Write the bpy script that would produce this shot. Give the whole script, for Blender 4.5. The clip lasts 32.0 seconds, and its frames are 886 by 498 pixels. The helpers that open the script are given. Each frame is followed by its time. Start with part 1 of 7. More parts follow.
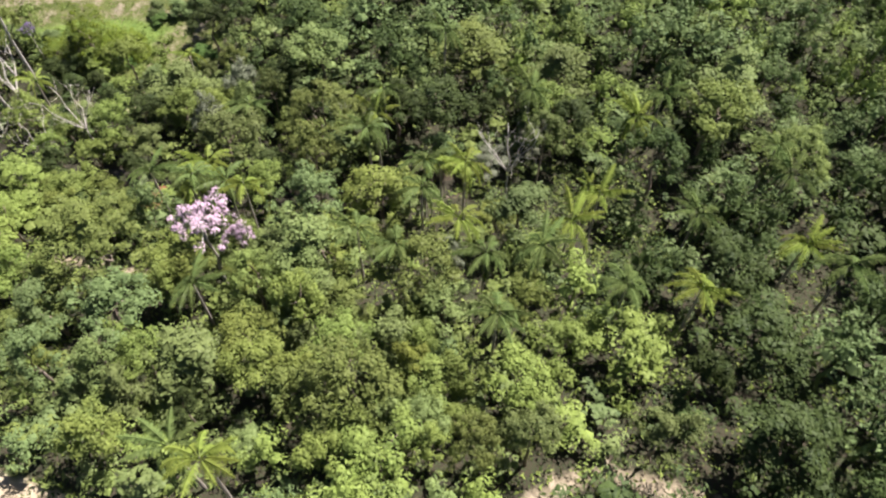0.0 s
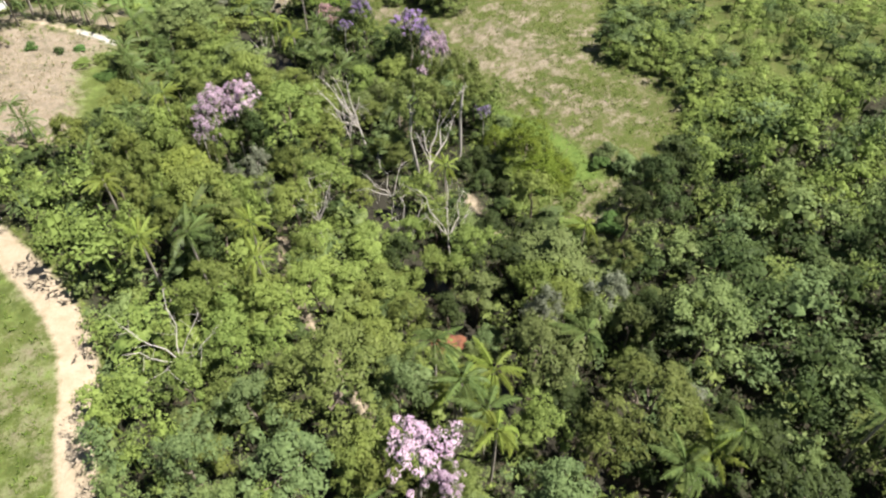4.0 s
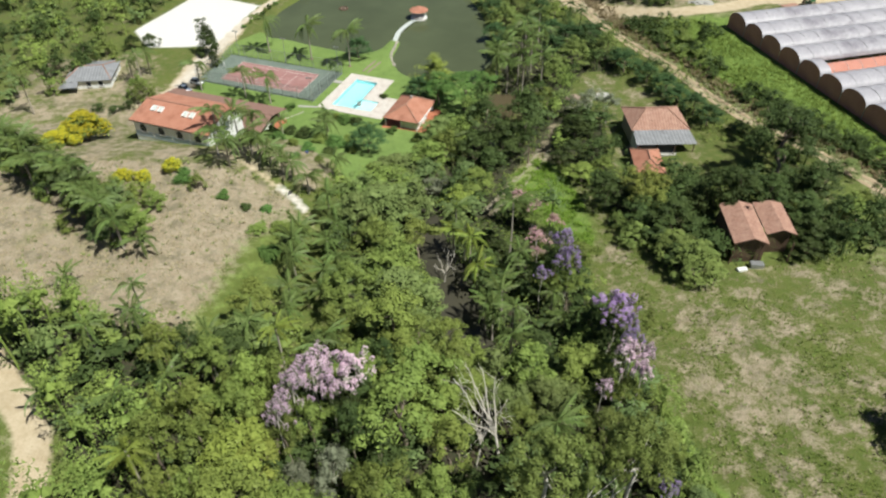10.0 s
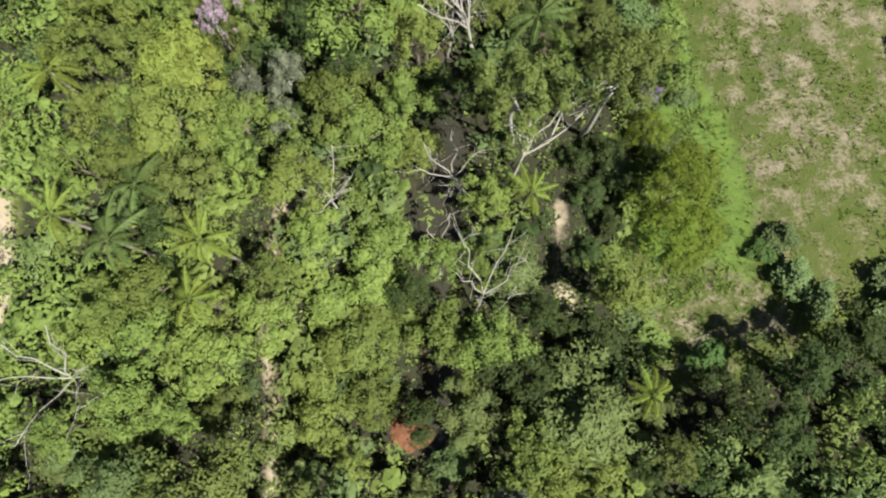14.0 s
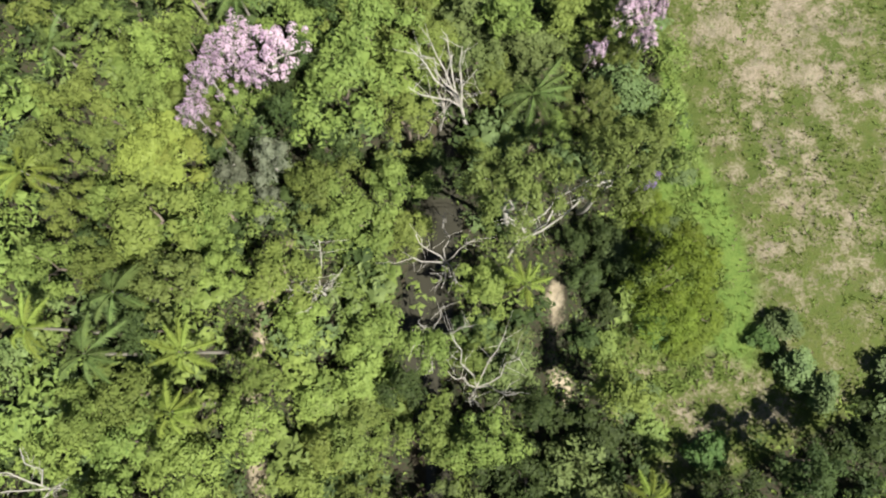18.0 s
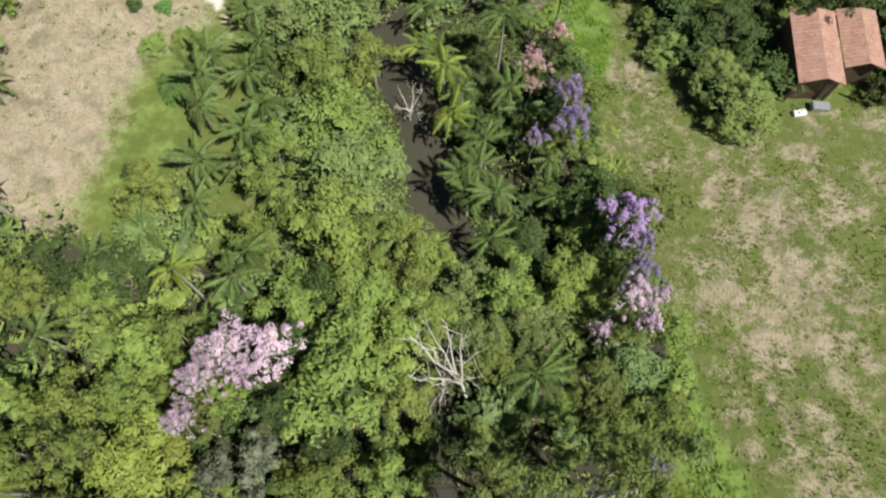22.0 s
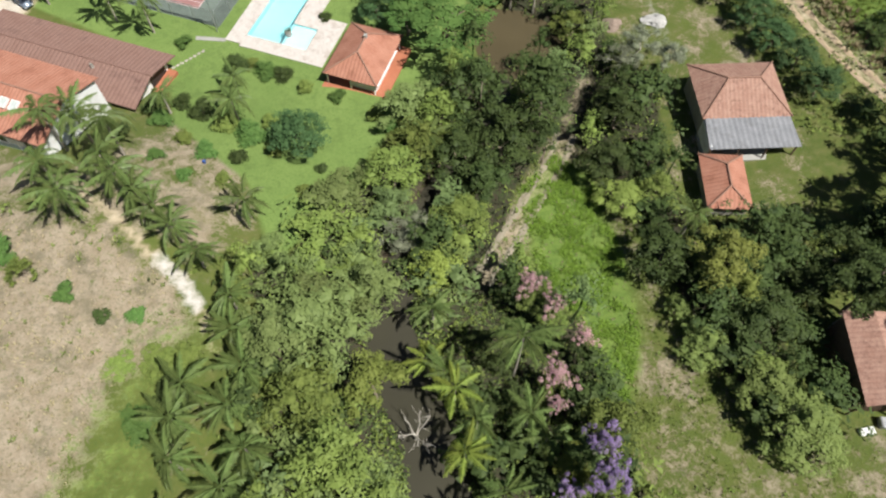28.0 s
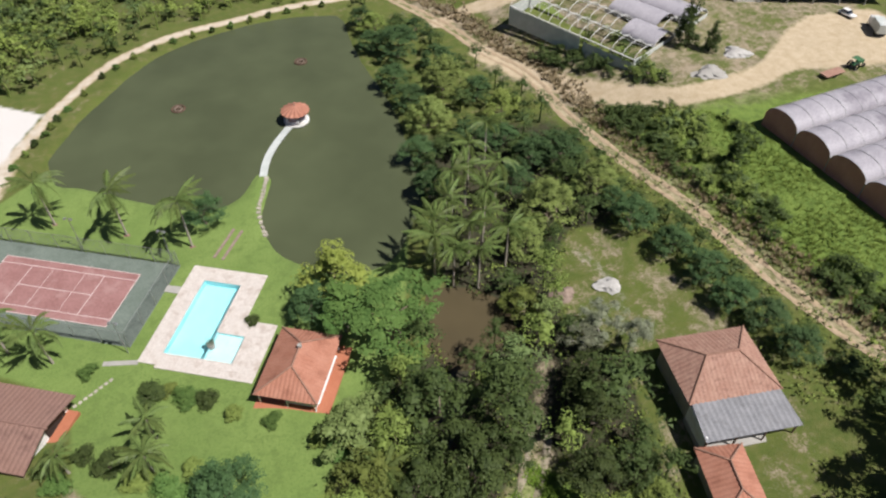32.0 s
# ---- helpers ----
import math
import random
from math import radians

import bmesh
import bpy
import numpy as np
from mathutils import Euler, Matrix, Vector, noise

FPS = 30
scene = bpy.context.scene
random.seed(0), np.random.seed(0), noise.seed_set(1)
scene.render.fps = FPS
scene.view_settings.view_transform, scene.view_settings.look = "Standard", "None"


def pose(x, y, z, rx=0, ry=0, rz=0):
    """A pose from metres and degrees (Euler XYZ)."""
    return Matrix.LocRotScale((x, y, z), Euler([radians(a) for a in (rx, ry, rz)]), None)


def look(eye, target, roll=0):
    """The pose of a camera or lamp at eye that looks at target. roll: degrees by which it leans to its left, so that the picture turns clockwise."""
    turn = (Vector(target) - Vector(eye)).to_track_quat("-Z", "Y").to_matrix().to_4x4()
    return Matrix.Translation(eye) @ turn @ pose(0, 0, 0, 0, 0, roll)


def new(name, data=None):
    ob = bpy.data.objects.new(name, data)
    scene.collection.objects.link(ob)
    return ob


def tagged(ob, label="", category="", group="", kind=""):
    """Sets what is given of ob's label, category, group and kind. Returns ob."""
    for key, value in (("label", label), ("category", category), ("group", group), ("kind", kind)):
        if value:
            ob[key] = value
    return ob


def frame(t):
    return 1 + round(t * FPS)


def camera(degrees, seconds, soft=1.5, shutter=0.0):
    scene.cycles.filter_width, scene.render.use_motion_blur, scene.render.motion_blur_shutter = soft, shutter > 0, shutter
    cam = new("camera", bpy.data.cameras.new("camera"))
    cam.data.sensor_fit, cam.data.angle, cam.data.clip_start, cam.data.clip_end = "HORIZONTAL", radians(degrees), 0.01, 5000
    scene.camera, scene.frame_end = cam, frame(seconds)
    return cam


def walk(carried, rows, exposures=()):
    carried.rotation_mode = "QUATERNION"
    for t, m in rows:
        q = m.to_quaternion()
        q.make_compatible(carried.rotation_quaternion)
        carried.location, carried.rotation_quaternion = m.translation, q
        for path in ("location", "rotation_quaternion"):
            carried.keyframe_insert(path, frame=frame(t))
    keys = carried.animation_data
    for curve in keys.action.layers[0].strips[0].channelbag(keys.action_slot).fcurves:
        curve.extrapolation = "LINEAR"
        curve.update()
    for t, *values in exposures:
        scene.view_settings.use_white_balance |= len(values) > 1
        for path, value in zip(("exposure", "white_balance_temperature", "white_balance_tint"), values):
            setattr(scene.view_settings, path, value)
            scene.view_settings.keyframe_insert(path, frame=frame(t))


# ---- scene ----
cam = camera(65.2, 32.0, soft=2.25, shutter=0.3)
METRES, EYE, TILT, LEAN, TURN = 168.0, 84.0, -53.5, -0.5, -75.0
ROWS = [
    (0.0, 0.0, 0.0, 0.0, 0.0, 0.0, 0.0),
    (0.5, 0.0008, 0.0154, 0.0192, 2.47, -0.01, -3.26),
    (1.0, 0.0013, 0.0308, 0.0383, 6.06, -0.64, -7.91),
    (1.5, 0.0008, 0.0462, 0.0574, 10.51, -1.8, -13.56),
    (2.0, -0.0, 0.0616, 0.0761, 15.32, -3.46, -19.17),
    (2.5, -0.0025, 0.0765, 0.0948, 18.54, -4.5, -22.68),
    (3.0, -0.0077, 0.0909, 0.1124, 22.99, -4.71, -27.32),
    (3.5, -0.0142, 0.104, 0.1302, 30.31, -6.16, -33.75),
    (4.0, -0.021, 0.1171, 0.1495, 34.23, -6.44, -36.51),
    (4.5, -0.0301, 0.1299, 0.1658, 35.08, -6.01, -37.12),
    (6.5, -0.0833, 0.1738, 0.2276, 44.74, -7.16, -42.96),
    (7.0, -0.0998, 0.1834, 0.241, 48.33, -8.22, -44.73),
    (7.5, -0.1163, 0.1922, 0.2543, 51.8, -9.27, -46.2),
    (8.0, -0.1334, 0.2009, 0.2673, 53.09, -8.88, -46.7),
    (8.5, -0.1516, 0.2087, 0.276, 55.63, -10.21, -47.72),
    (9.0, -0.1695, 0.2159, 0.2869, 62.9, -15.73, -49.87),
    (9.5, -0.187, 0.2223, 0.296, 65.56, -17.97, -50.49),
    (10.0, -0.2048, 0.2283, 0.3042, 66.62, -21.03, -50.77),
    (10.5, -0.2207, 0.2338, 0.3109, 66.55, -24.08, -50.86),
    (11.0, -0.234, 0.2383, 0.3166, 66.49, -28.61, -50.92),
    (11.5, -0.2444, 0.2422, 0.3214, 66.68, -35.21, -50.97),
    (12.0, -0.2541, 0.2458, 0.3259, 66.79, -42.29, -51.0),
    (12.5, -0.2624, 0.2492, 0.3285, 66.74, -49.03, -51.07),
    (13.0, -0.2689, 0.2525, 0.33, 66.71, -55.25, -51.14),
    (13.5, -0.2757, 0.2555, 0.3311, 66.72, -60.61, -51.25),
    (15.5, -0.2998, 0.2649, 0.3355, 66.67, -62.12, -51.36),
    (16.0, -0.307, 0.2668, 0.3375, 66.67, -62.12, -51.33),
    (16.5, -0.315, 0.2682, 0.3393, 66.63, -62.1, -51.37),
    (17.0, -0.3231, 0.2696, 0.3415, 66.63, -62.07, -51.36),
    (17.5, -0.3316, 0.2709, 0.3436, 66.59, -62.03, -51.36),
    (18.0, -0.3403, 0.2721, 0.3457, 66.55, -61.98, -51.38),
    (18.5, -0.3492, 0.2734, 0.3477, 66.52, -61.93, -51.4),
    (19.0, -0.3583, 0.2747, 0.3503, 66.52, -61.92, -51.36),
    (19.5, -0.3679, 0.2754, 0.3519, 66.44, -61.85, -51.47),
    (20.0, -0.3783, 0.2769, 0.3538, 66.43, -61.0, -51.5),
    (20.5, -0.3891, 0.2785, 0.3571, 66.53, -58.01, -51.41),
    (21.0, -0.3992, 0.2801, 0.3595, 66.5, -54.7, -51.33),
    (21.5, -0.4099, 0.2814, 0.3617, 66.49, -52.18, -51.34),
    (22.0, -0.4225, 0.2825, 0.3643, 66.46, -49.77, -51.38),
    (22.5, -0.434, 0.284, 0.3669, 66.42, -46.49, -51.31),
    (23.0, -0.4451, 0.2859, 0.3695, 66.46, -45.45, -51.25),
    (23.5, -0.4577, 0.2875, 0.3716, 70.22, -48.33, -52.02),
    (24.0, -0.471, 0.2892, 0.3742, 74.95, -52.1, -52.73),
    (24.5, -0.4849, 0.2911, 0.3774, 75.33, -52.47, -52.73),
    (26.5, -0.5434, 0.2967, 0.3855, 77.2, -52.67, -53.06),
    (27.0, -0.5586, 0.2982, 0.3881, 73.96, -49.25, -52.63),
    (27.5, -0.574, 0.2997, 0.3901, 65.71, -41.66, -51.15),
    (28.0, -0.5896, 0.3009, 0.3921, 64.79, -39.79, -50.94),
    (28.5, -0.6054, 0.3021, 0.3942, 64.73, -38.59, -50.96),
    (29.0, -0.6207, 0.3041, 0.397, 64.75, -37.58, -50.9),
    (29.5, -0.6365, 0.3061, 0.3996, 61.44, -34.8, -50.07),
    (30.0, -0.6525, 0.3082, 0.4025, 57.65, -31.88, -48.94),
    (30.5, -0.6685, 0.3105, 0.4068, 54.37, -29.46, -47.72),
    (31.0, -0.6878, 0.3126, 0.4121, 53.15, -25.3, -47.21),
    (31.5, -0.7026, 0.3146, 0.4151, 53.17, -18.77, -47.15),
    (32.0, -0.7177, 0.3179, 0.4189, 53.2, -16.1, -47.13),
]
walk(cam, [(t, pose(0, 0, EYE, TILT, LEAN, TURN) @ pose(METRES * x, METRES * y, METRES * z, 90 + pitch, roll, yaw)) for t, x, y, z, yaw, pitch, roll in ROWS],
     [(0, 1.06, 6500, 18), (2, 1.1, 6500, 17), (4, 0.84, 6500, 14), (7, 0.52, 6500, 5), (11, 0.34, 6500, 3), (13, 0.46, 6500, 4), (17, 0.68, 6500, 7), (20, 0.64, 6500, 6), (24, 0.42, 6500, 7), (28, 0.38, 6500, 8), (30, 0.28, 6500, 11), (32, 0.2, 6500, 13)])

# ---- daylight ----
SUN_UP = 59.0
sky_world = bpy.data.worlds.new("sky")
scene.world = sky_world
sky_world.use_nodes = True
wn = sky_world.node_tree
sky = wn.nodes.new("ShaderNodeTexSky")
sky.sky_type, sky.sun_disc = "NISHITA", False
sky.sun_elevation, sky.sun_rotation = radians(SUN_UP), radians(124.8)
sky.air_density, sky.dust_density = 0.45, 0.5
wn.nodes["Background"].inputs["Strength"].default_value = 0.05
wn.links.new(sky.outputs[0], wn.nodes["Background"].inputs["Color"])
sun_data = bpy.data.lights.new("sun", "SUN")
sun_data.energy, sun_data.angle, sun_data.color = 5.0, radians(0.5), (1.0, 0.965, 0.915)
sun = new("sun", sun_data)
sun.matrix_world = look((62, -43, 125), (0, 0, 0))


# ---- materials ----
def nodes_of(name):
    m = bpy.data.materials.new(name)
    m.use_nodes = True
    t = m.node_tree
    return m, t, t.nodes["Principled BSDF"]


def put(t, kind, **values):
    n = t.nodes.new(kind)
    for k, v in values.items():
        n.inputs[k].default_value = v
    return n


def mixed(t, fac, a, b, blend="MIX"):
    n = t.nodes.new("ShaderNodeMix")
    n.data_type, n.blend_type = "RGBA", blend
    for sock, v in ((n.inputs[0], fac), (n.inputs[6], a), (n.inputs[7], b)):
        if hasattr(v, "is_linked"):
            t.links.new(v, sock)
        elif isinstance(v, (int, float)):
            sock.default_value = v
        else:
            sock.default_value = (*v, 1)
    return n.outputs[2]


def maths(t, op, a, b=0.0, clamp=False):
    n = t.nodes.new("ShaderNodeMath")
    n.operation, n.use_clamp = op, clamp
    for sock, v in ((n.inputs[0], a), (n.inputs[1], b)):
        if hasattr(v, "is_linked"):
            t.links.new(v, sock)
        else:
            sock.default_value = v
    return n.outputs[0]


def noise_of(t, scale, detail=4.0, rough=0.6, vector=None):
    n = put(t, "ShaderNodeTexNoise", Scale=scale, Detail=detail, Roughness=rough)
    if vector is None:
        vector = t.nodes.new("ShaderNodeTexCoord").outputs["Object"]
    t.links.new(vector, n.inputs["Vector"])
    return n.outputs["Fac"]


def ramp(t, fac, lo, hi):
    n = put(t, "ShaderNodeMapRange")
    t.links.new(fac, n.inputs["Value"])
    n.inputs["From Min"].default_value, n.inputs["From Max"].default_value = lo, hi
    return n.outputs[0]


def surface(name, c1, c2, scale=0.8, fine=9.0, rough=0.75, bump=0.25, metal=0.0, stain=None, stain_scale=0.35, vary=0.0):
    """A weathered surface: two colours in patches, fine grain, stains of their own colour."""
    m, t, b = nodes_of(name)
    col = mixed(t, ramp(t, noise_of(t, scale), 0.35, 0.65), c1, c2)
    grain = noise_of(t, fine, 6.0)
    col = mixed(t, 0.35, col, mixed(t, ramp(t, grain, 0.3, 0.7), tuple(v * 0.6 for v in c1), tuple(min(1, v * 1.3) for v in c2)))
    if stain:
        col = mixed(t, ramp(t, noise_of(t, stain_scale, 8.0, 0.7), 0.52, 0.68), col, stain)
    if vary:
        r = t.nodes.new("ShaderNodeObjectInfo").outputs["Random"]
        h = put(t, "ShaderNodeHueSaturation")
        t.links.new(maths(t, "ADD", maths(t, "MULTIPLY", r, vary), 1 - vary / 2), h.inputs["Value"])
        t.links.new(col, h.inputs["Color"])
        col = h.outputs[0]
    t.links.new(col, b.inputs["Base Color"])
    b.inputs["Roughness"].default_value, b.inputs["Metallic"].default_value = rough, metal
    if bump:
        n = put(t, "ShaderNodeBump", Strength=bump, Distance=0.05)
        t.links.new(grain, n.inputs["Height"])
        t.links.new(n.outputs[0], b.inputs["Normal"])
    return m


def foliage(name, c1, c2, through_light=0.08, rough=0.55, spread=0.25):
    """Leaves: each leaf its own shade, each plant its own hue, some light passing through."""
    m, t, b = nodes_of(name)
    leaf = t.nodes.new("ShaderNodeNewGeometry").outputs["Random Per Island"]
    plant = t.nodes.new("ShaderNodeObjectInfo").outputs["Random"]
    col = mixed(t, leaf, c1, c2)
    col = mixed(t, ramp(t, noise_of(t, 0.5, 2.0), 0.35, 0.65), col, mixed(t, 0.5, c2, (c2[0] * 1.08, c2[1] * 1.1, c2[2])))
    h = put(t, "ShaderNodeHueSaturation")
    t.links.new(maths(t, "ADD", maths(t, "MULTIPLY", plant, 0.022), 0.492), h.inputs["Hue"])
    t.links.new(maths(t, "ADD", maths(t, "MULTIPLY", plant, spread * 2), 1 - spread), h.inputs["Value"])
    t.links.new(col, h.inputs["Color"])
    b.inputs["Roughness"].default_value, b.inputs["Specular IOR Level"].default_value = rough, 0.1
    t.links.new(h.outputs[0], b.inputs["Base Color"])
    tr = t.nodes.new("ShaderNodeBsdfTranslucent")
    t.links.new(mixed(t, 0.35, h.outputs[0], (c2[0] * 1.5, c2[1] * 1.5, c2[2] * 0.7)), tr.inputs["Color"])
    mx = put(t, "ShaderNodeMixShader", Fac=through_light)
    t.links.new(b.outputs[0], mx.inputs[1])
    t.links.new(tr.outputs[0], mx.inputs[2])
    t.links.new(mx.outputs[0], t.nodes["Material Output"].inputs["Surface"])
    return m


LEAF = {
    "bright": foliage("leaf_bright", (0.114, 0.155, 0.035), (0.216, 0.262, 0.066)),
    "mid": foliage("leaf_mid", (0.088, 0.127, 0.030), (0.180, 0.224, 0.058)),
    # For dark trees, and where tone_at puts deep shade into leaf colour.
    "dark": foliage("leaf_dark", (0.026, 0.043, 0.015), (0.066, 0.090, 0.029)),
    "olive": foliage("leaf_olive", (0.087, 0.118, 0.031), (0.168, 0.204, 0.058)),
    "yellow": foliage("leaf_yellow", (0.142, 0.172, 0.036), (0.238, 0.276, 0.062)),
    "ochre": foliage("leaf_ochre", (0.110, 0.128, 0.030), (0.202, 0.220, 0.056)),
    "grey": foliage("leaf_grey", (0.098, 0.112, 0.070), (0.188, 0.202, 0.136)),
    "sage": foliage("leaf_sage", (0.086, 0.118, 0.037), (0.168, 0.208, 0.072)),
    "blue": foliage("leaf_blue", (0.066, 0.100, 0.036), (0.140, 0.184, 0.070)),
    "deep": foliage("leaf_deep", (0.030, 0.061, 0.024), (0.066, 0.111, 0.043)),
    "moss": foliage("leaf_moss", (0.074, 0.108, 0.013), (0.138, 0.180, 0.024)),
    "feather": foliage("leaf_feather", (0.050, 0.106, 0.027), (0.110, 0.184, 0.050)),
}
PETAL = {
    "pink": foliage("petal_pink", (0.41, 0.25, 0.375), (0.60, 0.45, 0.565), 0.15),
    "purple": foliage("petal_purple", (0.215, 0.135, 0.33), (0.34, 0.245, 0.47), 0.2),
    "rose": foliage("petal_rose", (0.33, 0.17, 0.215), (0.47, 0.29, 0.325), 0.2),
    "gold": foliage("petal_gold", (0.27, 0.25, 0.02), (0.46, 0.40, 0.04), 0.2),
}
FROND = foliage("frond_green", (0.052, 0.084, 0.024), (0.138, 0.184, 0.058), 0.16, 0.4)
FROND_PALE = foliage("frond_pale", (0.14, 0.195, 0.035), (0.25, 0.30, 0.065), 0.3, 0.45)
BARK = surface("bark", (0.16, 0.12, 0.085), (0.27, 0.22, 0.17), 2.0, 14, 0.9, 0.5)
BARK_PALE = surface("bark_pale", (0.42, 0.38, 0.32), (0.60, 0.56, 0.50), 1.2, 10, 0.85, 0.4)
PALM_BARK = surface("palm_bark", (0.30, 0.26, 0.21), (0.42, 0.38, 0.32), 2.0, 12, 0.9, 0.5)
TILE = surface("clay_tile", (0.345, 0.14, 0.088), (0.43, 0.205, 0.14), 0.5, 6, 0.85, 0.3, stain=(0.228, 0.0912, 0.057))
TILE_OLD = surface("old_clay_tile", (0.29, 0.152, 0.112), (0.40, 0.245, 0.185), 0.9, 5, 0.9, 0.35, stain=(0.20, 0.105, 0.08), stain_scale=1.6)
TILE_BROWN = surface("brown_roof", (0.20, 0.112, 0.088), (0.265, 0.16, 0.13), 0.35, 5, 0.85, 0.25, stain=(0.144, 0.0798, 0.0646))
RIDGE = surface("ridge_tile", (0.24, 0.13, 0.092), (0.34, 0.20, 0.145), 1.5, 8, 0.9)
FIBRE = surface("fibre_cement", (0.185, 0.19, 0.205), (0.265, 0.27, 0.285), 0.6, 5, 0.9, 0.2, stain=(0.145, 0.145, 0.15))
WHITE = surface("white_wall", (0.76, 0.76, 0.74), (0.82, 0.82, 0.80), 0.8, 6, 0.85, 0.1, stain=(0.6, 0.58, 0.53))
DIRTY = surface("dirty_wall", (0.304, 0.281, 0.243), (0.418, 0.395, 0.35), 0.7, 6, 0.9, 0.2, stain=(0.198, 0.175, 0.144))
REDFLOOR = surface("red_floor", (0.38, 0.129, 0.0684), (0.441, 0.167, 0.0912), 0.6, 6, 0.7, 0.1)
BUCKET_BLUE = surface("blue_plastic", (0.04, 0.10, 0.32), (0.06, 0.13, 0.38), 0.8, 7, 0.4, 0.0)
BLUEBASE = surface("blue_base", (0.36, 0.43, 0.52), (0.44, 0.51, 0.60), 0.8, 7, 0.8, 0.1)
DARK = surface("dark_interior", (0.015, 0.015, 0.016), (0.03, 0.028, 0.026), 1, 8, 0.6, 0.0)
GLASS_DARK = surface("window_glass", (0.01, 0.016, 0.03), (0.02, 0.028, 0.045), 1, 5, 0.12, 0.0)
WOOD = surface("dark_wood", (0.076, 0.0456, 0.0304), (0.129, 0.0798, 0.0532), 1.5, 12, 0.75)
CONCRETE = surface("concrete", (0.319, 0.312, 0.289), (0.41, 0.395, 0.365), 0.7, 7, 0.9, 0.25, stain=(0.251, 0.243, 0.22))
DECK = surface("pool_deck", (0.52, 0.465, 0.42), (0.61, 0.57, 0.53), 0.9, 5, 0.8, 0.15, stain=(0.40, 0.33, 0.285), stain_scale=0.6)
POOLTILE_PALE = surface("pale_pool_tile", (0.36, 0.57, 0.58), (0.42, 0.62, 0.63), 0.4, 4, 0.5, 0.05)
POOLTILE = surface("pool_tile", (0.25, 0.53, 0.56), (0.31, 0.58, 0.61), 0.4, 4, 0.5, 0.05)
COURT_RED = surface("court_clay_red", (0.25, 0.12, 0.112), (0.33, 0.175, 0.165), 0.25, 3, 0.9, 0.1, stain=(0.38, 0.235, 0.22), stain_scale=0.22)
COURT_GREEN = surface("court_green", (0.118, 0.152, 0.125), (0.167, 0.205, 0.175), 0.3, 3, 0.9, 0.1, stain=(0.0988, 0.125, 0.106), stain_scale=0.2)
LINE = surface("court_line", (0.58, 0.46, 0.44), (0.72, 0.62, 0.6), 1.5, 9, 0.9, 0.05)
STEEL = surface("galvanised_steel", (0.319, 0.327, 0.334), (0.418, 0.426, 0.433), 1.5, 10, 0.45, 0.1, metal=0.6)
NETTING = surface("grey_netting", (0.10, 0.115, 0.105), (0.15, 0.165, 0.155), 1.5, 10, 0.8, 0.0)
FILM = surface("greenhouse_film", (0.33, 0.315, 0.35), (0.44, 0.425, 0.455), 0.25, 3, 0.35, 0.1, stain=(0.22, 0.205, 0.235), stain_scale=0.12)
REDNET = surface("red_shade_net", (0.47, 0.20, 0.15), (0.57, 0.265, 0.205), 0.5, 9, 0.9, 0.2)
WHITEPIPE = surface("whitish_pipe", (0.55, 0.55, 0.53), (0.66, 0.66, 0.64), 1.5, 10, 0.5, 0.1)
SHEET = surface("torn_sheet", (0.44, 0.48, 0.46), (0.60, 0.63, 0.61), 0.5, 6, 0.6, 0.2)
CARWHITE = surface("white_paint", (0.78, 0.78, 0.78), (0.82, 0.82, 0.82), 0.5, 4, 0.25, 0.0)
CARBLUE = surface("silver_blue_paint", (0.228, 0.274, 0.342), (0.274, 0.319, 0.395), 0.5, 4, 0.25, 0.0, metal=0.4)
GREENPAINT = surface("green_paint", (0.038, 0.129, 0.0532), (0.0608, 0.167, 0.076), 0.8, 6, 0.5)
RUBBER = surface("rubber", (0.02, 0.02, 0.02), (0.035, 0.035, 0.035), 2, 10, 0.9)
WHITESTONE = surface("white_rubble", (0.36, 0.35, 0.33), (0.50, 0.49, 0.47), 1.5, 6, 0.9, 0.5)
STONE = surface("edging_stone", (0.365, 0.327, 0.274), (0.471, 0.433, 0.372), 1.5, 8, 0.9, 0.4, vary=0.3)
RED_SOIL = surface("red_soil", (0.17, 0.066, 0.034), (0.26, 0.11, 0.055), 0.9, 7, 0.95, 0.5, stain=(0.09, 0.045, 0.028), stain_scale=0.7)
BRUSH = surface("dry_brush", (0.19, 0.137, 0.106), (0.319, 0.251, 0.205), 3, 12, 0.95, 0.4)


def water_of(name, col, rough, wave, strength):
    m, t, b = nodes_of(name)
    t.links.new(mixed(t, ramp(t, noise_of(t, 0.06, 3.0), 0.35, 0.65), col, tuple(v * 1.25 for v in col)), b.inputs["Base Color"])
    b.inputs["Roughness"].default_value, b.inputs["IOR"].default_value = rough, 1.33
    n = put(t, "ShaderNodeBump", Strength=strength, Distance=0.03)
    t.links.new(noise_of(t, wave, 3.0), n.inputs["Height"])
    t.links.new(n.outputs[0], b.inputs["Normal"])
    return m


POND = water_of("pond_water", (0.070, 0.083, 0.044), 0.1, 2.5, 0.2)
BAYWATER = water_of("bay_water", (0.074, 0.060, 0.034), 0.1, 2.0, 0.15)
STREAM = water_of("stream_water", (0.048, 0.045, 0.032), 0.05, 1.5, 0.1)
POOLWATER, pt_, pb_ = nodes_of("pool_water")
pb_.inputs["Base Color"].default_value = (0.80, 0.97, 1.0, 1)
pb_.inputs["Specular IOR Level"].default_value = 0.25
pb_.inputs["Transmission Weight"].default_value, pb_.inputs["Roughness"].default_value, pb_.inputs["IOR"].default_value = 1.0, 0.02, 1.33


def ground_material():
    m, t, b = nodes_of("ground")
    pos = t.nodes.new("ShaderNodeNewGeometry").outputs["Position"]

    def attr(name):
        n = t.nodes.new("ShaderNodeAttribute")
        n.attribute_name = name
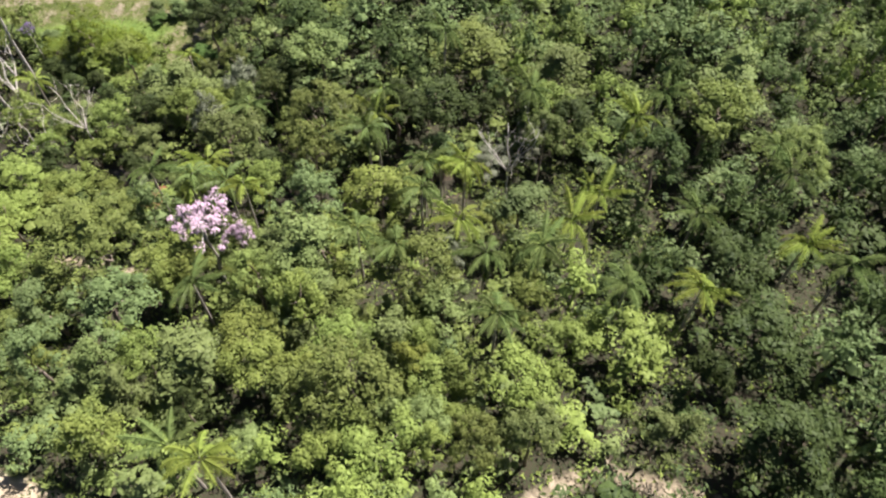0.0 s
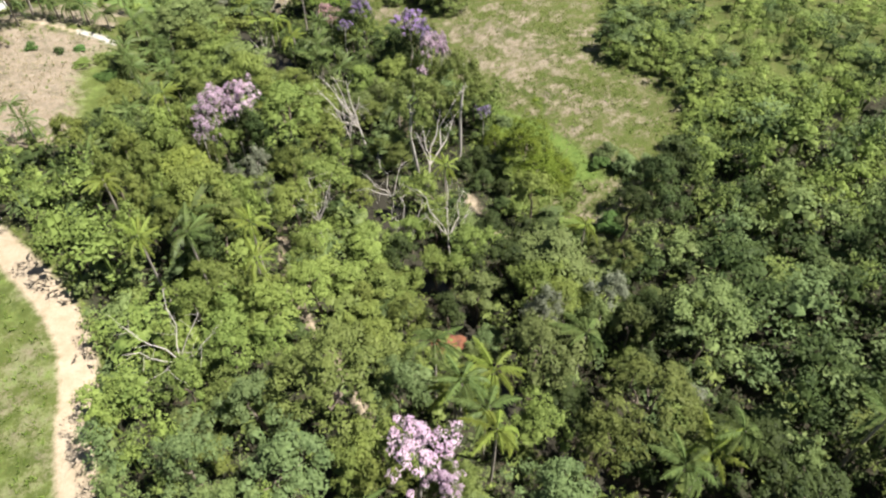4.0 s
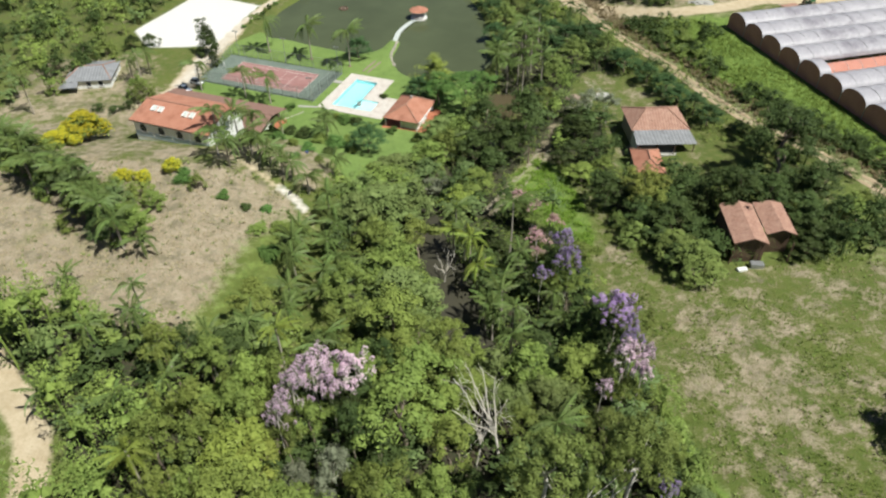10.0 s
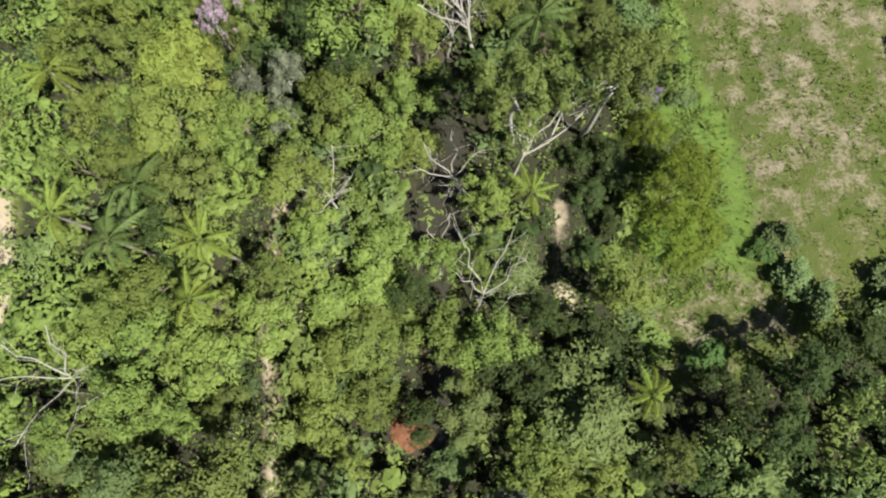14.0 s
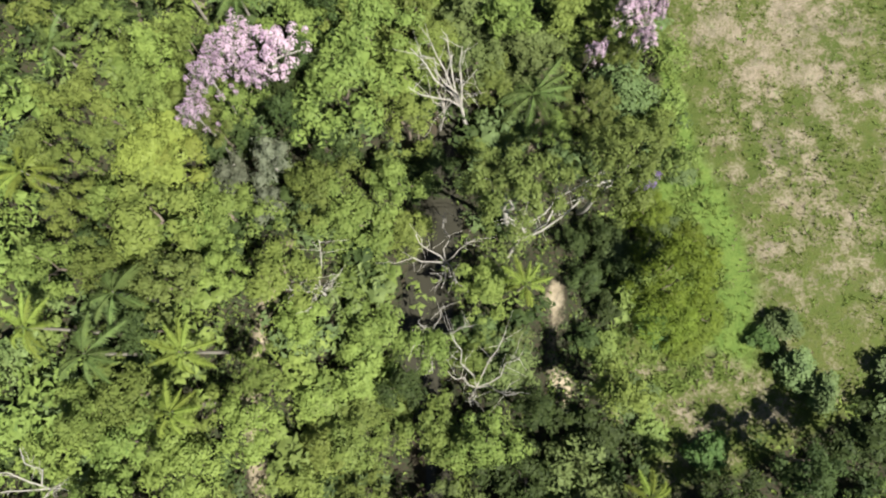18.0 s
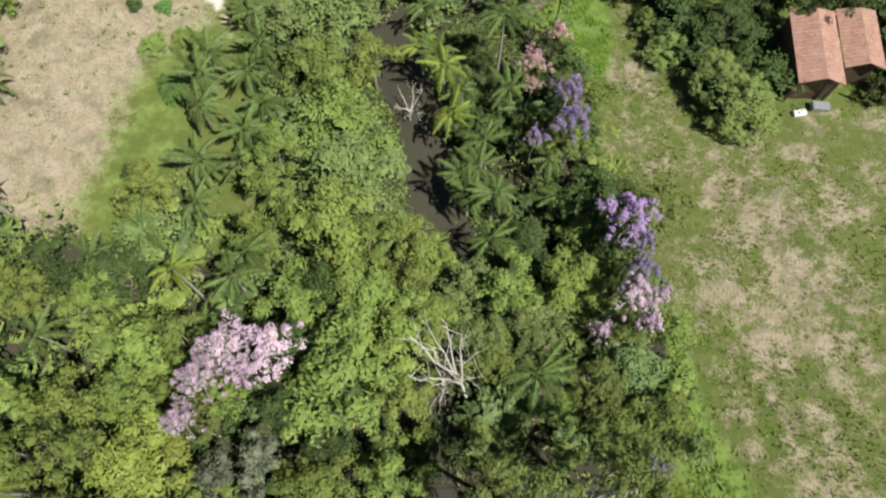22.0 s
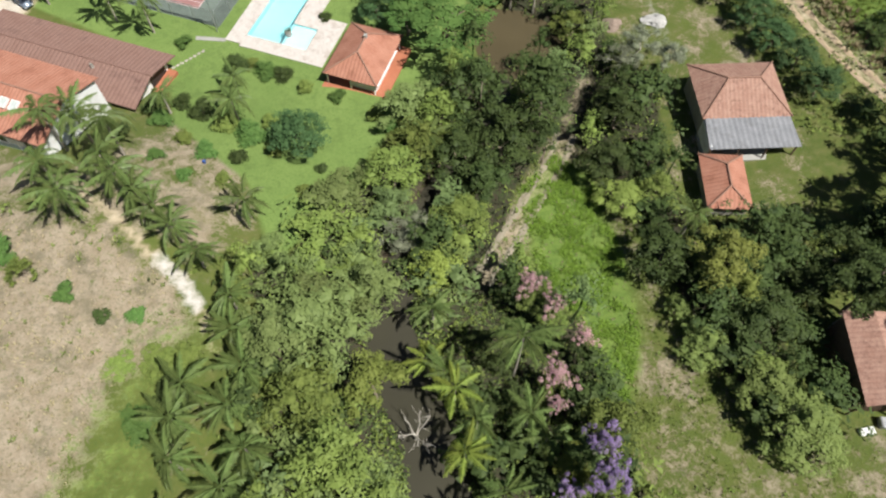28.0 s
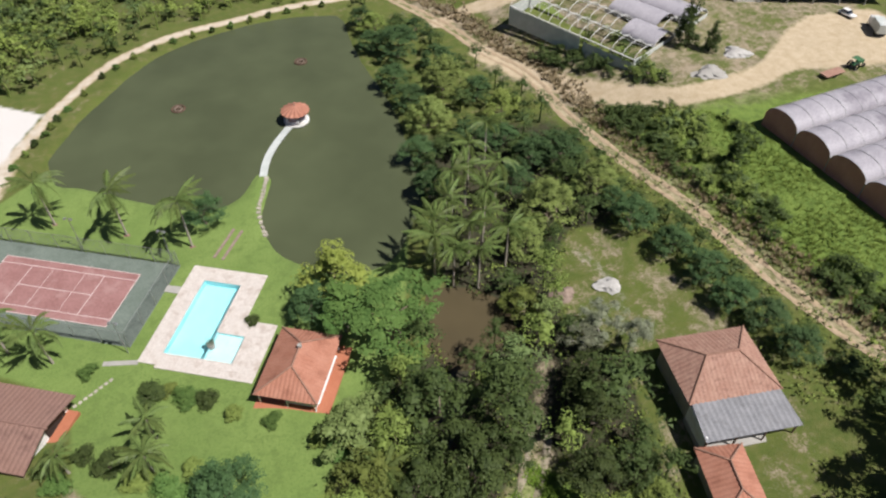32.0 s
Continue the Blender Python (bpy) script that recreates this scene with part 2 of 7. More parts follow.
        return n.outputs["Fac"]

    big, mid, fine = noise_of(t, 0.09, 5, 0.6, pos), noise_of(t, 0.55, 6, 0.65, pos), noise_of(t, 3.2, 6, 0.7, pos)

    def blurred(name, wobble=0.9, lo=0.35, hi=0.65):
        v = maths(t, "ADD", attr(name), maths(t, "MULTIPLY", maths(t, "SUBTRACT", mid, 0.5), wobble))
        v = maths(t, "ADD", v, maths(t, "MULTIPLY", maths(t, "SUBTRACT", fine, 0.5), wobble * 0.7))
        return ramp(t, v, lo, hi)

    col = mixed(t, ramp(t, big, 0.35, 0.65), (0.076, 0.106, 0.016), (0.108, 0.136, 0.024))
    col = mixed(t, ramp(t, mid, 0.42, 0.66), col, (0.130, 0.136, 0.037))
    col = mixed(t, ramp(t, fine, 0.5, 0.72), col, (0.07, 0.11, 0.02))
    dry = mixed(t, ramp(t, mid, 0.36, 0.62), (0.285, 0.226, 0.152), (0.375, 0.310, 0.228))
    dry = mixed(t, ramp(t, fine, 0.5, 0.72), dry, (0.135, 0.13, 0.055))
    dry = mixed(t, ramp(t, big, 0.58, 0.76), dry, (0.225, 0.215, 0.10))
    dry = mixed(t, ramp(t, noise_of(t, 0.28, 6, 0.7, pos), 0.5, 0.66), dry, (0.17, 0.15, 0.095))
    dry = mixed(t, ramp(t, noise_of(t, 1.3, 6, 0.75, pos), 0.57, 0.68), dry, (0.145, 0.165, 0.055))
    patches = maths(t, "MULTIPLY", maths(t, "SUBTRACT", noise_of(t, 0.2, 5, 0.65, pos), 0.5), 2.2)
    spread = maths(t, "ADD", attr("dry"), maths(t, "ADD", maths(t, "ADD", patches, maths(t, "MULTIPLY", maths(t, "SUBTRACT", mid, 0.5), 1.7)), maths(t, "MULTIPLY", maths(t, "SUBTRACT", fine, 0.5), 2.2)))
    col = mixed(t, ramp(t, spread, 0.36, 0.8), col, dry)
    lawn = mixed(t, ramp(t, big, 0.35, 0.65), (0.146, 0.228, 0.052), (0.196, 0.282, 0.072))
    lawn = mixed(t, ramp(t, mid, 0.5, 0.68), lawn, (0.128, 0.196, 0.046))
    lawn = mixed(t, ramp(t, fine, 0.46, 0.74), lawn, (0.10, 0.162, 0.034))
    col = mixed(t, blurred("lawn", 0.4), col, lawn)
    lush = mixed(t, ramp(t, mid, 0.38, 0.62), (0.11, 0.182, 0.03), (0.17, 0.245, 0.046))
    lush = mixed(t, ramp(t, fine, 0.5, 0.75), lush, (0.075, 0.14, 0.02))
    col = mixed(t, blurred("lush", 1.2, 0.35, 0.7), col, lush)
    # Forest soil; over SHADE_HOLLOW its dark colour also stands in for shade.
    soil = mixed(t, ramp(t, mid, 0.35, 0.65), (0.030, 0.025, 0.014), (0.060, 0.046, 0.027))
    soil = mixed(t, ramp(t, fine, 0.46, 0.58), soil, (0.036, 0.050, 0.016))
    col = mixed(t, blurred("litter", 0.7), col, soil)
    sand = mixed(t, ramp(t, mid, 0.35, 0.65), (0.44, 0.350, 0.226), (0.55, 0.46, 0.325))
    sand = mixed(t, ramp(t, fine, 0.5, 0.78), sand, (0.36, 0.284, 0.182))
    col = mixed(t, blurred("sand", 0.55), col, sand)
    col = mixed(t, blurred("pale", 0.4, 0.25, 0.7), col, mixed(t, fine, (0.58, 0.56, 0.53), (0.72, 0.70, 0.68)))
    col = mixed(t, blurred("mud", 0.5), col, (0.068, 0.052, 0.032))
    t.links.new(col, b.inputs["Base Color"])
    b.inputs["Roughness"].default_value = 0.95
    n = put(t, "ShaderNodeBump", Strength=0.7, Distance=0.25)
    t.links.new(fine, n.inputs["Height"])
    t.links.new(n.outputs[0], b.inputs["Normal"])
    return m


GROUND = ground_material()

# ---- mesh helpers ----
rng = np.random.default_rng(7)


def mesh_np(name, verts, faces, mats, index=None, smooth=False):
    """A mesh from arrays of corners and of triangles or quads."""
    me = bpy.data.meshes.new(name)
    verts, faces = np.asarray(verts, np.float32), np.asarray(faces, np.int32)
    if faces.shape[1] == 4 and (faces[:, 2] == faces[:, 3]).any():
        four = faces[:, 2] != faces[:, 3]
        faces = np.concatenate([faces[:, :3], faces[four][:, [0, 2, 3]]])
        index = None if index is None else np.concatenate([index, np.asarray(index)[four]])
    k = faces.shape[1]
    me.vertices.add(len(verts))
    me.vertices.foreach_set("co", verts.ravel())
    me.loops.add(faces.size)
    me.loops.foreach_set("vertex_index", faces.ravel())
    me.polygons.add(len(faces))
    me.polygons.foreach_set("loop_start", np.arange(0, faces.size, k, dtype=np.int32))
    for m in mats if isinstance(mats, (list, tuple)) else [mats]:
        me.materials.append(m)
    if index is not None:
        me.polygons.foreach_set("material_index", np.asarray(index, np.int32))
    me.polygons.foreach_set("use_smooth", np.full(len(faces), bool(smooth)))
    me.update(calc_edges=True)
    return me


def joined(pieces):
    """One pair of arrays out of several pairs of corners and quads."""
    vs, fs, n = [], [], 0
    for v, q in pieces:
        vs.append(np.asarray(v, float))
        fs.append(np.asarray(q, int) + n)
        n += len(v)
    return np.concatenate(vs), np.concatenate(fs)


def tube(points, radii, sides=6):
    """A tapered round limb along a line of points, as quads, with a cap."""
    pts = np.asarray(points, float)
    v, q = [], []
    for i, p in enumerate(pts):
        d = pts[min(i + 1, len(pts) - 1)] - pts[max(i - 1, 0)]
        d = d / (np.linalg.norm(d) + 1e-9)
        a = np.cross(d, (0.31, 0.95, 0.05) if abs(d[1]) < 0.9 else (1, 0, 0))
        a /= np.linalg.norm(a)
        b = np.cross(d, a)
        for s in range(sides):
            w = 2 * math.pi * s / sides
            v.append(p + radii[i] * (math.cos(w) * a + math.sin(w) * b))
    for i in range(len(pts) - 1):
        for s in range(sides):
            e = (s + 1) % sides
            q.append((i * sides + s, i * sides + e, (i + 1) * sides + e, (i + 1) * sides + s))
    top = (len(pts) - 1) * sides
    q.append((top, top + sides // 3, top + 2 * sides // 3, top + sides - 1))
    return np.array(v), np.array(q)


def boxes(*items):
    """Quads of upright boxes given as (x0, x1, y0, y1, z0, z1)."""
    out = []
    for x0, x1, y0, y1, z0, z1 in items:
        v = [(x, y, z) for z in (z0, z1) for x, y in ((x0, y0), (x1, y0), (x1, y1), (x0, y1))]
        out.append((v, [(3, 2, 1, 0), (4, 5, 6, 7), (0, 1, 5, 4), (1, 2, 6, 5), (2, 3, 7, 6), (3, 0, 4, 7)]))
    return joined(out)


def part(name, geo, material, parent, label="", m=None, smooth=False):
    """Links corners and quads, or a made mesh, as one mesh object under a thing or part."""
    me = geo if isinstance(geo, bpy.types.Mesh) else mesh_np(name, geo[0], geo[1], material, smooth=smooth)
    ob = new(name, me)
    ob.parent = parent
    if m is not None:
        ob.matrix_basis = m
    if label:
        ob["label"] = label
    return ob


def thing(name, m, label, category, group="", kind=""):
    ob = new(name)
    ob.empty_display_size = 0.3
    ob.matrix_basis = m
    return tagged(ob, label, category, group, kind)


def solid(name, geo, material, m, label, category, group="", kind="", smooth=False):
    ob = new(name, geo if isinstance(geo, bpy.types.Mesh) else mesh_np(name, geo[0], geo[1], material, smooth=smooth))
    ob.matrix_basis = m
    return tagged(ob, label, category, group, kind)


def bevelled(geo, width, segments=2):
    """The same box-like quads with rounded edges."""
    bm = bmesh.new()
    vs = [bm.verts.new(v) for v in geo[0]]
    for q in geo[1]:
        bm.faces.new([vs[i] for i in q])
    bmesh.ops.bevel(bm, geom=bm.edges[:], offset=width, segments=segments, affect="EDGES")
    bmesh.ops.triangulate(bm, faces=bm.faces[:])
    bm.verts.index_update()
    v = np.array([x.co[:] for x in bm.verts])
    q = np.array([[x.index for x in fc.verts] for fc in bm.faces])
    bm.free()
    return v, q


# ---- lie of the land ----
def soft_plus(v, k):
    return k * np.log1p(np.exp(np.clip(np.asarray(v, float) / k, -40, 40)))


def ease(u):
    u = np.clip(u, 0, 1)
    return u * u * (3 - 2 * u)


def slope(x, y):
    """The land without its water: a valley floor, a knoll to the west, a rise to the east."""
    floor = 0.055 * np.minimum(soft_plus(175 - np.asarray(y, float), 8.0), 300) - 0.6
    west = np.minimum(0.17 * soft_plus(58 - np.asarray(x, float), 4.0), 8.5) * ease((200 - np.asarray(y, float)) / 38)
    east = 10 * (1 - np.exp(-0.016 * soft_plus(np.asarray(x, float) - 75, 4.0))) * (1 - 0.6 * ease((np.asarray(y, float) - 215) / 60))
    toe = np.interp(y, [110, 140, 158, 185, 198, 215, 235, 251.6, 269.7, 281.6, 295, 311, 326], [163, 146, 136, 122, 116, 110.5, 103, 97.5, 93.5, 86, 80, 69, 60])
    brow = np.maximum(128.9 + (235 - np.asarray(y, float)) * 0.268, toe + 12)
    up = ease((np.asarray(x, float) - toe) / (brow - toe))
    return (floor + west + east) * (1 - up) + 7.2 * up


def inside(x, y, poly):
    """Metres inside a closed outline (outside: minus)."""
    x, y = np.asarray(x, float), np.asarray(y, float)
    far, ins = np.full(x.shape, 1e9), np.zeros(x.shape, bool)
    for (ax, ay), (bx, by) in zip(poly, poly[1:] + poly[:1]):
        ex, ey = bx - ax, by - ay
        u = np.clip(((x - ax) * ex + (y - ay) * ey) / (ex * ex + ey * ey + 1e-9), 0, 1)
        far = np.minimum(far, np.hypot(x - ax - u * ex, y - ay - u * ey))
        ins ^= ((ay > y) != (by > y)) & (x < ex * (y - ay) / (by - ay + 1e-12) + ax)
    return np.where(ins, far, -far)


def along(x, y, line):
    """Metres from a line, and how far along it (0 to 1 a piece)."""
    x, y = np.asarray(x, float), np.asarray(y, float)
    far, at = np.full(x.shape, 1e9), np.zeros(x.shape)
    for i, ((ax, ay), (bx, by)) in enumerate(zip(line, line[1:])):
        ex, ey = bx - ax, by - ay
        u = np.clip(((x - ax) * ex + (y - ay) * ey) / (ex * ex + ey * ey + 1e-9), 0, 1)
        d = np.hypot(x - ax - u * ex, y - ay - u * ey)
        at = np.where(d < far, i + u, at)
        far = np.minimum(far, d)
    return far, at


def curved(line, steps=4):
    """The same line with rounded bends."""
    p = np.asarray(line, float)
    out = []
    for i in range(len(p) - 1):
        a, b, c, d = p[max(i - 1, 0)], p[i], p[i + 1], p[min(i + 2, len(p) - 1)]
        for s in range(steps):
            u = s / steps
            out.append(tuple(0.5 * (2 * b + (c - a) * u + (2 * a - 5 * b + 4 * c - d) * u * u + (3 * b - a - 3 * c + d) * u ** 3)))
    return out + [tuple(p[-1])]


POND_EDGE = curved([(-4, 255), (-1, 267), (4, 278), (9, 288), (17, 296.5), (27, 302), (38, 306), (50, 306.5), (55, 303), (58, 282), (63, 265), (64.5, 250),
                    (66, 236), (62.5, 226), (58, 218.5), (50, 217), (41, 222), (37.8, 227.5), (36.6, 233), (37.2, 239), (37.8, 244.6), (35.6, 244.8), (33.4, 239.6),
                    (30, 236.6), (25, 236.4), (17.6, 239.2), (10, 242.8), (3.6, 246), (-1, 247.5), (-4, 255)], 3)[:-1]
POND_Z = -1.0
BAY_EDGE = [(63, 212), (70, 211), (77, 206), (75, 200), (69, 196.5), (63, 197), (61, 204)]
STREAM_LINE = curved([(66, 199), (64, 190), (58, 180), (52, 168), (49, 158), (48.9, 152), (49.6, 147), (52.0, 141.5), (54.4, 135), (55.8, 124), (58.5, 117), (59, 107), (57, 96),
                      (56.2, 87), (55.2, 80), (54.6, 73), (57, 62), (55.5, 52), (57, 40), (62, 28), (66, 15)], 3)
STREAM_Z = [float(slope(*p)) - 0.55 for p in STREAM_LINE]
STREAM_W = [1.2 + 2.1 * float(ease((y - 112) / 8) * ease((160 - y) / 8)) + 1.3 * float(ease((y - 70) / 5) * ease((96 - y) / 5)) for x, y in STREAM_LINE]


def ground_z(x, y):
    x, y = np.asarray(x, float), np.asarray(y, float)
    z = slope(x, y)
    d, at = along(x, y, STREAM_LINE)
    bed = np.interp(at, np.arange(len(STREAM_Z)), STREAM_Z) - 0.55 + 0.55 * np.maximum(0, d - np.interp(at, np.arange(len(STREAM_W)), STREAM_W) + 0.6)
    z = np.minimum(z, np.where(d < 12, bed, 1e9))
    for edge in (POND_EDGE, BAY_EDGE):
        z = np.minimum(z, np.maximum(POND_Z - 1.2, POND_Z - 0.45 * inside(x, y, edge)))
    return z


def gz(x, y):
    return float(ground_z(np.array([x]), np.array([y]))[0])


def on(x, y, turn=0.0, up=0.0):
    return pose(x, y, gz(x, y) + up, 0, 0, turn)


# ---- clearings, tracks and soils ----
MEADOW = [(63, 163), (73, 152), (76, 136), (80, 122), (82, 110), (82.5, 103), (81, 92), (78, 86), (75.5, 76), (75, 67), (80, 61), (88, 63), (100, 70), (111, 78), (113, 90),
          (109, 99), (114, 108), (120, 116), (132, 122), (142, 132), (133, 138), (116, 139), (101, 138), (92, 136), (86, 150), (84, 160), (78, 178), (72, 184), (66, 173)]
GREEN_STRIP = [(12, 117), (22, 117), (26, 128), (28, 140), (31, 149), (26, 156), (18, 150), (14, 135)]
VALLEY = [(-44, 180), (-44, 236), (-32, 284), (-10.5, 274), (-1.5, 292), (12, 303), (26, 308.6), (40, 314), (58, 317.5), (70, 280), (60, 180)]
EAST_FIELD = [(113, 137), (140, 133), (150, 138), (140, 152), (128, 170), (119, 166), (115, 152)]
LUSH = [(66, 173), (72, 180), (77, 176), (80, 160), (80, 150), (77, 140), (74, 142), (73, 152), (68, 160)]
LUSH_EDGE = [(83.6, 110), (86.4, 97), (89.4, 91), (91, 82), (90, 73.5), (84.7, 75.6), (79.4, 75), (79, 82), (80.6, 90), (80.4, 99), (81, 108)]
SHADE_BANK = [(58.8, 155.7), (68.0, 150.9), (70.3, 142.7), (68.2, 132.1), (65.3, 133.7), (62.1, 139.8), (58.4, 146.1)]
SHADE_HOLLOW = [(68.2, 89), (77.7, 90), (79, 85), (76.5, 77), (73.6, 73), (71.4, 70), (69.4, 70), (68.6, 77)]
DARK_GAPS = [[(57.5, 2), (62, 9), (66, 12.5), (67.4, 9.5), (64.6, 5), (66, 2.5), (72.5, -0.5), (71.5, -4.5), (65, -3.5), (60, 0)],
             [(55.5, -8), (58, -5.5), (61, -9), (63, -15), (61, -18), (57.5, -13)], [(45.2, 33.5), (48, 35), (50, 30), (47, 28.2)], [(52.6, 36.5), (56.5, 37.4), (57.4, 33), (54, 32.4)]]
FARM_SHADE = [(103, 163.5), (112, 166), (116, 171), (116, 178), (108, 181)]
SHED_YARD = [(98, 137), (115, 137), (115, 153), (100.5, 153)]
DRY_FIELD = [(-60, 118), (-14, 124), (8, 117), (14, 118), (17, 125), (17.5, 136), (19.5, 143), (26, 150), (20, 158), (13, 163), (-6, 166), (-60, 172)]
ESTATE = [(-62, 168), (0, 164), (12, 163), (22, 159), (30, 157), (35, 160), (44, 172), (48, 182), (56, 196), (62, 199), (66, 212), (67, 240), (66, 262), (60, 285), (58, 312),
          (30, 316), (0, 305), (-14, 286), (-50, 285), (-60, 230)]
LAWN = [(-14, 212), (12, 199), (13, 194), (16, 184), (29, 172), (34, 159), (44, 174), (48, 185), (58, 200), (62, 226), (40, 246), (20, 246), (-4, 250), (-12, 240), (-10, 222)]
WEST_GRASS = [(-60, 108), (0, 108), (6, 99), (12, 86), (14, 70), (11.5, 52), (11, 40), (10, 26), (8, 10), (-60, 10)]
EAST_SLOPE = [(95, 272), (99, 250), (104, 236), (112, 216), (118, 198), (124, 186), (137, 160), (148, 140), (160, 120), (260, 100), (260, 340), (60, 340), (69, 312), (80, 297)]
HOUSE_YARD = [(84, 212), (88, 219), (94, 219), (104, 204), (107, 194), (109, 180), (106, 168), (97, 165), (89, 168), (87.5, 177), (89, 193), (82, 198)]
SAND_LOT = [(-42, 251), (-31, 282), (-8.6, 271), (-11, 262), (-15.5, 240), (-34, 239)]
DIRT_YARD = [(132, 248), (145.6, 261.8), (152, 268), (160, 273), (176, 274), (180, 262), (166, 252), (146, 253)]
EAST_TRACK = curved([(60, 326), (69, 311), (80, 295), (86, 281.6), (93.5, 269.7), (97.5, 251.6), (103, 235), (110.5, 215.4), (116, 198), (122, 185), (128, 175), (136, 158), (146, 140), (162, 112)], 3)
DIRT_ROAD = curved([(86, 281), (93.5, 269.7), (104.6, 257.3), (118, 247.4), (134.5, 250), (145.6, 254.8), (165.5, 254), (210, 262)], 3)
UPPER_ROAD = curved([(78, 297), (86, 299.6), (96, 298.5), (112, 304), (124, 316)], 3)
WEST_TRACK = curved([(-14, 116), (-4, 106), (2, 99.5), (6, 90.5), (9.2, 82), (10.9, 74), (10.7, 67), (9.5, 60), (9.2, 52), (9.0, 43), (8.5, 30), (11, 14), (18, 0), (27, -10.5), (24, -30)], 3)
GRASS_ROAD = curved([(78, 194), (75, 186), (72.4, 179.0), (69.4, 173.6), (66.4, 168.4), (63.3, 163.2), (60.4, 158.2)], 3)
POND_PATH = curved([(-16, 240), (-12, 254), (-8.5, 264), (-6, 272.6), (2, 290), (13.6, 300), (26.5, 305.8), (40, 311.3), (53, 314), (64, 316)], 3)
DRIVE = curved([(-22, 205), (-17, 213), (-16.5, 225), (-14.5, 238), (-12, 252)], 3)
SAND_PATH = curved([(4, 171), (12, 166), (19.3, 159.4), (24, 155.4), (27.3, 150.3), (29.3, 144), (30, 136), (31, 128), (33, 122)], 3)
FOREST_PATH = curved([(40, 86), (38.2, 79), (37.5, 72), (37.5, 68), (38.3, 64), (39.0, 60), (39, 54), (40, 46)], 3)
BANK_PATH = curved([(69, 108), (67, 97), (66.5, 88), (69, 80), (68.5, 71), (65, 62), (60, 52), (55, 53)], 3)


def band(x, y, line, half):
    """1 on a track, falling to 0 beside it."""
    return np.clip(1.35 - along(x, y, line)[0] / half * 0.85, 0, 1)


def patch(x, y, poly, soft=3.0):
    return np.clip(0.5 + inside(x, y, poly) / soft, 0, 1)


def ruts(x, y, line, gap):
    d = along(x, y, line)[0]
    return np.exp(-((d - gap) / 0.55) ** 2)


def axis(lo, hi, step, reach):
    core = np.arange(lo, hi + step / 2, step)
    out = np.geomspace(step * 2, reach, 16)
    return np.concatenate([lo - np.cumsum(out)[::-1], core, hi + np.cumsum(out)])


gx, gy = axis(-70, 200, 1.2, 400), axis(-70, 330, 1.2, 400)
GX, GY = [a.ravel() for a in np.meshgrid(gx, gy)]
GZ = ground_z(GX, GY)
bumps = np.array([noise.noise((x * 0.11, y * 0.11, 0.3)) + 0.5 * noise.noise((x * 0.33, y * 0.33, 4.0)) for x, y in zip(GX, GY)])
flat = np.clip(patch(GX, GY, LAWN, 6) + patch(GX, GY, SAND_LOT, 6), 0, 1)
PIT = [(20 + 0.9426 * u + 0.3338 * v, 204 - 0.3338 * u + 0.9426 * v) for u, v in ((1.6, 0.8), (15.0, 0.8), (15.0, 8.2), (10.3, 8.2), (10.3, 17.8), (1.6, 17.8))]
GZ = np.where(inside(GX, GY, PIT) > 0, -2.6, GZ)
GZ = GZ + bumps * 0.22 * (1 - 0.85 * flat)
for line in (EAST_TRACK, DIRT_ROAD, WEST_TRACK):
    GZ -= 0.14 * ruts(GX, GY, line, 0.85)
nx, ny = len(gx), len(gy)
cell = (np.arange(ny - 1)[:, None] * nx + np.arange(nx - 1)[None, :]).ravel()
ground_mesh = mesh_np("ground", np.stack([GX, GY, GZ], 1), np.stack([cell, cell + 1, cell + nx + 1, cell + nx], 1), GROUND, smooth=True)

clear = np.zeros(GX.shape)
for poly in (MEADOW, DRY_FIELD, ESTATE, WEST_GRASS, EAST_SLOPE, HOUSE_YARD, GREEN_STRIP, SHED_YARD, EAST_FIELD):
    clear = np.maximum(clear, patch(GX, GY, poly, 2.5))
MEADOW_DRY = [(83.5, 109), (81, 134), (96, 134), (112, 131), (107, 100), (103, 88), (92, 90)]
GARDEN_DRY = [(2, 168), (12, 164), (26, 158), (31, 164), (30, 172), (26, 182), (20, 186), (13, 182)]
YARD_DRY = [(-60, 170), (4, 164), (3, 174), (-18, 182), (-20, 210), (-32, 236), (-60, 230)]
FARM_DRY = [(90, 281), (98, 268), (106, 259), (118, 250), (134, 252), (150, 258), (176, 276), (176, 320), (96, 320), (88, 302)]
soils = {
    "dry": np.maximum.reduce([0.6 * patch(GX, GY, MEADOW_DRY, 16), 0.9 * band(GX, GY, GRASS_ROAD, 3.0), 1.25 * patch(GX, GY, DRY_FIELD, 5), 0.72 * patch(GX, GY, GARDEN_DRY, 4), 0.62 * patch(GX, GY, FARM_DRY, 3), 0.5 * band(GX, GY, np.array(DIRT_ROAD) + (0, -4.5), 3.5), 0.7 * patch(GX, GY, YARD_DRY, 5),
                              0.3 * patch(GX, GY, HOUSE_YARD, 4), 0.4 * patch(GX, GY, MEADOW, 6), 0.42 * patch(GX, GY, EAST_FIELD, 6), 0.4 * patch(GX, GY, WEST_GRASS, 6), 0.85 * band(GX, GY, np.array(EAST_TRACK) + (3.4, 1.6), 2.6)]),
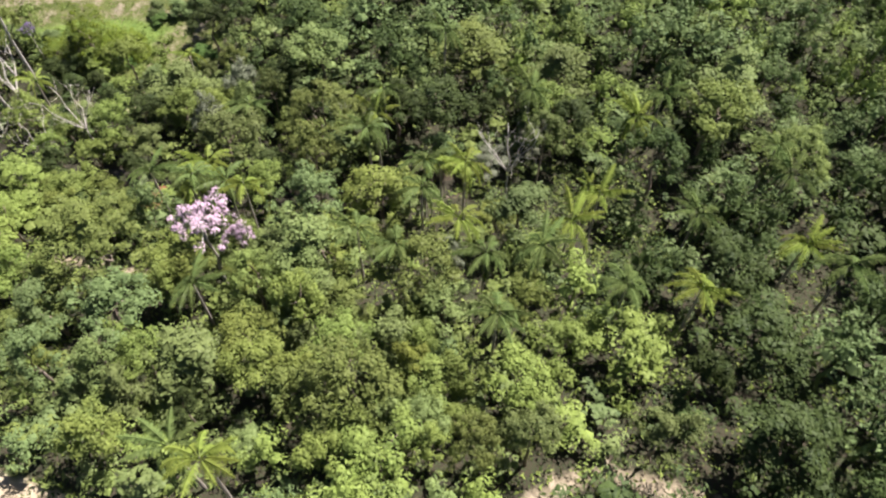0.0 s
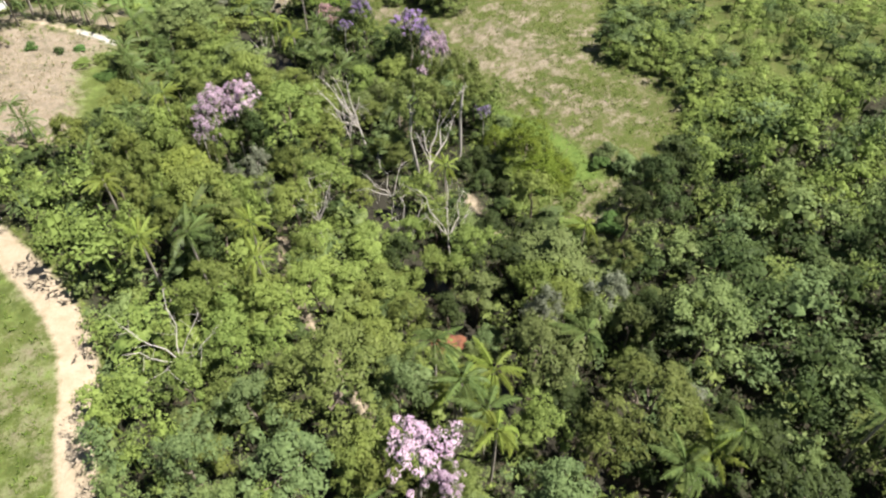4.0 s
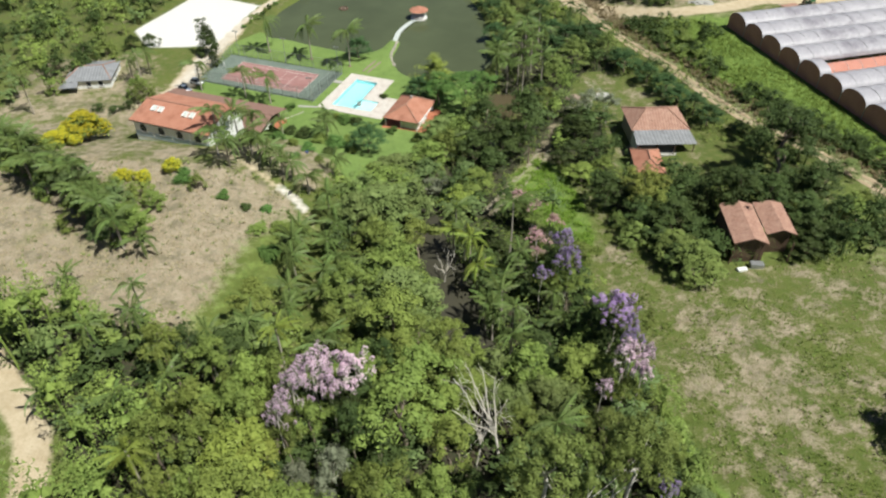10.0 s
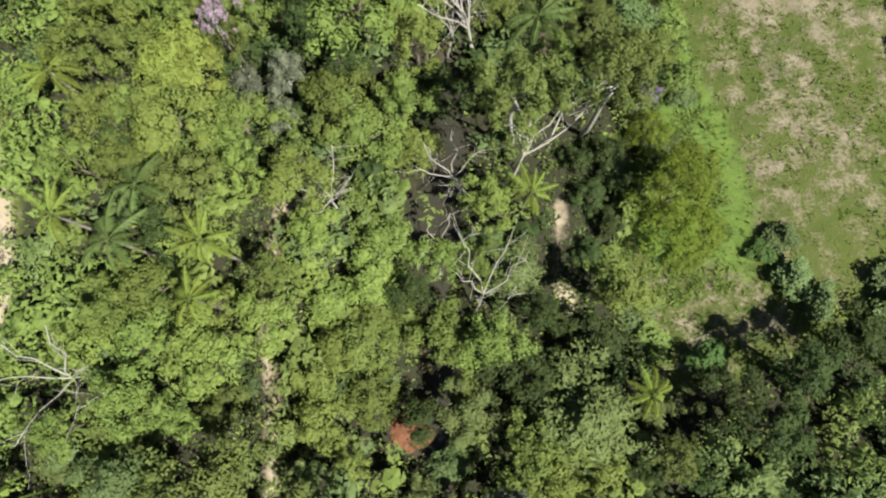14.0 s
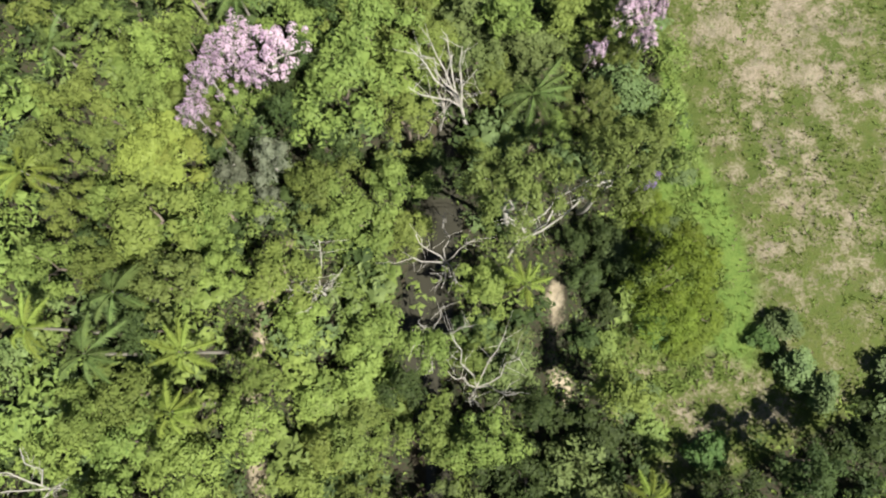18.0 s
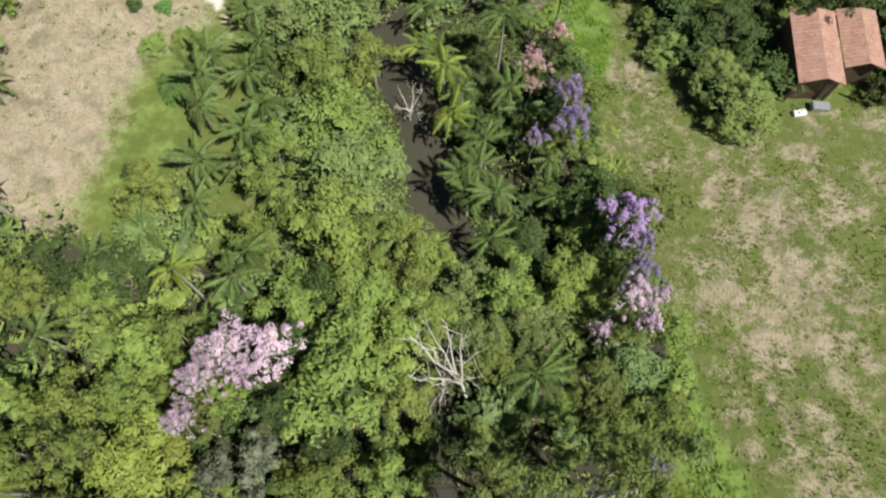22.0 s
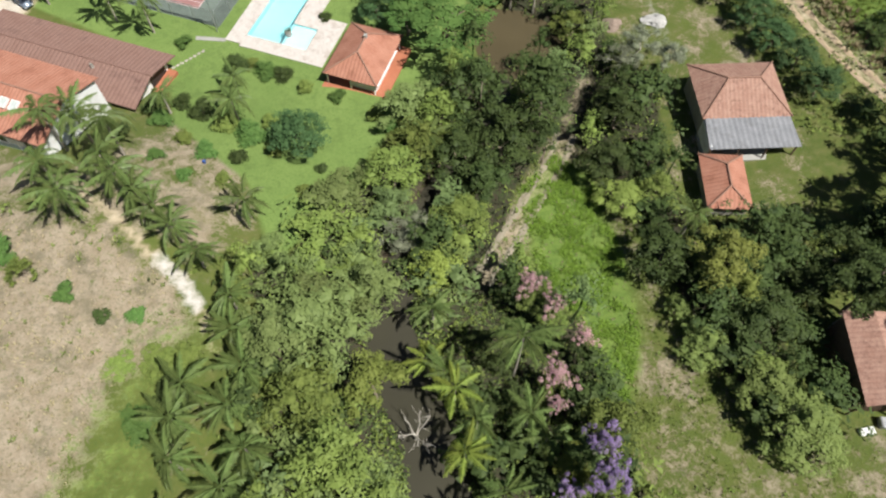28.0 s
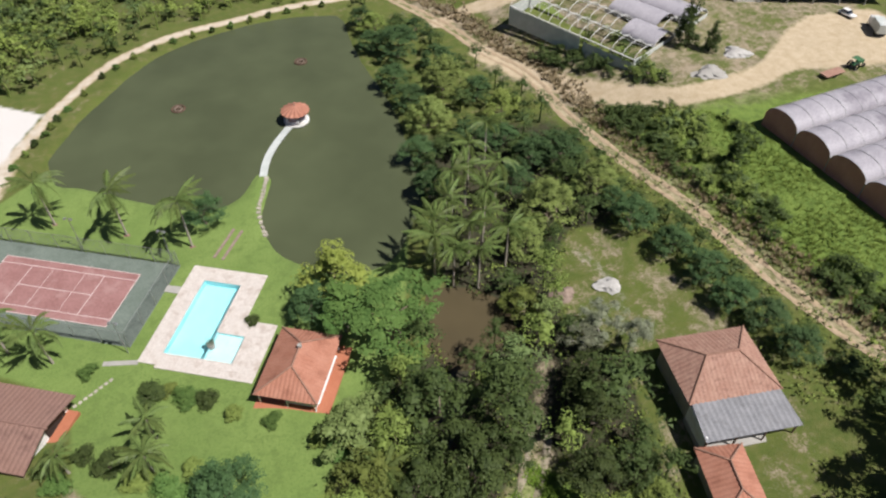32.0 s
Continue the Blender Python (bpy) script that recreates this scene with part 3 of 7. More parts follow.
    "lush": np.maximum.reduce([patch(GX, GY, LUSH, 5), patch(GX, GY, LUSH_EDGE, 4), 0.42 * patch(GX, GY, GREEN_STRIP, 5), 0.42 * patch(GX, GY, WEST_GRASS, 5), 0.75 * patch(GX, GY, EAST_SLOPE, 8) * ease((252 - GY) / 14), 0.4 * patch(GX, GY, SHED_YARD, 5), 0.4 * patch(GX, GY, EAST_FIELD, 6), 0.2 * patch(GX, GY, MEADOW, 8)]),
    "lawn": patch(GX, GY, LAWN, 2.0),
    # The SHADE_HOLLOW patch paints that hollow's deep shade as dark soil.
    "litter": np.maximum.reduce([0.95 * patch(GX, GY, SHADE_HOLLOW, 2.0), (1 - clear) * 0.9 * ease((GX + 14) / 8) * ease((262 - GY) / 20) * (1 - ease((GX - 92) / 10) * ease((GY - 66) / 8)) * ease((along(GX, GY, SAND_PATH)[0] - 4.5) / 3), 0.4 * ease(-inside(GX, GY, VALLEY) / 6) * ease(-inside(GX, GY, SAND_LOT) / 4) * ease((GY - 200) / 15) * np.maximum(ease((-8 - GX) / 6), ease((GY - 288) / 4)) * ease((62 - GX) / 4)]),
    "sand": np.maximum.reduce([0.5 * band(GX, GY, EAST_TRACK, 1.9), band(GX, GY, DIRT_ROAD, 3.0), band(GX, GY, UPPER_ROAD, 2.2),
                               band(GX, GY, WEST_TRACK, 2.05) * (0.5 + 0.5 * ease((GY - 6) / 12)), 0.42 * band(GX, GY, GRASS_ROAD, 2.2), band(GX, GY, POND_PATH, 1.3), 0.95 * band(GX, GY, DRIVE, 3.4), patch(GX, GY, DIRT_YARD, 4),
                               0.62 * band(GX, GY, SAND_PATH, 1.1) * (0.55 + 0.45 * ease((GY - 146) / 6)), 0.62 * band(GX, GY, FOREST_PATH, 1.05), 0.62 * band(GX, GY, [(69.6, 82.2), (69.0, 80.4), (69.6, 79.4)], 1.15), 0.5 * band(GX, GY, [(69.2, 79), (68.8, 73)], 0.9), 0.72 * band(GX, GY, [(69.6, 72.2), (70.4, 70.6), (70.0, 69.4)], 1.3), 0.6 * band(GX, GY, [(69, 108), (67.5, 98)], 0.9)]),
    "pale": np.maximum.reduce([patch(GX, GY, SAND_LOT, 1.2), 0.42 * band(GX, GY, POND_PATH, 1.3), 0.45 * band(GX, GY, DRIVE, 3.4), 0.1 * band(GX, GY, WEST_TRACK, 2.2), 0.2 * band(GX, GY, SAND_PATH, 1.0), 0.3 * band(GX, GY, [(92, 203), (91, 209), (88, 214)], 1.6), 0.6 * band(GX, GY, [(20.5, 158.6), (24, 155.4), (26.0, 152.6)], 1.1)]),
    "mud": np.clip(1.25 - along(GX, GY, STREAM_LINE)[0] / 3.4, 0, 1) * 0.9,
}
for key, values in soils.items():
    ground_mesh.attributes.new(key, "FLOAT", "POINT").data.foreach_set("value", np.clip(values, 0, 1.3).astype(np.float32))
tagged(new("ground", ground_mesh), "sloping valley ground of meadow, dry grass, sand tracks, leaf litter and painted hollow shade", "ground", kind="structure")


def ground_at(x, y):
    """Height of the ground sheet, bumps included."""
    i, j = np.clip(np.searchsorted(gx, x) - 1, 0, nx - 2), np.clip(np.searchsorted(gy, y) - 1, 0, ny - 2)
    u, v = (x - gx[i]) / (gx[i + 1] - gx[i]), (y - gy[j]) / (gy[j + 1] - gy[j])
    z = GZ.reshape(ny, nx)
    return (z[j, i] * (1 - u) + z[j, i + 1] * u) * (1 - v) + (z[j + 1, i] * (1 - u) + z[j + 1, i + 1] * u) * v


def wheel_ruts(line, half, wide, material, label, seed):
    """Two bare strips worn into a track by wheels, uneven in width, over the gentle slope of the ground."""
    r = np.random.default_rng(seed)
    a = np.array(line)
    s = np.concatenate([[0], np.cumsum(np.hypot(*np.diff(a, axis=0).T))])
    at = np.arange(0, s[-1], 0.7)
    p = np.stack([np.interp(at, s, a[:, 0]), np.interp(at, s, a[:, 1])], 1)
    d = np.gradient(p, axis=0)
    d /= np.linalg.norm(d, axis=1)[:, None]
    across = np.stack([-d[:, 1], d[:, 0]], 1)
    v, q = [], []
    for side_ in (-1, 1):
        mid = half * side_ + 0.12 * np.array([noise.noise((t_ * 0.3, side_ * 4.0, seed)) for t_ in at])
        w = wide * (0.62 + 0.5 * np.array([noise.noise((t_ * 0.4, side_ * 9.0, seed + 3)) for t_ in at])) + r.uniform(-0.05, 0.05, len(at))
        rows_ = [p + across * (mid + w * e)[:, None] for e in (-1, -0.35, 0.35, 1)]
        base = sum(len(b) for b in v)
        v += [np.c_[b, ground_at(b[:, 0], b[:, 1]) + lift] for b, lift in zip(rows_, (0.03, 0.11, 0.11, 0.03))]
        n = len(p)
        q += [(base + k_ * n + i, base + k_ * n + i + 1, base + (k_ + 1) * n + i + 1, base + (k_ + 1) * n + i) for k_ in range(3) for i in range(n - 1)]
    return solid("wheel_ruts", (np.concatenate(v), q), material, Matrix(), label, "track", kind="structure", smooth=True)


RUT_SAND = surface("rut_sand", (0.34, 0.255, 0.16), (0.45, 0.35, 0.24), 0.5, 6, 0.95, 0.4, stain=(0.25, 0.19, 0.12), stain_scale=0.9)
RUT_GREY = surface("rut_grey", (0.24, 0.205, 0.145), (0.33, 0.29, 0.215), 0.6, 6, 0.95, 0.4, stain=(0.15, 0.16, 0.07), stain_scale=0.8)
wheel_ruts(EAST_TRACK, 0.95, 0.72, RUT_SAND, "two sandy wheel ruts of the farm track", 3)
wheel_ruts(GRASS_ROAD[4:], 1.15, 0.72, RUT_GREY, "two pale wheel ruts in the grass road", 5)


# ---- water ----
def sheet_of(name, edge, z, material, label):
    c = np.mean(edge, 0)
    bm = bmesh.new()
    bm.faces.new([bm.verts.new((c[0] + (x - c[0]) * 1.0 + 1.4 * (x - c[0]) / (np.hypot(x - c[0], y - c[1]) + 1e-6),
                                c[1] + (y - c[1]) * 1.0 + 1.4 * (y - c[1]) / (np.hypot(x - c[0], y - c[1]) + 1e-6), z)) for x, y in edge][::-1])
    bmesh.ops.recalc_face_normals(bm, faces=bm.faces[:])
    if bm.faces[:][0].normal.z < 0:
        bmesh.ops.reverse_faces(bm, faces=bm.faces[:])
    bmesh.ops.triangulate(bm, faces=bm.faces[:])
    me = bpy.data.meshes.new(name)
    bm.to_mesh(me)
    bm.free()
    me.materials.append(material)
    return tagged(new(name, me), label, "water", kind="structure")


sheet_of("water_pond", POND_EDGE, POND_Z, POND, "murky olive-green pond water behind the lawn")
sheet_of("water_bay", BAY_EDGE, POND_Z + 0.01, BAYWATER, "brown backwater under overhanging trees")
sl = np.array(STREAM_LINE)
sd = np.gradient(sl, axis=0)
sd /= np.linalg.norm(sd, axis=1)[:, None]
side = np.stack([-sd[:, 1], sd[:, 0]], 1)
sv = np.concatenate([np.c_[sl + side * (np.array(STREAM_W) + 1.2)[:, None], STREAM_Z], np.c_[sl - side * (np.array(STREAM_W) + 1.2)[:, None], STREAM_Z]])
k = len(sl)
solid("water_stream", (sv, [(i, i + 1, k + i + 1, k + i) for i in range(k - 1)]), STREAM, Matrix(), "slow brown stream between wooded banks", "water", kind="structure", smooth=True)


# ---- roofs ----
def roof_slope(width, x0, x1, run, rise, pitch=0.28, amp=0.026, thick=0.14):
    """One slope over an eave from (0,0,0) to (width,0,0), rising to y = run; its top goes from x0 to x1."""
    n = max(2, int(width / pitch / 2) * 2)
    xs = np.linspace(0, width, n + 1)
    h = np.minimum(1.0, np.minimum(xs / max(x0, 1e-6), (width - xs) / max(width - x1, 1e-6)))
    nl = math.hypot(run, rise)
    nrm = np.array([0, -rise / nl, run / nl])
    lift = np.where(np.arange(n + 1) % 2 == 0, amp, -amp)
    low = np.stack([xs, 0 * xs, 0 * xs], 1)
    top = np.stack([xs, h * run, h * rise], 1)
    v = np.concatenate([low + lift[:, None] * nrm, top + lift[:, None] * nrm, low - thick * nrm, top - thick * nrm])
    m = n + 1
    q = []
    for i in range(n):
        q += [(i, i + 1, m + i + 1, m + i), (2 * m + i + 1, 2 * m + i, 3 * m + i, 3 * m + i + 1), (i, 2 * m + i, 2 * m + i + 1, i + 1), (m + i, m + i + 1, 3 * m + i + 1, 3 * m + i)]
    q += [(0, m, 3 * m, 2 * m), (n, 2 * m + n, 3 * m + n, m + n)]
    return v, np.array(q)


def ridge_line(a, b, r=0.13):
    pts = np.linspace(a, b, 6)
    return tube(pts, [r] * 6, 6)


def hip_roof(parent, x0, x1, y0, y1, z, rise, material, hip=0.5, pitch=0.3, m0=Matrix()):
    """Four slopes and their ridge tiles. hip: how far the ends slope in, as a part of half the depth (0: a gable)."""
    wx, wy = x1 - x0, y1 - y0
    half, cut = wy / 2, wy / 2 * hip
    a, b = (x0 + cut, y0 + half), (x1 - cut, y0 + half)
    part("roof_slope", roof_slope(wx, cut, wx - cut, half, rise, pitch), material, parent, m=m0 @ pose(x0, y0, z))
    part("roof_slope", roof_slope(wx, cut, wx - cut, half, rise, pitch), material, parent, m=m0 @ pose(x1, y1, z, 0, 0, 180))
    if hip > 0:
        part("roof_slope", roof_slope(wy, half, half, cut, rise, pitch), material, parent, m=m0 @ pose(x1, y0, z, 0, 0, 90))
        part("roof_slope", roof_slope(wy, half, half, cut, rise, pitch), material, parent, m=m0 @ pose(x0, y1, z, 0, 0, 270))
        for cx, cy, (px, py) in ((x0, y0, a), (x0, y1, a), (x1, y0, b), (x1, y1, b)):
            part("hip_tiles", ridge_line((cx, cy, z + 0.03), (px, py, z + rise + 0.05)), RIDGE, parent, m=m0, smooth=True)
    part("ridge_tiles", ridge_line((a[0], a[1], z + rise + 0.05), (b[0], b[1], z + rise + 0.05)), RIDGE, parent, m=m0, smooth=True)


def walls_of(parent, x0, x1, y0, y1, z0, z1, material, t=0.2, name="wall"):
    for bx in ((x0, x1, y0, y0 + t), (x0, x1, y1 - t, y1), (x0, x0 + t, y0 + t, y1 - t), (x1 - t, x1, y0 + t, y1 - t)):
        part(name, boxes((*bx, z0, z1)), material, parent)


def window_at(parent, x, y, z, w, h, facing, arched=False):
    """A window in a wall that faces -y (0), +x (90), +y (180) or -x (270), set proud of it by its frame."""
    base = new("window")
    base.parent = parent
    base.matrix_basis = pose(x, y, z, 0, 0, facing)
    n = 8
    top = [(w / 2 * math.cos(math.pi * i / n), h - w / 2 + w / 2 * math.sin(math.pi * i / n)) for i in range(n + 1)] if arched else [(w / 2, h), (-w / 2, h)]
    ring = [(-w / 2, 0), (w / 2, 0)] + top
    bm = bmesh.new()
    bm.faces.new([bm.verts.new((px, -0.03, pz)) for px, pz in ring])
    bmesh.ops.recalc_face_normals(bm, faces=bm.faces[:])
    bmesh.ops.solidify(bm, geom=bm.faces[:], thickness=0.05)
    me = bpy.data.meshes.new("pane")
    bm.to_mesh(me)
    bm.free()
    me.materials.append(GLASS_DARK)
    part("pane", me, None, base)
    edge = []
    for (ax, az), (bx, bz) in zip(ring, ring[1:] + ring[:1]):
        edge.append(tube([(ax, -0.06, az), (bx, -0.06, bz)], [0.06, 0.06], 4))
    part("window_frame", joined(edge), WHITE, base)
    part("sill", boxes((-w / 2 - 0.1, w / 2 + 0.1, -0.18, 0.0, -0.1, -0.02)), CONCRETE, base)
    return base


TURN_E = -19.5
CE, SE = math.cos(radians(TURN_E)), math.sin(radians(TURN_E))


def est(u, v, up=0.0, turn=0.0, z=-0.6):
    """A pose in the estate's own grid: u along the pool's short side, v along its long side."""
    return pose(20 + CE * u - SE * v, 204 + SE * u + CE * v, z + up, 0, 0, TURN_E + turn)


# ---- tennis court ----
court = thing("tennis_court", est(-37, 2.2), "worn red tennis court with pale lines on a green surround", "tennis court")
part("surround", boxes((0, 34.7, 0, 16.8, -0.3, 0.05)), COURT_GREEN, court)
part("playing_surface", boxes((5.5, 29.27, 2.8, 13.77, 0.05, 0.066)), COURT_RED, court)
for x0_, x1_, y0_, y1_ in ((5.5, 29.27, 2.8, 2.9), (5.5, 29.27, 13.67, 13.77), (5.5, 5.6, 2.9, 13.67), (29.17, 29.27, 2.9, 13.67), (5.6, 29.17, 4.17, 4.27), (5.6, 29.17, 12.3, 12.4),
                           (10.98, 11.08, 4.27, 12.3), (23.69, 23.79, 4.27, 12.3), (11.08, 23.69, 8.23, 8.33), (14.86, 14.92, 4.27, 12.3), (20.4, 20.46, 4.27, 12.3)):
    part("line", boxes((x0_, x1_, y0_, y1_, 0.066, 0.072)), LINE, court)
fence = thing("court_fence", est(-37, 2.2), "tall grey wire fence round the tennis court", "fence")
FX, FY, FH = 34.7, 16.8, 3.4
for x, y in [(x, y) for x in np.linspace(0.1, FX - 0.1, 9) for y in (0.1, FY - 0.1)] + [(x, y) for y in np.linspace(0.1, FY - 0.1, 5)[1:-1] for x in (0.1, FX - 0.1)]:
    part("post", tube([(x, y, 0.04), (x, y, FH)], [0.045, 0.045], 6), STEEL, fence)
for a, b in (((0.1, 0.1), (FX - 0.1, 0.1)), ((FX - 0.1, 0.1), (FX - 0.1, FY - 0.1)), ((FX - 0.1, FY - 0.1), (0.1, FY - 0.1)), ((0.1, FY - 0.1), (0.1, 0.1))):
    part("top_rail", tube([(*a, FH), (*b, FH)], [0.03, 0.03], 5), STEEL, fence)
    n = int(math.dist(a, b) / 0.3)
    wires = [tube([(a[0] + (b[0] - a[0]) * i / n, a[1] + (b[1] - a[1]) * i / n, 0.05), (a[0] + (b[0] - a[0]) * i / n, a[1] + (b[1] - a[1]) * i / n, FH)], [0.016, 0.016], 3) for i in range(n + 1)]
    wires += [tube([(*a, z), (*b, z)], [0.016, 0.016], 3) for z in np.arange(0.2, FH, 0.3)]
    part("wire_mesh", joined(wires), NETTING, fence)
for u, v, r in ((34.9, -0.9, 25), (33.0, 17.4, -10), (17, 17.4, 5), (2, 17.4, 0)):
    lamp = thing("court_light_pole", est(-37 + u, 2.2 + v), "thin grey light pole beside the tennis court", "light pole", "court lights")
    part("pole", tube([(0, 0, -0.1), (0, 0, 7.0)], [0.08, 0.05], 8), STEEL, lamp)
    part("cross_arm", boxes((-0.7, 0.7, -0.04, 0.04, 6.95, 7.03)), STEEL, lamp)
    for x in (-0.55, 0.55):
        part("lamp_head", boxes((x - 0.18, x + 0.18, -0.25, 0.15, 6.75, 6.95)), STEEL, lamp)

# ---- pool and deck ----
deck = thing("pool_deck", est(0, 0), "pale mottled stone deck round a swimming pool", "pool deck", kind="structure")
DZ = 0.14
part("screed", boxes((0.02, 2.78, 0.02, 19.38, -0.4, DZ - 0.02), (9.22, 12.48, 7.22, 19.38, -0.4, DZ - 0.02), (2.78, 9.22, 16.72, 19.38, -0.4, DZ - 0.02), (2.78, 17.58, -0.48, 1.98, -0.4, DZ - 0.02), (13.72, 17.58, 1.98, 9.98, -0.4, DZ - 0.02)), DECK, deck)
for bx in ((0, 2.8, 0, 19.4), (9.2, 12.5, 7.2, 19.4), (2.8, 9.2, 16.7, 19.4), (2.8, 17.6, -0.5, 2.0), (13.7, 17.6, 2.0, 10.0), (9.2, 13.7, 7.2, 10.0), (12.5, 17.6, 9.99, 10.0)):
    nu, nv = max(1, round((bx[1] - bx[0]) / 1.25)), max(1, round((bx[3] - bx[2]) / 1.25))
    for i in range(nu):
        for j in range(nv):
            a0, a1 = bx[0] + (bx[1] - bx[0]) * i / nu, bx[0] + (bx[1] - bx[0]) * (i + 1) / nu
            b0, b1 = bx[2] + (bx[3] - bx[2]) * j / nv, bx[2] + (bx[3] - bx[2]) * (j + 1) / nv
            if b1 - b0 > 0.1:
                part("slab", boxes((a0 + 0.005, a1 - 0.005, b0 + 0.005, b1 - 0.005, -0.3, DZ + rng.uniform(-0.004, 0.004))), DECK, deck)
pool = thing("swimming_pool", est(0, 0), "turquoise swimming pool with a shallow paddling pool", "swimming pool")
part("basin_floor", boxes((2.8, 9.2, 2.0, 16.7, -1.6, -1.5)), POOLTILE, pool)
part("shallow_floor", boxes((9.2, 13.7, 2.0, 7.2, -0.5, -0.4)), POOLTILE_PALE, pool)
for bx in ((2.8, 2.95, 2.0, 16.7, -1.5, DZ - 0.01), (9.05, 9.2, 7.2, 16.7, -1.5, DZ - 0.01), (2.95, 9.05, 16.55, 16.7, -1.5, DZ - 0.01), (2.95, 9.2, 2.0, 2.15, -1.5, DZ - 0.01),
           (9.2, 13.7, 7.05, 7.2, -0.4, DZ - 0.01), (9.2, 13.7, 2.0, 2.15, -0.4, DZ - 0.01), (13.55, 13.7, 2.15, 7.05, -0.4, DZ - 0.01)):
    part("basin_wall", boxes(bx), POOLTILE, pool)
part("dividing_wall", boxes((9.05, 9.25, 2.15, 7.05, -1.5, DZ - 0.1)), POOLTILE, pool)
part("coping", boxes((2.7, 2.95, 1.9, 16.8, DZ, DZ + 0.04), (9.05, 9.3, 7.3, 16.8, DZ, DZ + 0.04), (2.95, 9.05, 16.55, 16.8, DZ, DZ + 0.04), (2.95, 13.8, 1.9, 2.15, DZ, DZ + 0.04),
                   (13.55, 13.8, 2.15, 7.3, DZ, DZ + 0.04), (9.3, 13.55, 7.05, 7.3, DZ, DZ + 0.04)), DECK, pool)
for bx in ((2.95, 9.05, 2.15, 16.55), (9.25, 13.55, 2.15, 7.05)):
    w = part("water", ([(bx[0], bx[2], 0.02), (bx[1], bx[2], 0.02), (bx[1], bx[3], 0.02), (bx[0], bx[3], 0.02)], [(0, 1, 2, 3)]), POOLWATER, pool)
    w.visible_shadow = False
planter = thing("pool_planter", est(9.3, 4.6, 0.0), "stone planter with a dark spiky plant between the pools", "planter")
part("pot", tube([(0, 0, -1.2), (0, 0, 0.25), (0, 0, 0.45), (0, 0, 0.4)], [0.55, 0.55, 0.6, 0.05], 12), CONCRETE, planter)
for i in range(9):
    w_ = i * 0.698
    part("leaf_blade", (np.array([(0.05 * math.cos(w_), 0.05 * math.sin(w_), 0.4), (0.5 * math.cos(w_ + 0.2), 0.5 * math.sin(w_ + 0.2), 0.95), (0.95 * math.cos(w_), 0.95 * math.sin(w_), 0.85), (0.5 * math.cos(w_ - 0.2), 0.5 * math.sin(w_ - 0.2), 0.95)]), [(0, 1, 2, 3)]), LEAF["dark"], planter)
solid("stepping_path", boxes((0, 5.0, 0, 0.8, -0.1, 0.06)), CONCRETE, est(-4.6, -1.6, 0, 14), "narrow pale concrete path from the lawn to the pool deck", "path", kind="structure")
solid("gate_slab", boxes((0, 3.4, 0, 1.4, -0.1, 0.1)), CONCRETE, est(-2.4, 13.2), "pale concrete slab between tennis court and pool", "slab", kind="structure")

# ---- pool house ----
ph = thing("pool_house", est(19.5, -3.7), "open red-tiled pool house with a hipped roof", "pool house")
part("terrace", boxes((-0.2, 10.3, -1.5, 11.6, -0.3, 0.34)), REDFLOOR, ph)
walls_of(ph, 4.2, 8.4, 1.0, 6.8, 0.12, 2.75, WHITE)
for x, y in ((0.5, 0.5), (0.5, 4.0), (0.5, 7.6), (0.5, 11.0), (4.4, 0.5), (8.4, 0.5), (8.4, 11.0), (4.4, 11.0)):
    part("column", tube([(x, y, 0.12), (x, y, 2.75)], [0.14, 0.12], 8), WHITE, ph)
part("bar_counter", boxes((1.6, 4.2, 6.8, 7.4, 0.12, 1.1)), WOOD, ph)
hip_roof(ph, 0, 11.7, 0, 9, 2.75, 2.3, TILE, 0.85, m0=pose(9, 0, 0, 0, 0, 90))
part("white_gutter", boxes((9.0, 9.25, 0.2, 8.2, 2.62, 2.74)), WHITE, ph)
part("chimney", boxes((4.25, 4.75, 6.9, 7.4, 4.2, 5.5)), CONCRETE, ph)

# ---- main house ----
house = thing("main_house", pose(2.3, 175.2, 6.0, 0, 0, -19.8), "long white house with a terracotta tile roof and arched blue windows", "house")
HL, HD, HH, HR = 19.0, 12.2, 2.7, 1.9
HALF = HD / 2 + 0.45
walls_of(house, -HL, 0, 0.0, HD, -4.5, HH, WHITE, 0.25)
part("painted_base", boxes((-HL - 0.04, 0.04, -0.06, 0.0, -1.2, 0.1)), BLUEBASE, house)
for x in (-16.6, -11.9, -7.2, -2.6):
    window_at(house, x, -0.01, 0.1, 1.7, 1.9, 0, True)
for x in (-14.2, -9.5, -4.8):
    part("pilaster", boxes((x - 0.12, x + 0.12, -0.12, 0.0, -0.8, HH - 0.1)), WHITE, house)
window_at(house, 0.01, 5.5, 0.9, 1.2, 1.2, 90)
part("front_slope", roof_slope(HL + 1.2, 0, HL + 1.2, HALF, HR), TILE, house, m=pose(-HL - 0.6, -0.45, HH))
part("back_slope", roof_slope(HL + 1.2, 0, HL + 1.2, HALF, HR), TILE, house, m=pose(0.6, HD + 0.45, HH, 0, 0, 180))
for x in (-HL, -0.2):
    g0, g1, gm = (x, 0.0, HH - 0.1), (x, HD, HH - 0.1), (x, HD / 2, HH + HR - 0.25)
    gv = np.array([g0, g1, gm, (x + 0.2, *g0[1:]), (x + 0.2, *g1[1:]), (x + 0.2, *gm[1:])])
    part("gable_wall", (gv, [(1, 0, 2, 2), (3, 4, 5, 5), (0, 3, 5, 2), (4, 1, 2, 5)]), WHITE, house)
part("ridge_tiles", ridge_line((-HL - 0.6, HD / 2, HH + HR + 0.05), (0.6, HD / 2, HH + HR + 0.05)), RIDGE, house, smooth=True)
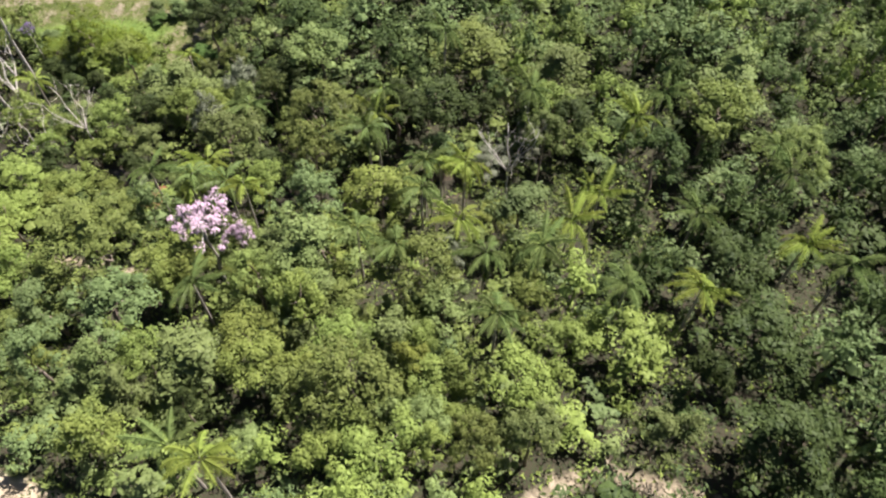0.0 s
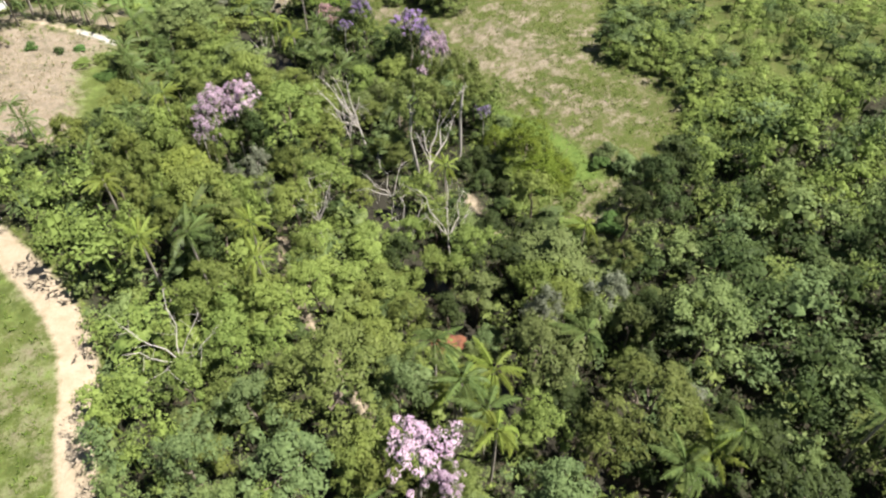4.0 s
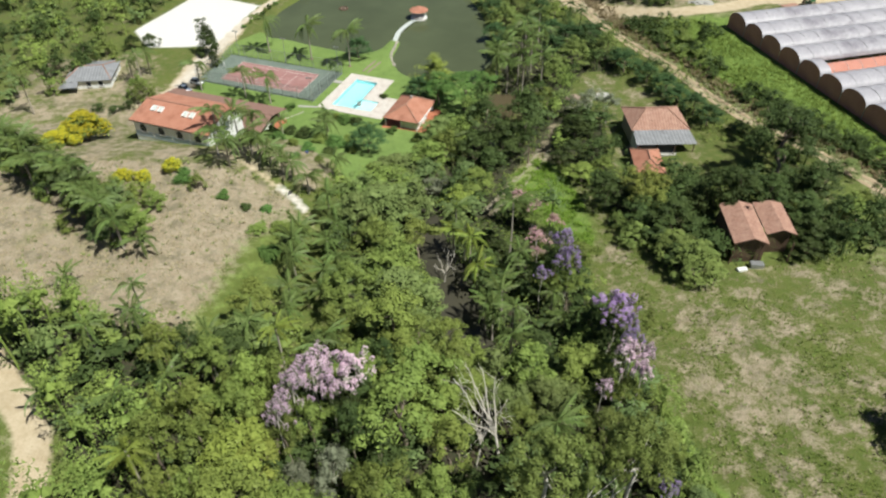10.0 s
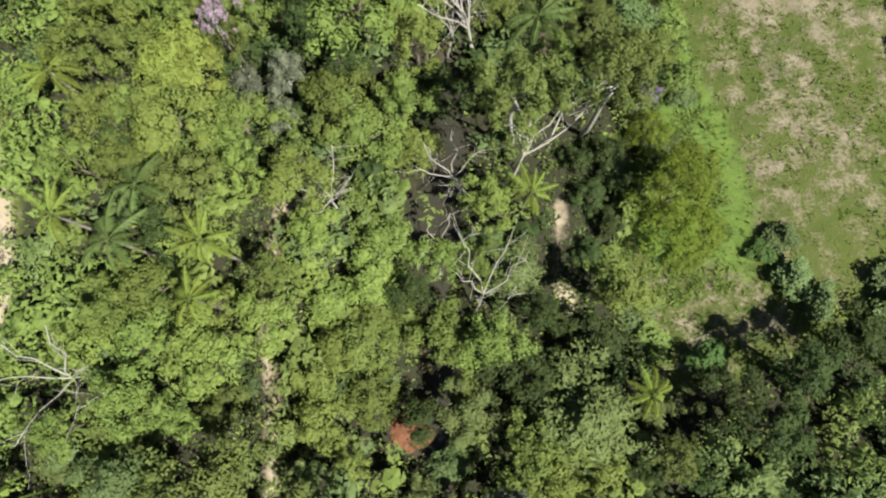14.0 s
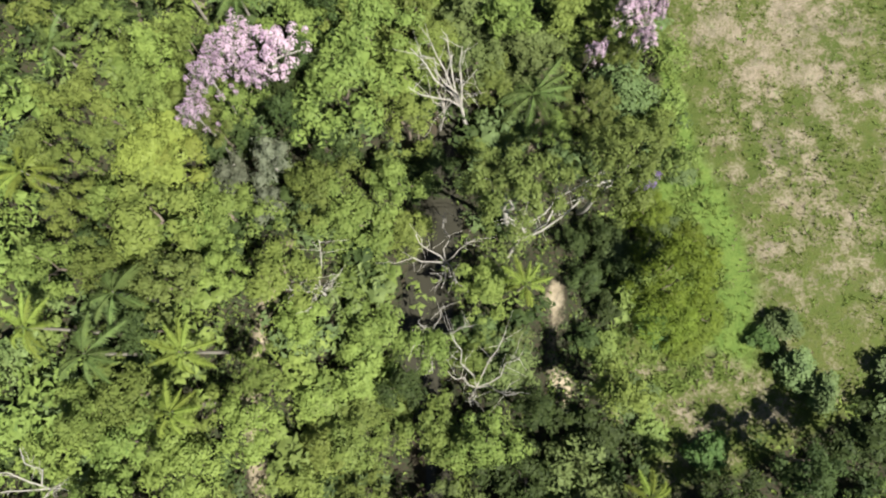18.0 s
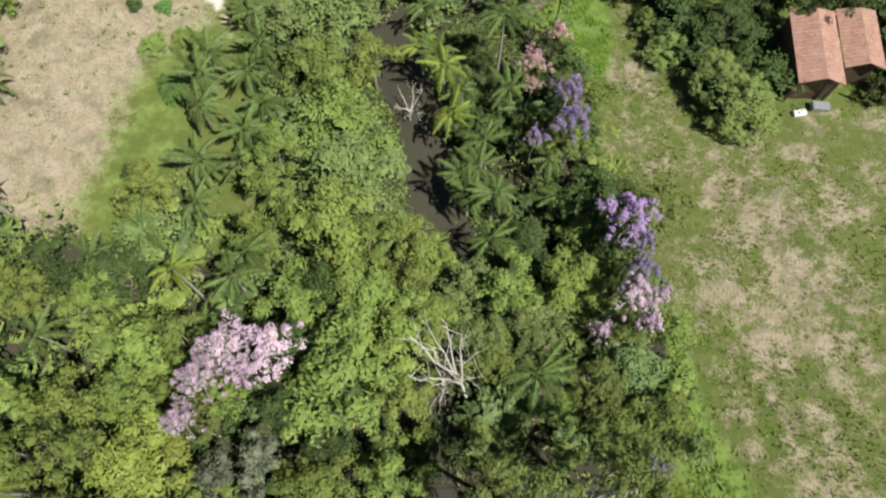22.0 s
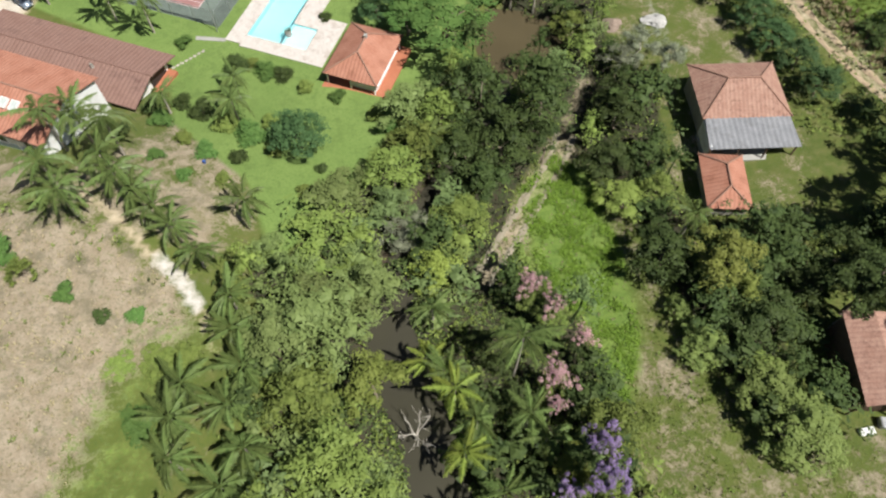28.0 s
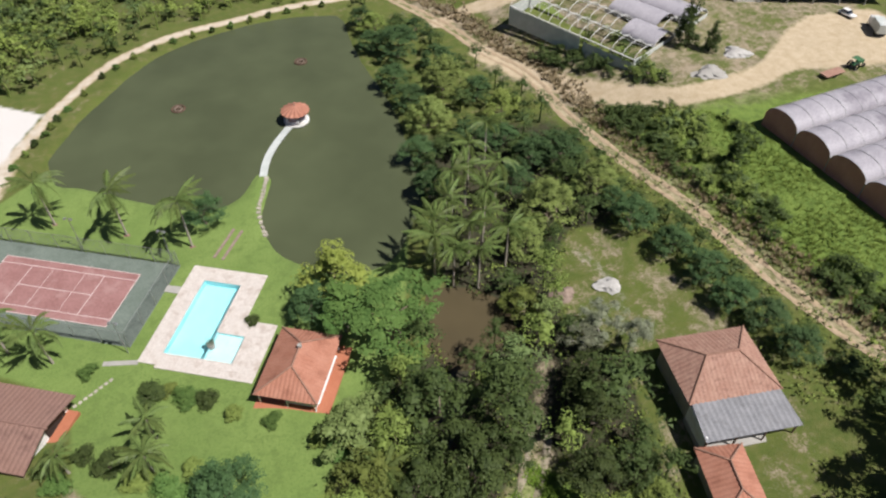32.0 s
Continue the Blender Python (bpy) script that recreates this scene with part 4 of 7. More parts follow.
part("fascia_board", boxes((-HL - 0.6, 0.6, -0.55, -0.47, HH - 0.24, HH - 0.02)), WOOD, house)
SLANT = math.degrees(math.atan2(HR, HALF))
for x in (-15.6, -13.9, -7.6, -5.9):
    light = new("skylight")
    light.parent = house
    light.matrix_basis = pose(x, 3.6, HH + 4.05 * HR / HALF + 0.06, SLANT, 0, 0)
    part("skylight_frame", boxes((-0.6, 0.6, -0.75, -0.65, 0, 0.3), (-0.6, 0.6, 0.65, 0.75, 0, 0.3), (-0.6, -0.5, -0.65, 0.65, 0, 0.3), (0.5, 0.6, -0.65, 0.65, 0, 0.3)), WHITE, light)
    part("skylight_pane", boxes((-0.5, 0.5, -0.65, 0.65, 0.2, 0.24)), SHEET, light)

wing = thing("house_wing", est(-3.6, -19.0, 0, 0, 0.2), "low back wing of the house under a broad brown roof", "house")
walls_of(wing, -30.4, -1.2, -0.2, 9.6, -2.0, 2.5, WHITE, 0.25)
part("front_slope", roof_slope(31.5, 0, 31.5, 5.8, 1.15, 0.35, 0.03), TILE_BROWN, wing, m=pose(-31.2, -1.0, 2.5))
part("back_slope", roof_slope(31.5, 0, 31.5, 5.8, 1.15, 0.35, 0.03), TILE_BROWN, wing, m=pose(0.3, 10.6, 2.5, 0, 0, 180))
part("ridge_tiles", ridge_line((-31.2, 4.8, 3.68), (0.3, 4.8, 3.68)), TILE_BROWN, wing, smooth=True)
part("gable_wall", (np.array([(-1.2, -0.2, 2.4), (-1.2, 9.6, 2.4), (-1.2, 4.8, 3.45), (-1.4, -0.2, 2.4), (-1.4, 9.6, 2.4), (-1.4, 4.8, 3.45)]), [(0, 1, 2, 2), (5, 4, 3, 3), (0, 2, 5, 3), (1, 4, 5, 2)]), WHITE, wing)
part("veranda_floor", boxes((-1.2, 0.4, 3.0, 9.6, -0.6, 0.1)), REDFLOOR, wing)
# Flat dark panel on the closed wall, painted as an unlit inside.
part("veranda_opening", boxes((-1.19, -1.16, 5.2, 9.0, 0.1, 2.2)), DARK, wing)
part("chimney_pot", tube([(-9.5, 3.6, 3.2), (-9.5, 3.6, 4.1)], [0.3, 0.25], 8), DIRTY, wing)
part("eave_beam", boxes((-31.2, 0.3, -1.06, -0.98, 2.28, 2.48)), WOOD, wing)

# ---- farmhouse and its annexe ----
farm = thing("farmhouse", pose(92.4, 176.0, 3.0, 0, 0, 2.0), "old farmhouse with a hipped clay roof and a grey lean-to", "house")
walls_of(farm, 0.7, 12.0, 5.2, 14.6, -1.5, 3.3, DIRTY, 0.25)
hip_roof(farm, 0, 12.8, 5.0, 15.4, 3.3, 2.5, TILE_OLD, 0.8)
part("lean_to_roof", roof_slope(12.9, 0, 12.9, 5.1, 0.55, 0.36, 0.04, 0.06), FIBRE, farm, m=pose(0.0, 0.0, 2.75))
for x in (0.4, 4.4, 8.4, 12.4):
    part("lean_to_post", boxes((x - 0.09, x + 0.09, 0.25, 0.43, -0.6, 2.72)), WOOD, farm)
part("lean_to_wall", boxes((0.3, 0.5, 0.5, 5.2, -0.8, 2.8)), WHITE, farm)
part("lean_to_floor", boxes((0.2, 12.6, 0.0, 5.2, -0.8, 0.05)), CONCRETE, farm)
for x in (2.5, 6.0, 9.6):
    window_at(farm, x, 5.19, 0.9, 1.1, 1.1, 0)
for y in (7.5, 11.5):
    window_at(farm, 12.01, y, 0.9, 1.1, 1.1, 90)
annexe = thing("farmhouse_annexe", pose(90.6, 167.0, 2.2, 0, 0, -3.0), "small annexe with a reddish hipped clay roof beside the farmhouse", "house")
walls_of(annexe, 0.5, 5.6, 0.5, 8.6, -1.0, 2.6, DIRTY)
hip_roof(annexe, 0, 9.1, 0, 6.1, 2.6, 1.5, TILE, 0.9, m0=pose(6.1, 0, 0, 0, 0, 90))
window_at(annexe, 5.61, 4.0, 0.8, 1.0, 1.0, 90)

# ---- tractor shed by the meadow ----
shed = thing("open_shed", pose(100.2, 138.6, gz(105, 143) + 1.7, 0, 0, -3.5), "open shed with two weathered clay tile roofs", "shed")
for x in (0.4, 5.0, 9.8):
    for y in (0.6, 5.5, 10.6):
        part("post", boxes((x - 0.1, x + 0.1, y - 0.1, y + 0.1, -2.7, 3.2)), WOOD, shed)
part("roof_west", roof_slope(11.2, 0, 11.2, 3.1, 1.0), TILE_OLD, shed, m=pose(0, 11.2, 3.1, 0, 0, 270))
part("roof_west_back", roof_slope(11.2, 0, 11.2, 2.6, 0.85), TILE_OLD, shed, m=pose(5.7, 0, 3.25, 0, 0, 90))
part("roof_east", roof_slope(9.0, 0, 9.0, 2.7, 0.9), TILE_OLD, shed, m=pose(5.9, 11.6, 3.25, 0, 0, 270))
part("roof_east_back", roof_slope(9.0, 0, 9.0, 2.3, 0.75), TILE_OLD, shed, m=pose(10.9, 2.6, 3.4, 0, 0, 90))
part("back_wall", boxes((0.3, 10.0, 10.7, 10.9, -2.7, 3.2)), DIRTY, shed)
part("side_wall", boxes((0.2, 0.4, 2.0, 10.7, -2.7, 3.0)), WOOD, shed)
# Dark boards added to stand in for the unlit inside below the eaves.
for i in range(24):
    part("front_board", boxes((0.5 + 0.22 * i, 0.68 + 0.22 * i, 1.1, 1.14, -2.7, 3.1 + 0.9 * (1 - abs(i - 12) / 12))), WOOD, shed)
for i in range(20):
    part("front_board", boxes((5.9 + 0.22 * i, 6.08 + 0.22 * i, 3.5, 3.54, -2.7, 3.2 + 0.7 * (1 - abs(i - 10) / 10))), WOOD, shed)
solid("white_trough", bevelled(boxes((0, 1.7, 0, 0.8, -0.2, 0.6)), 0.06), WHITE, on(101.4, 136.6, 10), "white trough in front of the open shed", "trough")
solid("feed_cart", bevelled(boxes((0, 2.2, 0, 1.2, 0.0, 1.0)), 0.08), STEEL, on(103.6, 137.4, -5), "grey metal cart under the shed eave", "cart")

# ---- grey hut ----
hut = thing("grey_hut", pose(-46.5, 212.5, gz(-41, 219) - 0.2, 0, 0, 8), "pale hut with a grey fibre-cement roof", "hut")
walls_of(hut, 0.6, 11.4, 0.6, 11.4, -1.5, 2.5, WHITE)
hip_roof(hut, 0, 12, 0, 12, 2.5, 1.5, FIBRE, 0.5, 0.36)
part("porch_roof", roof_slope(4.5, 0, 4.5, 3.0, 0.5, 0.36), FIBRE, hut, m=pose(-0.5, -2.4, 2.0))
for x in (2.5, 6.0, 9.0):
    window_at(hut, x, 0.59, 0.7, 1.2, 1.4, 0)

# ---- kiosk, jetty and rafts on the pond ----
kiosk = thing("pond_kiosk", pose(43.3, 261.2, POND_Z, 0, 0, -20), "round white kiosk with an orange tile roof on the pond", "kiosk")
ring = lambda r, z, n=16: [(r * math.cos(2 * math.pi * i / n), r * math.sin(2 * math.pi * i / n), z) for i in range(n)]


def disc(r, z0, z1, n=16):
    return tube([(0, 0, z0), (0, 0, z1), (0, 0, z1 + 0.001)], [r, r, 0.01], n)


part("platform", disc(2.6, 0.25, 0.5), WHITE, kiosk)
for i in range(6):
    w = 2 * math.pi * i / 6
    part("pile", tube([(2.1 * math.cos(w), 2.1 * math.sin(w), -1.2), (2.1 * math.cos(w), 2.1 * math.sin(w), 0.25)], [0.15, 0.15], 6), CONCRETE, kiosk)
    part("column", tube([(2.2 * math.cos(w), 2.2 * math.sin(w), 0.5), (2.2 * math.cos(w), 2.2 * math.sin(w), 2.8)], [0.1, 0.1], 6), WHITE, kiosk)
part("rail", joined([tube([a, b], [0.05, 0.05], 5) for z in (0.95, 1.35) for a, b in zip(ring(2.45, z)[2:], ring(2.45, z)[3:])]), WHITE, kiosk)
cone = [(v * (1 + 0.03 * (-1) ** i)) for i, v in enumerate(np.array(ring(2.9, 2.75, 32)))] + [np.array(p) for p in ring(0.25, 3.95, 32)]
part("roof", (np.array(cone), [(i, (i + 1) % 32, 32 + (i + 1) % 32, 32 + i) for i in range(32)]), TILE, kiosk)
part("finial", tube([(0, 0, 3.85), (0, 0, 4.1), (0, 0, 4.3)], [0.3, 0.22, 0.04], 8), RIDGE, kiosk)
jetty = thing("jetty", pose(0, 0, POND_Z), "curved pale walkway from the lawn spit to the kiosk", "jetty")
jl = np.array(curved([(36.9, 243.8), (37.6, 248.5), (39.3, 253.5), (41.8, 259.0)], 6))
jd = np.gradient(jl, axis=0)
jd /= np.linalg.norm(jd, axis=1)[:, None]
js = np.stack([-jd[:, 1], jd[:, 0]], 1)
for i in range(len(jl) - 1):
    arch = [0.42 + 0.35 * math.sin(math.pi * (i + e) / (len(jl) - 1)) for e in (0, 1)]
    v = [(*(jl[i + e] + s * 0.72 * js[i + e] - (0.012 if e else -0.012) * jd[i]), arch[e] + dz) for dz in (-0.12, 0.0) for e, s in ((0, 1), (0, -1), (1, -1), (1, 1))]
    part("walk_slab", (np.array(v), [(0, 3, 2, 1), (4, 5, 6, 7), (0, 1, 5, 4), (1, 2, 6, 5), (2, 3, 7, 6), (3, 0, 4, 7)]), SHEET, jetty)
    if i % 4 == 2:
        for s in (0.55, -0.55):
            p = jl[i] + s * js[i]
            part("pile", tube([(*p, -1.2), (*p, arch[0] - 0.1)], [0.1, 0.1], 6), CONCRETE, jetty)
for x, y in ((18.8, 269.5), (44.4, 284.8)):
    raft = thing("floating_raft", pose(x, y, POND_Z, 0, 0, x), "round floating raft of weathered wood with dry reeds", "raft", "rafts on the pond")
    part("float_ring", joined([tube([a, b], [0.2, 0.2], 6) for a, b in zip(ring(1.35, 0.1, 14), ring(1.35, 0.1, 14)[1:] + ring(1.35, 0.1, 14)[:1])]), WOOD, raft)
    part("inner_ring", joined([tube([a, b], [0.12, 0.12], 5) for a, b in zip(ring(0.75, 0.1, 12), ring(0.75, 0.1, 12)[1:] + ring(0.75, 0.1, 12)[:1])]), BRUSH, raft)
    for i in range(8):
        w = i * math.pi / 4
        part("spoke", tube([(0.1 * math.cos(w), 0.1 * math.sin(w), 0.12), (1.35 * math.cos(w), 1.35 * math.sin(w), 0.12)], [0.07, 0.07], 5), WOOD, raft)
for i, (x, y) in enumerate(curved([(37.5, 243.4), (36.9, 239), (36.3, 234), (37.6, 228)], 5)):
    solid("edging_stone", bevelled(boxes((-0.45, 0.45, -0.28, 0.28, -0.4, 0.22)), 0.1), STONE, pose(x, y, POND_Z + 0.2, 0, 0, i * 37), "pale rough stone edging the pond bank", "stone", "edging stones")

# ---- greenhouses ----
GH_TURN, BAY, GL, GW = 15.0, 7.5, 50.0, 2.9
gu = (math.sin(radians(GH_TURN)), -math.cos(radians(GH_TURN)))


def vault(length, width, spring, rise, n=12, thick=0.03):
    """A barrel of film over a bay: x along it, y across."""
    nl = 14
    v, q = [], []
    for i in range(nl + 1):
        sag = 0.05 * math.sin(math.pi * (i % 2))
        for j in range(n + 1):
            w = math.pi * j / n
            v.append((length * i / nl, width / 2 - width / 2 * math.cos(w), spring + (rise + (0.07 if i % 2 == 0 else 0.0)) * math.sin(w) - sag))
    for i in range(nl):
        for j in range(n):
            a = i * (n + 1) + j
            q.append((a, a + n + 1, a + n + 2, a + 1))
    return np.array(v), np.array(q)


def arch_line(x, width, spring, rise, r=0.04, n=10):
    return tube([(x, width / 2 - width / 2 * math.cos(math.pi * j / n), spring + rise * math.sin(math.pi * j / n)) for j in range(n + 1)], [r] * (n + 1), 5)


film_mesh = mesh_np("film", *vault(GL, BAY - 0.3, GW, 1.9), FILM, smooth=True)
hoop_mesh = mesh_np("hoop", *arch_line(0, BAY - 0.28, GW, 1.96), STEEL, smooth=True)
ends = [(0, BAY - 0.15, 0.0), (0, BAY - 0.15, GW)] + [(0, BAY / 2 - 0.15 + (BAY / 2 - 0.16) * math.cos(math.pi * j / 10), GW + 1.88 * math.sin(math.pi * j / 10)) for j in range(1, 10)] + [(0, 0.0, GW), (0, 0.0, 0.0)]
ev = np.array([(x, y, z) for x, y, z in ends] + [(0.05, y, z) for x, y, z in ends] + [(0, BAY / 2, 0.0), (0.05, BAY / 2, 0.0)])
ne = len(ends)
end_mesh = mesh_np("end_net", ev, [(i, i + 1, 2 * ne, 2 * ne) for i in range(ne - 1)] + [(ne + i + 1, ne + i, 2 * ne + 1, 2 * ne + 1) for i in range(ne - 1)], REDNET)
for b_ in range(13):
    bx, by = 128.9 + gu[0] * BAY * (b_ + 1), 235.0 + gu[1] * BAY * (b_ + 1)
    bz = 7.25
    bare = b_ == 4
    bay = thing("greenhouse_bay", pose(bx, by, bz, 0, 0, GH_TURN), "greenhouse bay with bare hoops over red shade net" if bare else "barrel-vaulted greenhouse bay of grey film with red net ends", "greenhouse", "greenhouse bays")
    if bare:
        part("shade_net", boxes((3, GL, 0.1, BAY - 0.3, 1.9, 2.0)), REDNET, bay)
        part("torn_film", vault(3.0, BAY - 0.3, GW, 1.9), FILM, bay, smooth=True)
    else:
        part("film", film_mesh, None, bay)
    for i in range(0, 14, 1):
        part("hoop", hoop_mesh, None, bay, m=pose(GL * i / 13, 0, 0.02))
    part("end_net", end_mesh, None, bay)
    part("end_net", end_mesh, None, bay, m=pose(GL, 0, 0))
    part("gutter", boxes((0, GL, -0.14, 0.0, GW - 0.12, GW + 0.02)), STEEL, bay)
    for i in range(0, 14, 3):
        part("post", boxes((GL * i / 13 - 0.05, GL * i / 13 + 0.05, -0.12, -0.02, -0.5, GW - 0.12)), STEEL, bay)
    if b_ in (0, 12):
        part("side_net", boxes((0, GL, (BAY - 0.12 if b_ == 0 else -0.2), (BAY - 0.06 if b_ == 0 else -0.15), -0.4, GW)), REDNET, bay)
old = thing("old_greenhouse", pose(93.3, 286.3, gz(108, 276) - 0.1, 0, 0, -54), "old greenhouse of rusty hoops with torn pale sheeting", "greenhouse")
for b_ in range(4):
    for i in range(13):
        part("hoop", arch_line(i * 2.8, 7.2, 2.6, 1.7, 0.08), WHITEPIPE, old, m=pose(0, 7.3 * b_, 0), smooth=True)
        part("post", boxes((i * 2.8 - 0.07, i * 2.8 + 0.07, 7.3 * b_ - 0.07, 7.3 * b_ + 0.07, -2.0, 2.65)), WHITEPIPE, old)
    part("gutter", boxes((0, 33.6, 7.3 * b_ - 0.14, 7.3 * b_ + 0.14, 2.6, 2.78)), WHITEPIPE, old)
    part("purlin", tube([(0, 7.3 * b_ + 3.6, 4.25), (33.6, 7.3 * b_ + 3.6, 4.25)], [0.05, 0.05], 5), WHITEPIPE, old)
    part("planting_bed", boxes((0.5, 33.0, 7.3 * b_ + 0.5, 7.3 * b_ + 6.6, -1.5, 0.25)), LEAF["olive"], old)
for b_, i0, i1 in ((1, 6, 8), (2, 4, 7), (3, 3, 8)):
    v, q = vault((i1 - i0) * 4.2, 7.2, 2.65, 1.75)
    part("torn_sheet", (v + np.array([i0 * 4.2, 7.3 * b_, 0]), q), FILM, old, smooth=True)
part("side_sheet", boxes((0, 20.0, -0.2, -0.1, -1.6, 2.5)), SHEET, old)
part("side_sheet", boxes((21.0, 33.6, -0.25, -0.15, -1.6, 1.9)), SHEET, old)
part("end_sheet", boxes((33.7, 33.8, 0.0, 29.0, -1.6, 2.7)), SHEET, old)
part("end_sheet", boxes((-0.2, -0.1, 0.0, 29.0, -1.6, 2.6)), SHEET, old)

# ---- hangar, vehicles and heaps in the yard ----
hangar = thing("machine_hangar", pose(146, 281.5, gz(160, 284), 0, 0, -12), "open-fronted hangar with a dark metal roof", "hangar")
part("roof", roof_slope(36, 0, 36, 14, 1.8, 0.4), FIBRE, hangar, m=pose(0, 0, 4.2))
for x in np.linspace(0.3, 35.7, 7):
    part("post", boxes((x - 0.12, x + 0.12, 0.4, 0.64, -0.3, 4.2)), STEEL, hangar)
part("back_wall", boxes((0, 36, 13.5, 13.7, -0.3, 5.8)), DIRTY, hangar)
part("white_wall", boxes((0, 6.0, 0.9, 1.1, -0.3, 4.1)), WHITE, hangar)


def car(m, paint, label, length=4.0):
    c = thing("car", m, label, "car")
    w, h = 1.66, 0.78
    part("body", bevelled(boxes((-length / 2, length / 2, -w / 2, w / 2, 0.28, h)), 0.12, 3), paint, c, smooth=True)
    cab = np.array([(-1.45, -0.76, h), (0.95, -0.76, h), (0.95, 0.76, h), (-1.45, 0.76, h), (-1.15, -0.6, 1.42), (0.3, -0.6, 1.42), (0.3, 0.6, 1.42), (-1.15, 0.6, 1.42)])
    part("cabin_glass", bevelled((cab, boxes((0, 1, 0, 1, 0, 1))[1]), 0.05), GLASS_DARK, c)
    part("roof", bevelled(boxes((-1.18, 0.32, -0.62, 0.62, 1.40, 1.46)), 0.025), paint, c)
    for x in (-length / 2 + 0.75, length / 2 - 0.8):
        for y in (-0.8, 0.8):
            wh = part("wheel", tube([(x, y - 0.1, 0.31), (x, y + 0.1, 0.31)], [0.31, 0.31], 14), RUBBER, c)
            part("rim", tube([(x, y - 0.115, 0.31), (x, y + 0.115, 0.31)], [0.18, 0.18], 10), STEEL, wh)
    for y in (-0.6, 0.6):
        part("headlight", boxes((length / 2 - 0.02, length / 2 + 0.02, y - 0.15, y + 0.15, 0.55, 0.68)), CARWHITE, c)
    return c


car(on(-15.4, 212.6, -38, 0.06), CARBLUE, "silver-blue hatchback parked behind the house")
car(on(-13.5, 216.5, -30, 0.06), CARWHITE, "white hatchback parked behind the house")
car(on(168.2, 271.5, -70, 0.06), CARWHITE, "white car parked at the hangar")
truck = thing("truck", on(170.5, 264, 75, 0.05), "small truck with a pale box body on the dirt yard", "truck")
part("box_body", bevelled(boxes((-3.2, 1.2, -1.1, 1.1, 0.9, 2.9)), 0.05), SHEET, truck)
part("cab", bevelled(boxes((1.3, 3.0, -1.0, 1.0, 0.6, 2.3)), 0.15, 3), CARWHITE, truck)
part("windscreen", boxes((3.0, 3.03, -0.85, 0.85, 1.5, 2.1)), GLASS_DARK, truck)
part("chassis", boxes((-3.2, 2.9, -0.5, 0.5, 0.5, 0.88)), RUBBER, truck)
for x in (-2.2, 2.2):
    for y in (-0.95, 0.95):
        part("wheel", tube([(x, y - 0.14, 0.45), (x, y + 0.14, 0.45)], [0.45, 0.45], 14), RUBBER, truck)
tractor = thing("tractor", on(157.2, 250.6, 20, 0.05), "green tractor at the edge of the dirt yard", "tractor")
part("bonnet", bevelled(boxes((0.2, 2.0, -0.4, 0.4, 0.8, 1.5)), 0.08), GREENPAINT, tractor)
part("seat_deck", bevelled(boxes((-1.2, 0.2, -0.6, 0.6, 0.8, 1.15)), 0.06), GREENPAINT, tractor)
part("canopy", boxes((-1.3, 0.3, -0.7, 0.7, 2.3, 2.36)), GREENPAINT, tractor)
for x, y in ((-1.2, -0.6), (-1.2, 0.6), (0.2, -0.6), (0.2, 0.6)):
    part("canopy_post", tube([(x, y, 1.1), (x, y, 2.3)], [0.03, 0.03], 5), RUBBER, tractor)
for x, y, r in ((-0.8, -0.85, 0.75), (-0.8, 0.85, 0.75), (1.6, -0.7, 0.45), (1.6, 0.7, 0.45)):
    part("wheel", tube([(x, y - 0.18, r), (x, y + 0.18, r)], [r, r], 16), RUBBER, tractor)
trailer = thing("flat_trailer", on(151.0, 248.6, 18, 0.05), "rusty flat trailer behind the tractor", "trailer")
part("bed", boxes((-2.6, 2.6, -1.0, 1.0, 0.6, 0.75)), TILE_OLD, trailer)
for y in (-0.9, 0.9):
    part("wheel", tube([(0, y - 0.1, 0.35), (0, y + 0.1, 0.35)], [0.35, 0.35], 12), RUBBER, trailer)


def heap(name, x, y, r, h, material, label, category, seed):
    g = np.random.default_rng(seed)
    n, rings = 28, 9
    v, q = [(0, 0, h)], []
    for i in range(1, rings + 1):
        for j in range(n):
            w, e = 2 * math.pi * j / n, i / rings
            rr = r * e * (1 + 0.18 * math.sin(3 * w + seed) + 0.1 * g.normal())
            v.append((rr * math.cos(w), rr * math.sin(w) * 0.8, h * (1 - e) ** 0.8 + 0.08 * h * g.normal() * (1 - e) - 0.12 * e))
    for j in range(n):
        q.append((0, 1 + j, 1 + (j + 1) % n, 1 + (j + 1) % n))
    for i in range(rings - 1):
        for j in range(n):
            q.append((1 + i * n + j, 1 + (i + 1) * n + j, 1 + (i + 1) * n + (j + 1) % n, 1 + i * n + (j + 1) % n))
    tris = []
    for a, b, c, d in q:
        tris.append((a, b, c))
        if c != d:
            tris.append((a, c, d))
    return solid(name, (np.array(v), np.array(tris)), material, on(x, y), label, category, smooth=True)


heap("rubble_mound", 136.2, 260.0, 3.2, 0.9, WHITESTONE, "heap of bright white rubble beside the dirt road", "heap", 3)
heap("soil_mound", 127.5, 253.4, 3.6, 0.7, CONCRETE, "low grey heap of soil beside the dirt road", "heap", 4)
heap("white_sand_mound", 91.4, 205.8, 2.5, 0.3, WHITESTONE, "spilled heap of white sand behind the farmhouse", "heap", 5)
heap("brush_mound", 83.8, 205.8, 2.1, 1.2, BRUSH, "heap of dry brown cuttings behind the farmhouse", "heap", 6)

# ---- small things on the lawn ----
goal = thing("football_goal", on(-9.6, 226.6, 57), "small white metal football goal beside the court", "goal")
for y in (-1.5, 1.5):
    part("post", tube([(0, y, -0.05), (0, y, 2.0)], [0.06, 0.06], 6), WHITEPIPE, goal)
    part("stay", tube([(0, y, 1.95), (-1.0, y, 0.02)], [0.045, 0.045], 6), WHITEPIPE, goal)
